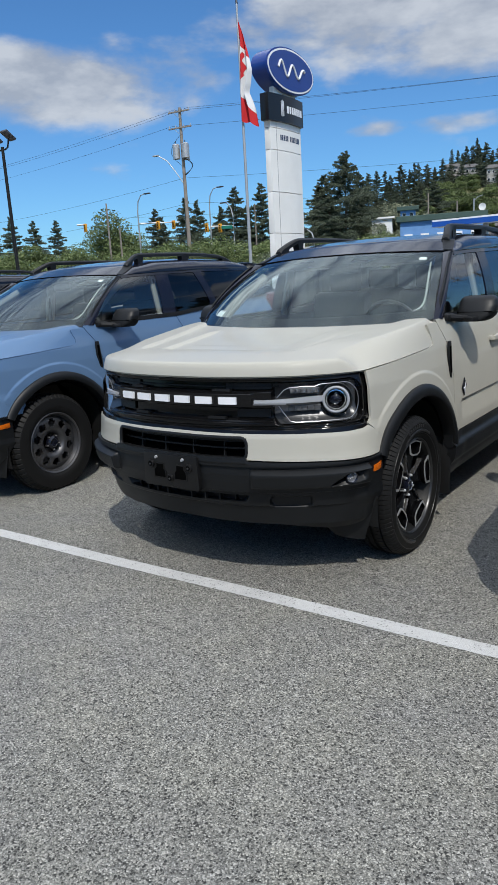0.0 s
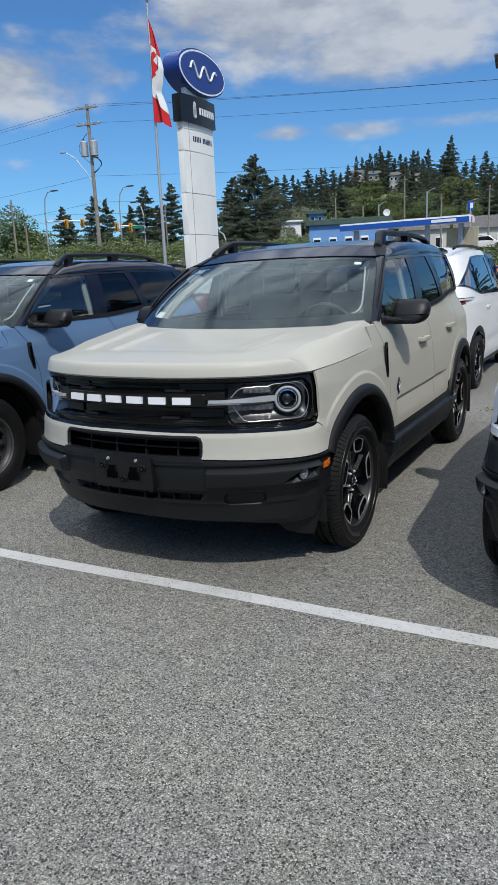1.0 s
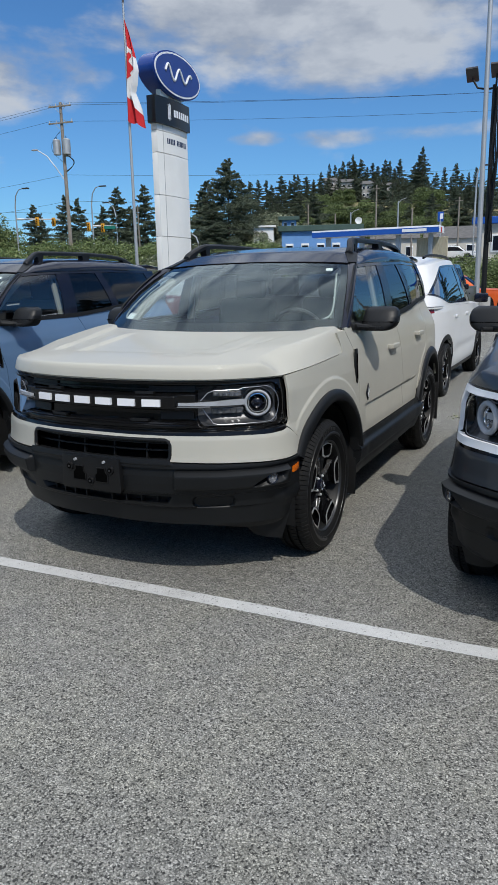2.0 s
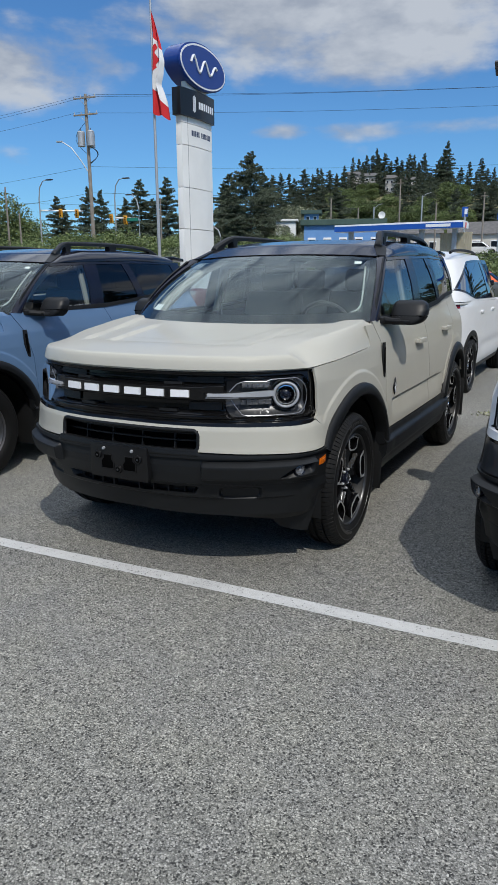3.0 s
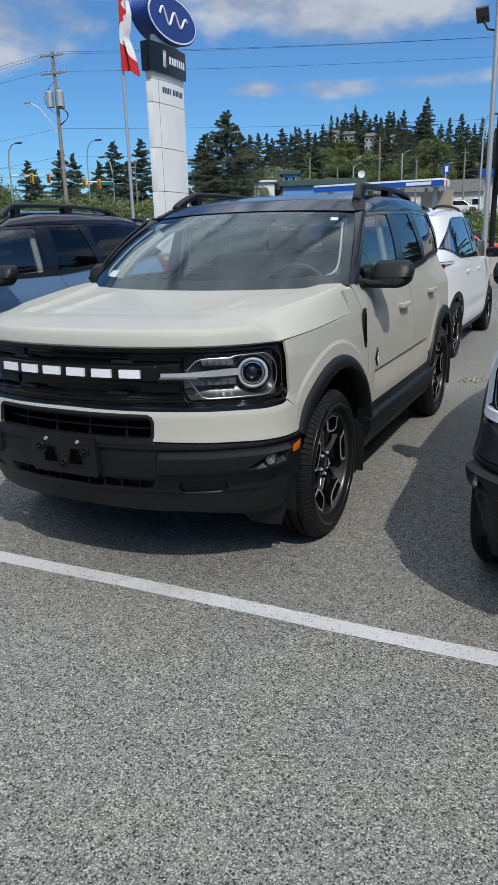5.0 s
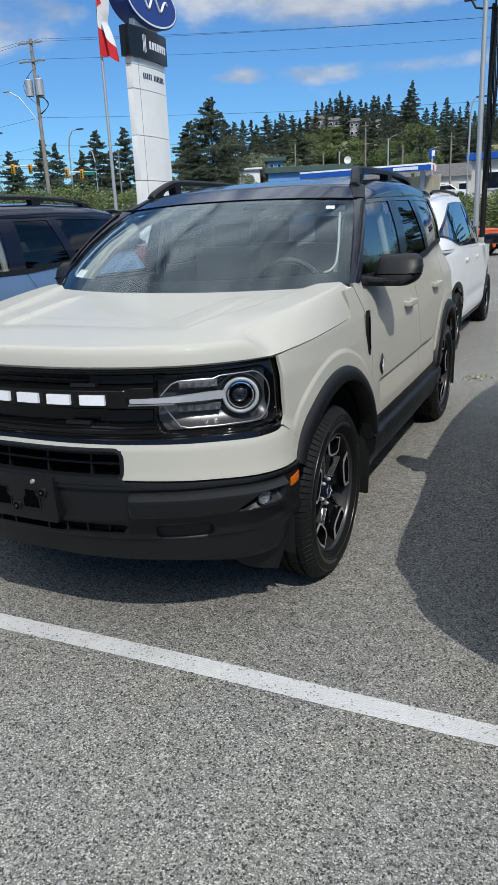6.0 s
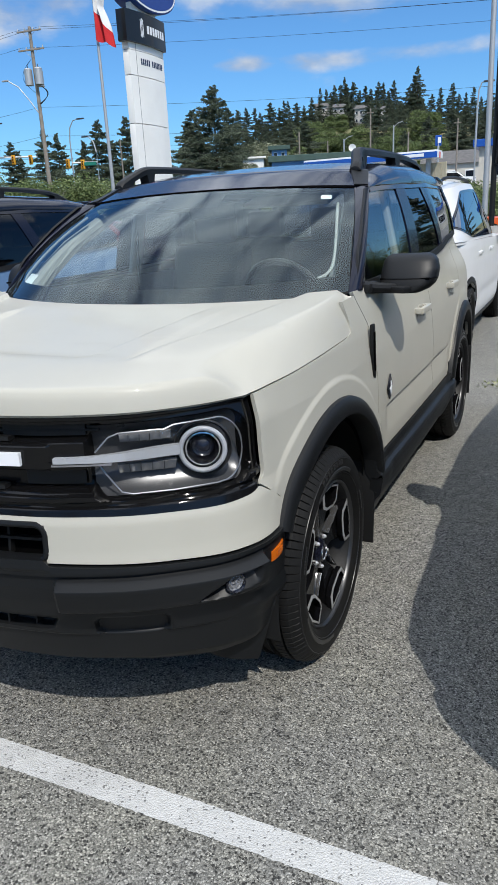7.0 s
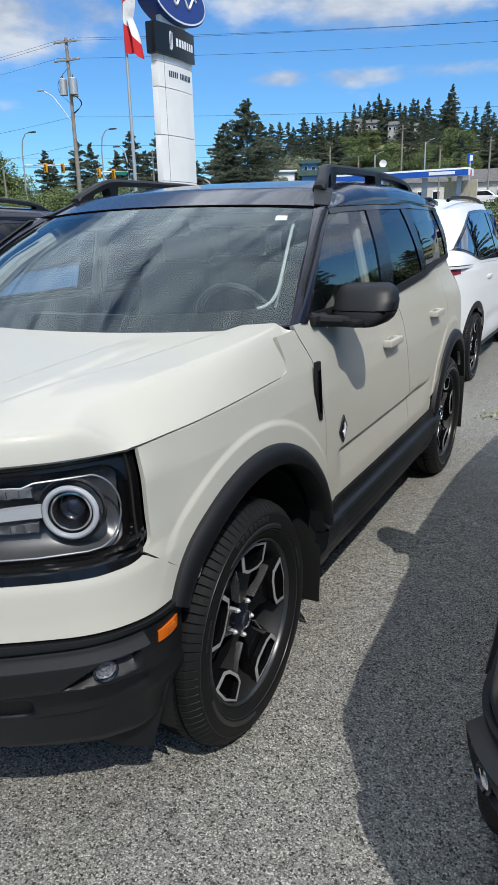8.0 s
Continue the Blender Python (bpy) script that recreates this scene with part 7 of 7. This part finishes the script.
for k in range(14):
    a, b = f0.lerp(f1, k / 14), f0.lerp(f1, (k + 0.94) / 14)
    c = (a + b) / 2
    part("panel", box_bm(((b - a).length, 0.10, 2.6), (c.x, c.y, 4.35), 0.01, 1, Matrix.Rotation(math.atan2((b - a).y, (b - a).x), 4, "Z")), M_TANFENCE, fen)

# ---- trees ----


def leaf_quads(pts, size, rnd, droop=0.0, out=None, slim=1.0):
    """Small bent leaf sprays at pts, as one mesh."""
    n = len(pts)
    pts = np.asarray(pts)
    a = rnd.uniform(0, 2 * np.pi, n)
    up = rnd.normal(0, 0.45, n) - droop
    d = np.stack([np.cos(a), np.sin(a), up], -1) if out is None else np.stack([out[:, 0] + 0.6 * np.cos(a), out[:, 1] + 0.6 * np.sin(a), up], -1)
    d /= np.linalg.norm(d, axis=1, keepdims=True)
    w = np.cross(d, rnd.normal(0, 1, (n, 3)))
    w /= np.maximum(np.linalg.norm(w, axis=1, keepdims=True), 1e-6)
    w *= slim
    s = (size * rnd.uniform(0.55, 1.3, n))[:, None]
    bend = np.array([0, 0, -0.18]) * s
    v = np.stack([pts - w * s * 0.22, pts + d * s * 0.5 - w * s * 0.36 + bend * 0.3, pts + d * s + bend, pts + d * s * 0.5 + w * s * 0.36 + bend * 0.3, pts + w * s * 0.22], 1).reshape(-1, 3)
    k = np.arange(n)[:, None] * 5
    return v, (k + np.arange(5)).tolist()


def conifer(seed, h, r, bare=0.1, sprays=2600, taper=0.75, label="dark green fir tree with drooping branches"):
    rnd = np.random.default_rng(seed)
    t = thing("conifer_tree", label, "tree", "conifers", Matrix.Translation((0, 0, -500)))
    bm = rod_bm((0, 0, -0.5), (0, 0, h * 0.985), h * 0.012 + 0.05, 0.02, 8)
    pts, outs = [], []
    z = h * bare
    limbs = []
    while z < h * 0.985:
        f = (z - h * bare) / (h * (1 - bare))
        reach = r * (1 - f) ** taper * (0.8 + 0.2 * min(1, f * 6))
        for k in range(rnd.integers(3, 6)):
            a = rnd.uniform(0, 2 * np.pi)
            L = reach * rnd.choice((0.45, 0.75, 1.0, 1.3)) * rnd.uniform(0.8, 1.15) + 0.10
            limbs.append((z + rnd.uniform(-0.25, 0.25), a, L, f))
        z += h * lerp(0.028, 0.014, f) * rnd.uniform(0.6, 1.5)
    total = sum(l[2] + 0.25 for l in limbs)
    for z, a, L, f in limbs:
        n = max(4, int(sprays * (L + 0.25) / total))
        q = rnd.uniform(0.10, 1, n) ** 0.8
        ang = a + rnd.normal(0, 0.25, n)
        side = rnd.normal(0, 0.20 * L + 0.04, n) * (1.05 - 0.8 * q)
        x = np.cos(a) * L * q - np.sin(a) * side
        y = np.sin(a) * L * q + np.cos(a) * side
        tilt = lerp(-0.16, 0.45, f)
        zz = z + L * (tilt * q - 0.12 * q * q) + rnd.normal(0, 0.025 * L + 0.02, n) - 0.10 * np.abs(side)
        pts.append(np.stack([x, y, zz], -1))
        outs.append(np.stack([np.cos(ang), np.sin(ang)], -1))
        if L > 0.6:
            rod_bm((0, 0, z), (math.cos(a) * L * 0.85, math.sin(a) * L * 0.85, z + L * 0.85 * (tilt - 0.10)), 0.035, 0.012, 4, bm)
    part("trunk", bm, M_BARK, t)
    v, f = leaf_quads(np.concatenate(pts), h * 0.011 + 0.085, rnd, 0.25, np.concatenate(outs), 0.5)
    mesh("crown", v, f, M_CONIFER, t, smooth=False)
    return t


def broadleaf(seed, h, r, mat_, label, trunk=0.3, sprays=2600, name="broadleaf_tree", category="tree", lumps=11):
    rnd = np.random.default_rng(seed)
    t = thing(name, label, category, "broadleaf trees and shrubs", Matrix.Translation((0, 0, -500)))
    bm = rod_bm((0, 0, -0.4), (0, 0, h * (trunk + 0.15)), h * 0.018 + 0.03, h * 0.010 + 0.02, 8)
    pts = []
    for k in range(lumps):
        a, f = rnd.uniform(0, 2 * np.pi), rnd.uniform(0.05, 1)
        rr = r * rnd.uniform(0.15, 0.72) * (1 - 0.5 * max(0, f - 0.5))
        c = np.array([math.cos(a) * rr, math.sin(a) * rr, h * (trunk + (0.86 - trunk) * f)])
        lr = r * rnd.uniform(0.30, 0.52)
        n = sprays // lumps
        d = rnd.normal(0, 1, (n, 3))
        d /= np.linalg.norm(d, axis=1, keepdims=True)
        rad = lr * rnd.uniform(0.25, 1, n) ** 0.45
        pts.append(c + d * rad[:, None] * np.array([1, 1, 0.85]))
        rod_bm((0, 0, h * trunk * 0.8), tuple(c), h * 0.008 + 0.012, 0.01, 5, bm)
    part("trunk", bm, M_BARK, t)
    v, f = leaf_quads(np.concatenate(pts), h * 0.018 + 0.06, rnd, 0.1)
    mesh("crown", v, f, mat_, t, smooth=False)
    return t


def put_tree(kind, az, d, h, base_h, turn=0.0, wide=1.0, dz=0.0):
    p = far(az, d)
    s = h / base_h
    return copy_thing(kind, Matrix.Translation((p.x, p.y, float(land(p.x, p.y)) + dz)) @ Matrix.Rotation(turn, 4, "Z") @ Matrix.Diagonal((s * wide, s * wide, s, 1)))


def plant(kind, base_h, places):
    """Sets the first tree at the first place and copies it to the others."""
    rnd = random.Random(base_h * 7 + len(places))
    for k, (az, d, h, wide) in enumerate(places[1:]):
        put_tree(kind, az, d, h, base_h, rnd.uniform(0, 6.28), wide)
    az, d, h, wide = places[0]
    p, s = far(az, d), h / base_h
    kind.matrix_world = Matrix.Translation((p.x, p.y, float(land(p.x, p.y)))) @ Matrix.Diagonal((s * wide, s * wide, s, 1))


R3 = random.Random(11)
firs = [conifer(1, 20, 9.0, 0.0, 70000, 0.95), conifer(2, 18, 6.2, 0.02, 44000, 0.95), conifer(3, 17, 4.3, 0.08, 30000, 1.0), conifer(4, 22, 3.9, 0.24, 24000, 0.9)]
spots = [[(27.55, 134, 21.6, 1.0)], [(29.15, 138, 18.2, 1.3)], [(12.7, 225, 15.0, 1.0)], [(17.9, 245, 15.5, 0.9)]]
spots[0] += [(26.5, 142, 18.2, 0.8), (29.6, 146, 16.5, 1.0), (25.2, 150, 13, 1.0), (28.8, 128, 14.0, 1.1)]
# firs on the left behind the road
spots[1] += [(51.7, 105, 10.2, 1.0), (53.3, 110, 11.3, 1.0), (50.03, 105, 10.2, 0.9), (42.46, 115, 12.2, 0.95), (40.08, 115, 13.6, 1.0), (39.15, 115, 13.2, 0.9), (36.12, 115, 14.8, 1.1), (34.12, 115, 15.2, 1.0), (41.93, 116, 11.0, 0.9), (37.3, 116, 12.2, 1.0), (54.6, 104, 9.0, 1.0),
             (35.2, 120, 12.5, 1.1), (37.4, 124, 11.5, 1.2), (32.6, 126, 13.0, 1.1), (31.4, 128, 11.5, 1.2), (46.9, 116, 7.0, 1.0), (48.6, 125, 6.6, 1.0), (56.5, 110, 9.0, 1.1), (59, 112, 10.0, 1.0)]
# the ridge
tops = ((25.84, 7.45), (25.2, 7.55), (24.57, 7.48), (24.16, 7.18), (23.4, 7.82), (22.74, 7.43), (22.37, 7.86), (22.09, 7.84), (21.47, 7.69), (20.9, 7.3), (19.68, 8.53), (19.23, 8.43), (18.9, 8.2), (18.63, 8.66), (18.21, 8.63), (17.78, 8.71), (17.27, 8.77), (16.8, 8.2),
        (16.39, 8.43), (16.0, 8.23), (15.43, 8.65), (15.11, 8.57), (14.75, 8.0), (14.35, 8.66), (13.28, 8.18), (12.93, 8.82), (12.6, 8.1), (12.3, 7.3), (11.66, 7.57), (11.08, 7.9), (10.6, 7.2), (10.25, 8.12), (9.8, 7.4), (9.31, 7.45), (8.79, 7.76), (8.28, 7.09), (7.6, 7.5), (7.0, 7.9), (6.3, 7.4),
        (5.5, 7.9), (4.5, 7.7), (3.0, 7.6), (1.0, 7.3), (-1.5, 7.0))
for k, (az, el) in enumerate(tops):
    d = 236 + R3.uniform(-10, 22)
    p = far(az, d)
    h = 1.56 + d * math.tan(radians(el)) - float(land(p.x, p.y))
    spots[(1, 2, 3, 2)[k % 4]].append((az, d, max(h, 5), R3.uniform(0.95, 1.35)))
for k in range(70):
    az, d = R3.uniform(2, 26), R3.uniform(150, 232)
    if 15.5 < az < 21.5 and 165 < d < 215:
        continue
    p = far(az, d)
    cap = 1.56 + d * math.tan(radians(float(np.interp(az, (2, 12, 13, 20, 21, 26), (6.6, 6.6, 7.2, 7.2, 6.6, 6.3))))) - float(land(p.x, p.y))
    spots[R3.choice((0, 1, 2))].append((az, d, max(4.0, min(R3.uniform(7.5, 12.0), cap)), R3.uniform(0.9, 1.3)))
for az, d, h in ((19.0, 224, 6.5), (19.7, 225, 7.5), (18.4, 222, 6), (17.6, 222, 7), (16.8, 220, 5.5), (20.4, 226, 6.5), (21.5, 230, 6), (16.0, 222, 6), (14.2, 224, 6), (13.5, 224, 6.5), (20.3, 221, 8.5), (20.9, 224, 7.5), (18.95, 219, 7.0), (17.75, 216, 8.5), (17.3, 214, 7.0), (16.2, 212, 7.5), (15.6, 216, 8.0), (14.7, 218, 8.0), (21.4, 228, 8.0)):
    spots[R3.choice((1, 2))].append((az, d, h, 0.9))
# firs across the lot, which the side windows mirror
for az, d, h in ((-6.5, 48, 14), (-9, 46, 8.5), (-11.5, 52, 8), (-70, 60, 19), (-78, 64, 16), (-86, 58, 20), (-62, 66, 17), (-97, 62, 18), (-52, 70, 15), (-108, 66, 17), (-40, 58, 16), (-125, 70, 18), (-33, 36, 15), (-27, 38, 17), (-46, 35, 15), (-21, 42, 16), (-57, 38, 16), (-39, 33, 13), (-51, 34, 14), (-30, 32, 11), (-24, 34, 12), (-140, 46, 15), (-152, 44, 14), (-163, 47, 16), (-173, 45, 13), (178, 46, 15), (168, 44, 14), (158, 47, 16), (147, 48, 13), (136, 52, 15)):
    spots[R3.choice((0, 1))].append((az, d, h * (0.58 if -60 < az < -4 else 1.0), 1.1))
for kind, bh, pl in zip(firs, (20, 18, 17, 22), spots):
    plant(kind, bh, pl)

oak = broadleaf(21, 10, 4.6, M_LEAF, "leafy green tree, bright in the sun", 0.10, 17000, lumps=20)
grey = broadleaf(22, 10, 4.6, M_GREYLEAF, "grey-green leafy tree below the hill", 0.08, 17000, lumps=20)
thin = broadleaf(23, 9, 3.2, M_LEAF, "thin-crowned leafy tree beside the road", 0.22, 4200, lumps=20)
shrub = broadleaf(24, 3, 2.4, M_LEAF, "dense green roadside shrub", 0.05, 7000, "shrub", "shrub", 9)
bloom = broadleaf(25, 3, 2.2, M_BLOSSOM, "pale flowering shrub beside the tall sign", 0.05, 6000, "flowering_shrub", "shrub", 9)
so = [(18.6, 170, 8.0, 1.3)]
for k in range(26):
    so.append((R3.uniform(11, 22), R3.uniform(140, 190), R3.uniform(4.5, 8), R3.uniform(1.0, 1.5)))
for k in range(14):
    so.append((R3.uniform(33, 58), R3.uniform(84, 104), R3.uniform(4.2, 6.5), R3.uniform(1.0, 1.4)))
for k in range(26):
    so.append((R3.uniform(15.8, 21.2), R3.uniform(176, 222), R3.uniform(1.6, 4.2), R3.uniform(1.0, 1.6)))
plant(oak, 10, so)
plant(grey, 10, [(23.6, 142, 12.5, 1.25), (22.0, 138, 11.5, 1.3), (24.7, 146, 9, 1.3), (20.8, 150, 8, 1.3), (37.8, 104, 6.0, 1.3), (49.5, 100, 5.4, 1.3), (25.9, 128, 7, 1.3), (24.7, 126, 8.6, 1.0), (23.9, 128, 7.6, 1.1), (31.0, 122, 7, 1.3)])
plant(thin, 9, [(45.4, 92, 10.4, 1.0), (46.6, 95, 8.6, 1.0), (44.5, 94, 7.6, 1.0)])
sh = [(9.0, 40, 1.5, 1.2)]
for k in range(64):
    sh.append((R3.uniform(32, 62), R3.uniform(66, 86), R3.uniform(2.6, 4.4), R3.uniform(1.0, 1.6)))
for k in range(16):
    sh.append((R3.uniform(3, 10.2), R3.uniform(37, 48), R3.uniform(1.5, 2.2), R3.uniform(1.1, 1.6)))
for k in range(40):
    sh.append((-R3.uniform(12, 70), R3.uniform(39, 45), R3.uniform(2.2, 3.5), R3.uniform(1.2, 1.7)))
for k in range(34):
    sh.append((R3.choice((-1, 1)) * R3.uniform(128, 180), R3.uniform(36, 44), R3.uniform(2.6, 3.6), R3.uniform(1.2, 1.7)))
for k in range(18):
    sh.append((R3.uniform(22, 32), R3.uniform(80, 110), R3.uniform(3.0, 4.6), R3.uniform(1.1, 1.6)))
plant(shrub, 3, sh)
plant(bloom, 3, [(33.6, 40, 2.9, 1.1), (32.2, 42, 2.8, 1.2), (34.9, 44, 2.7, 1.2), (29.6, 46, 2.6, 1.1), (36.0, 47, 2.4, 1.2)])

# grass tuft in a crack of the lot
rnd9 = np.random.default_rng(9)
tp = np.stack([0.98 + rnd9.normal(0, 0.06, 45), 5.05 + rnd9.normal(0, 0.10, 45), rnd9.uniform(0.0, 0.006, 45)], -1)
v, f = leaf_quads(tp, 0.028, rnd9, -0.6)
tagged(mesh("grass_tuft", v, f, M_BLOSSOM, smooth=False), "small yellow-green weeds growing in an asphalt crack", "grass", kind="stuff")
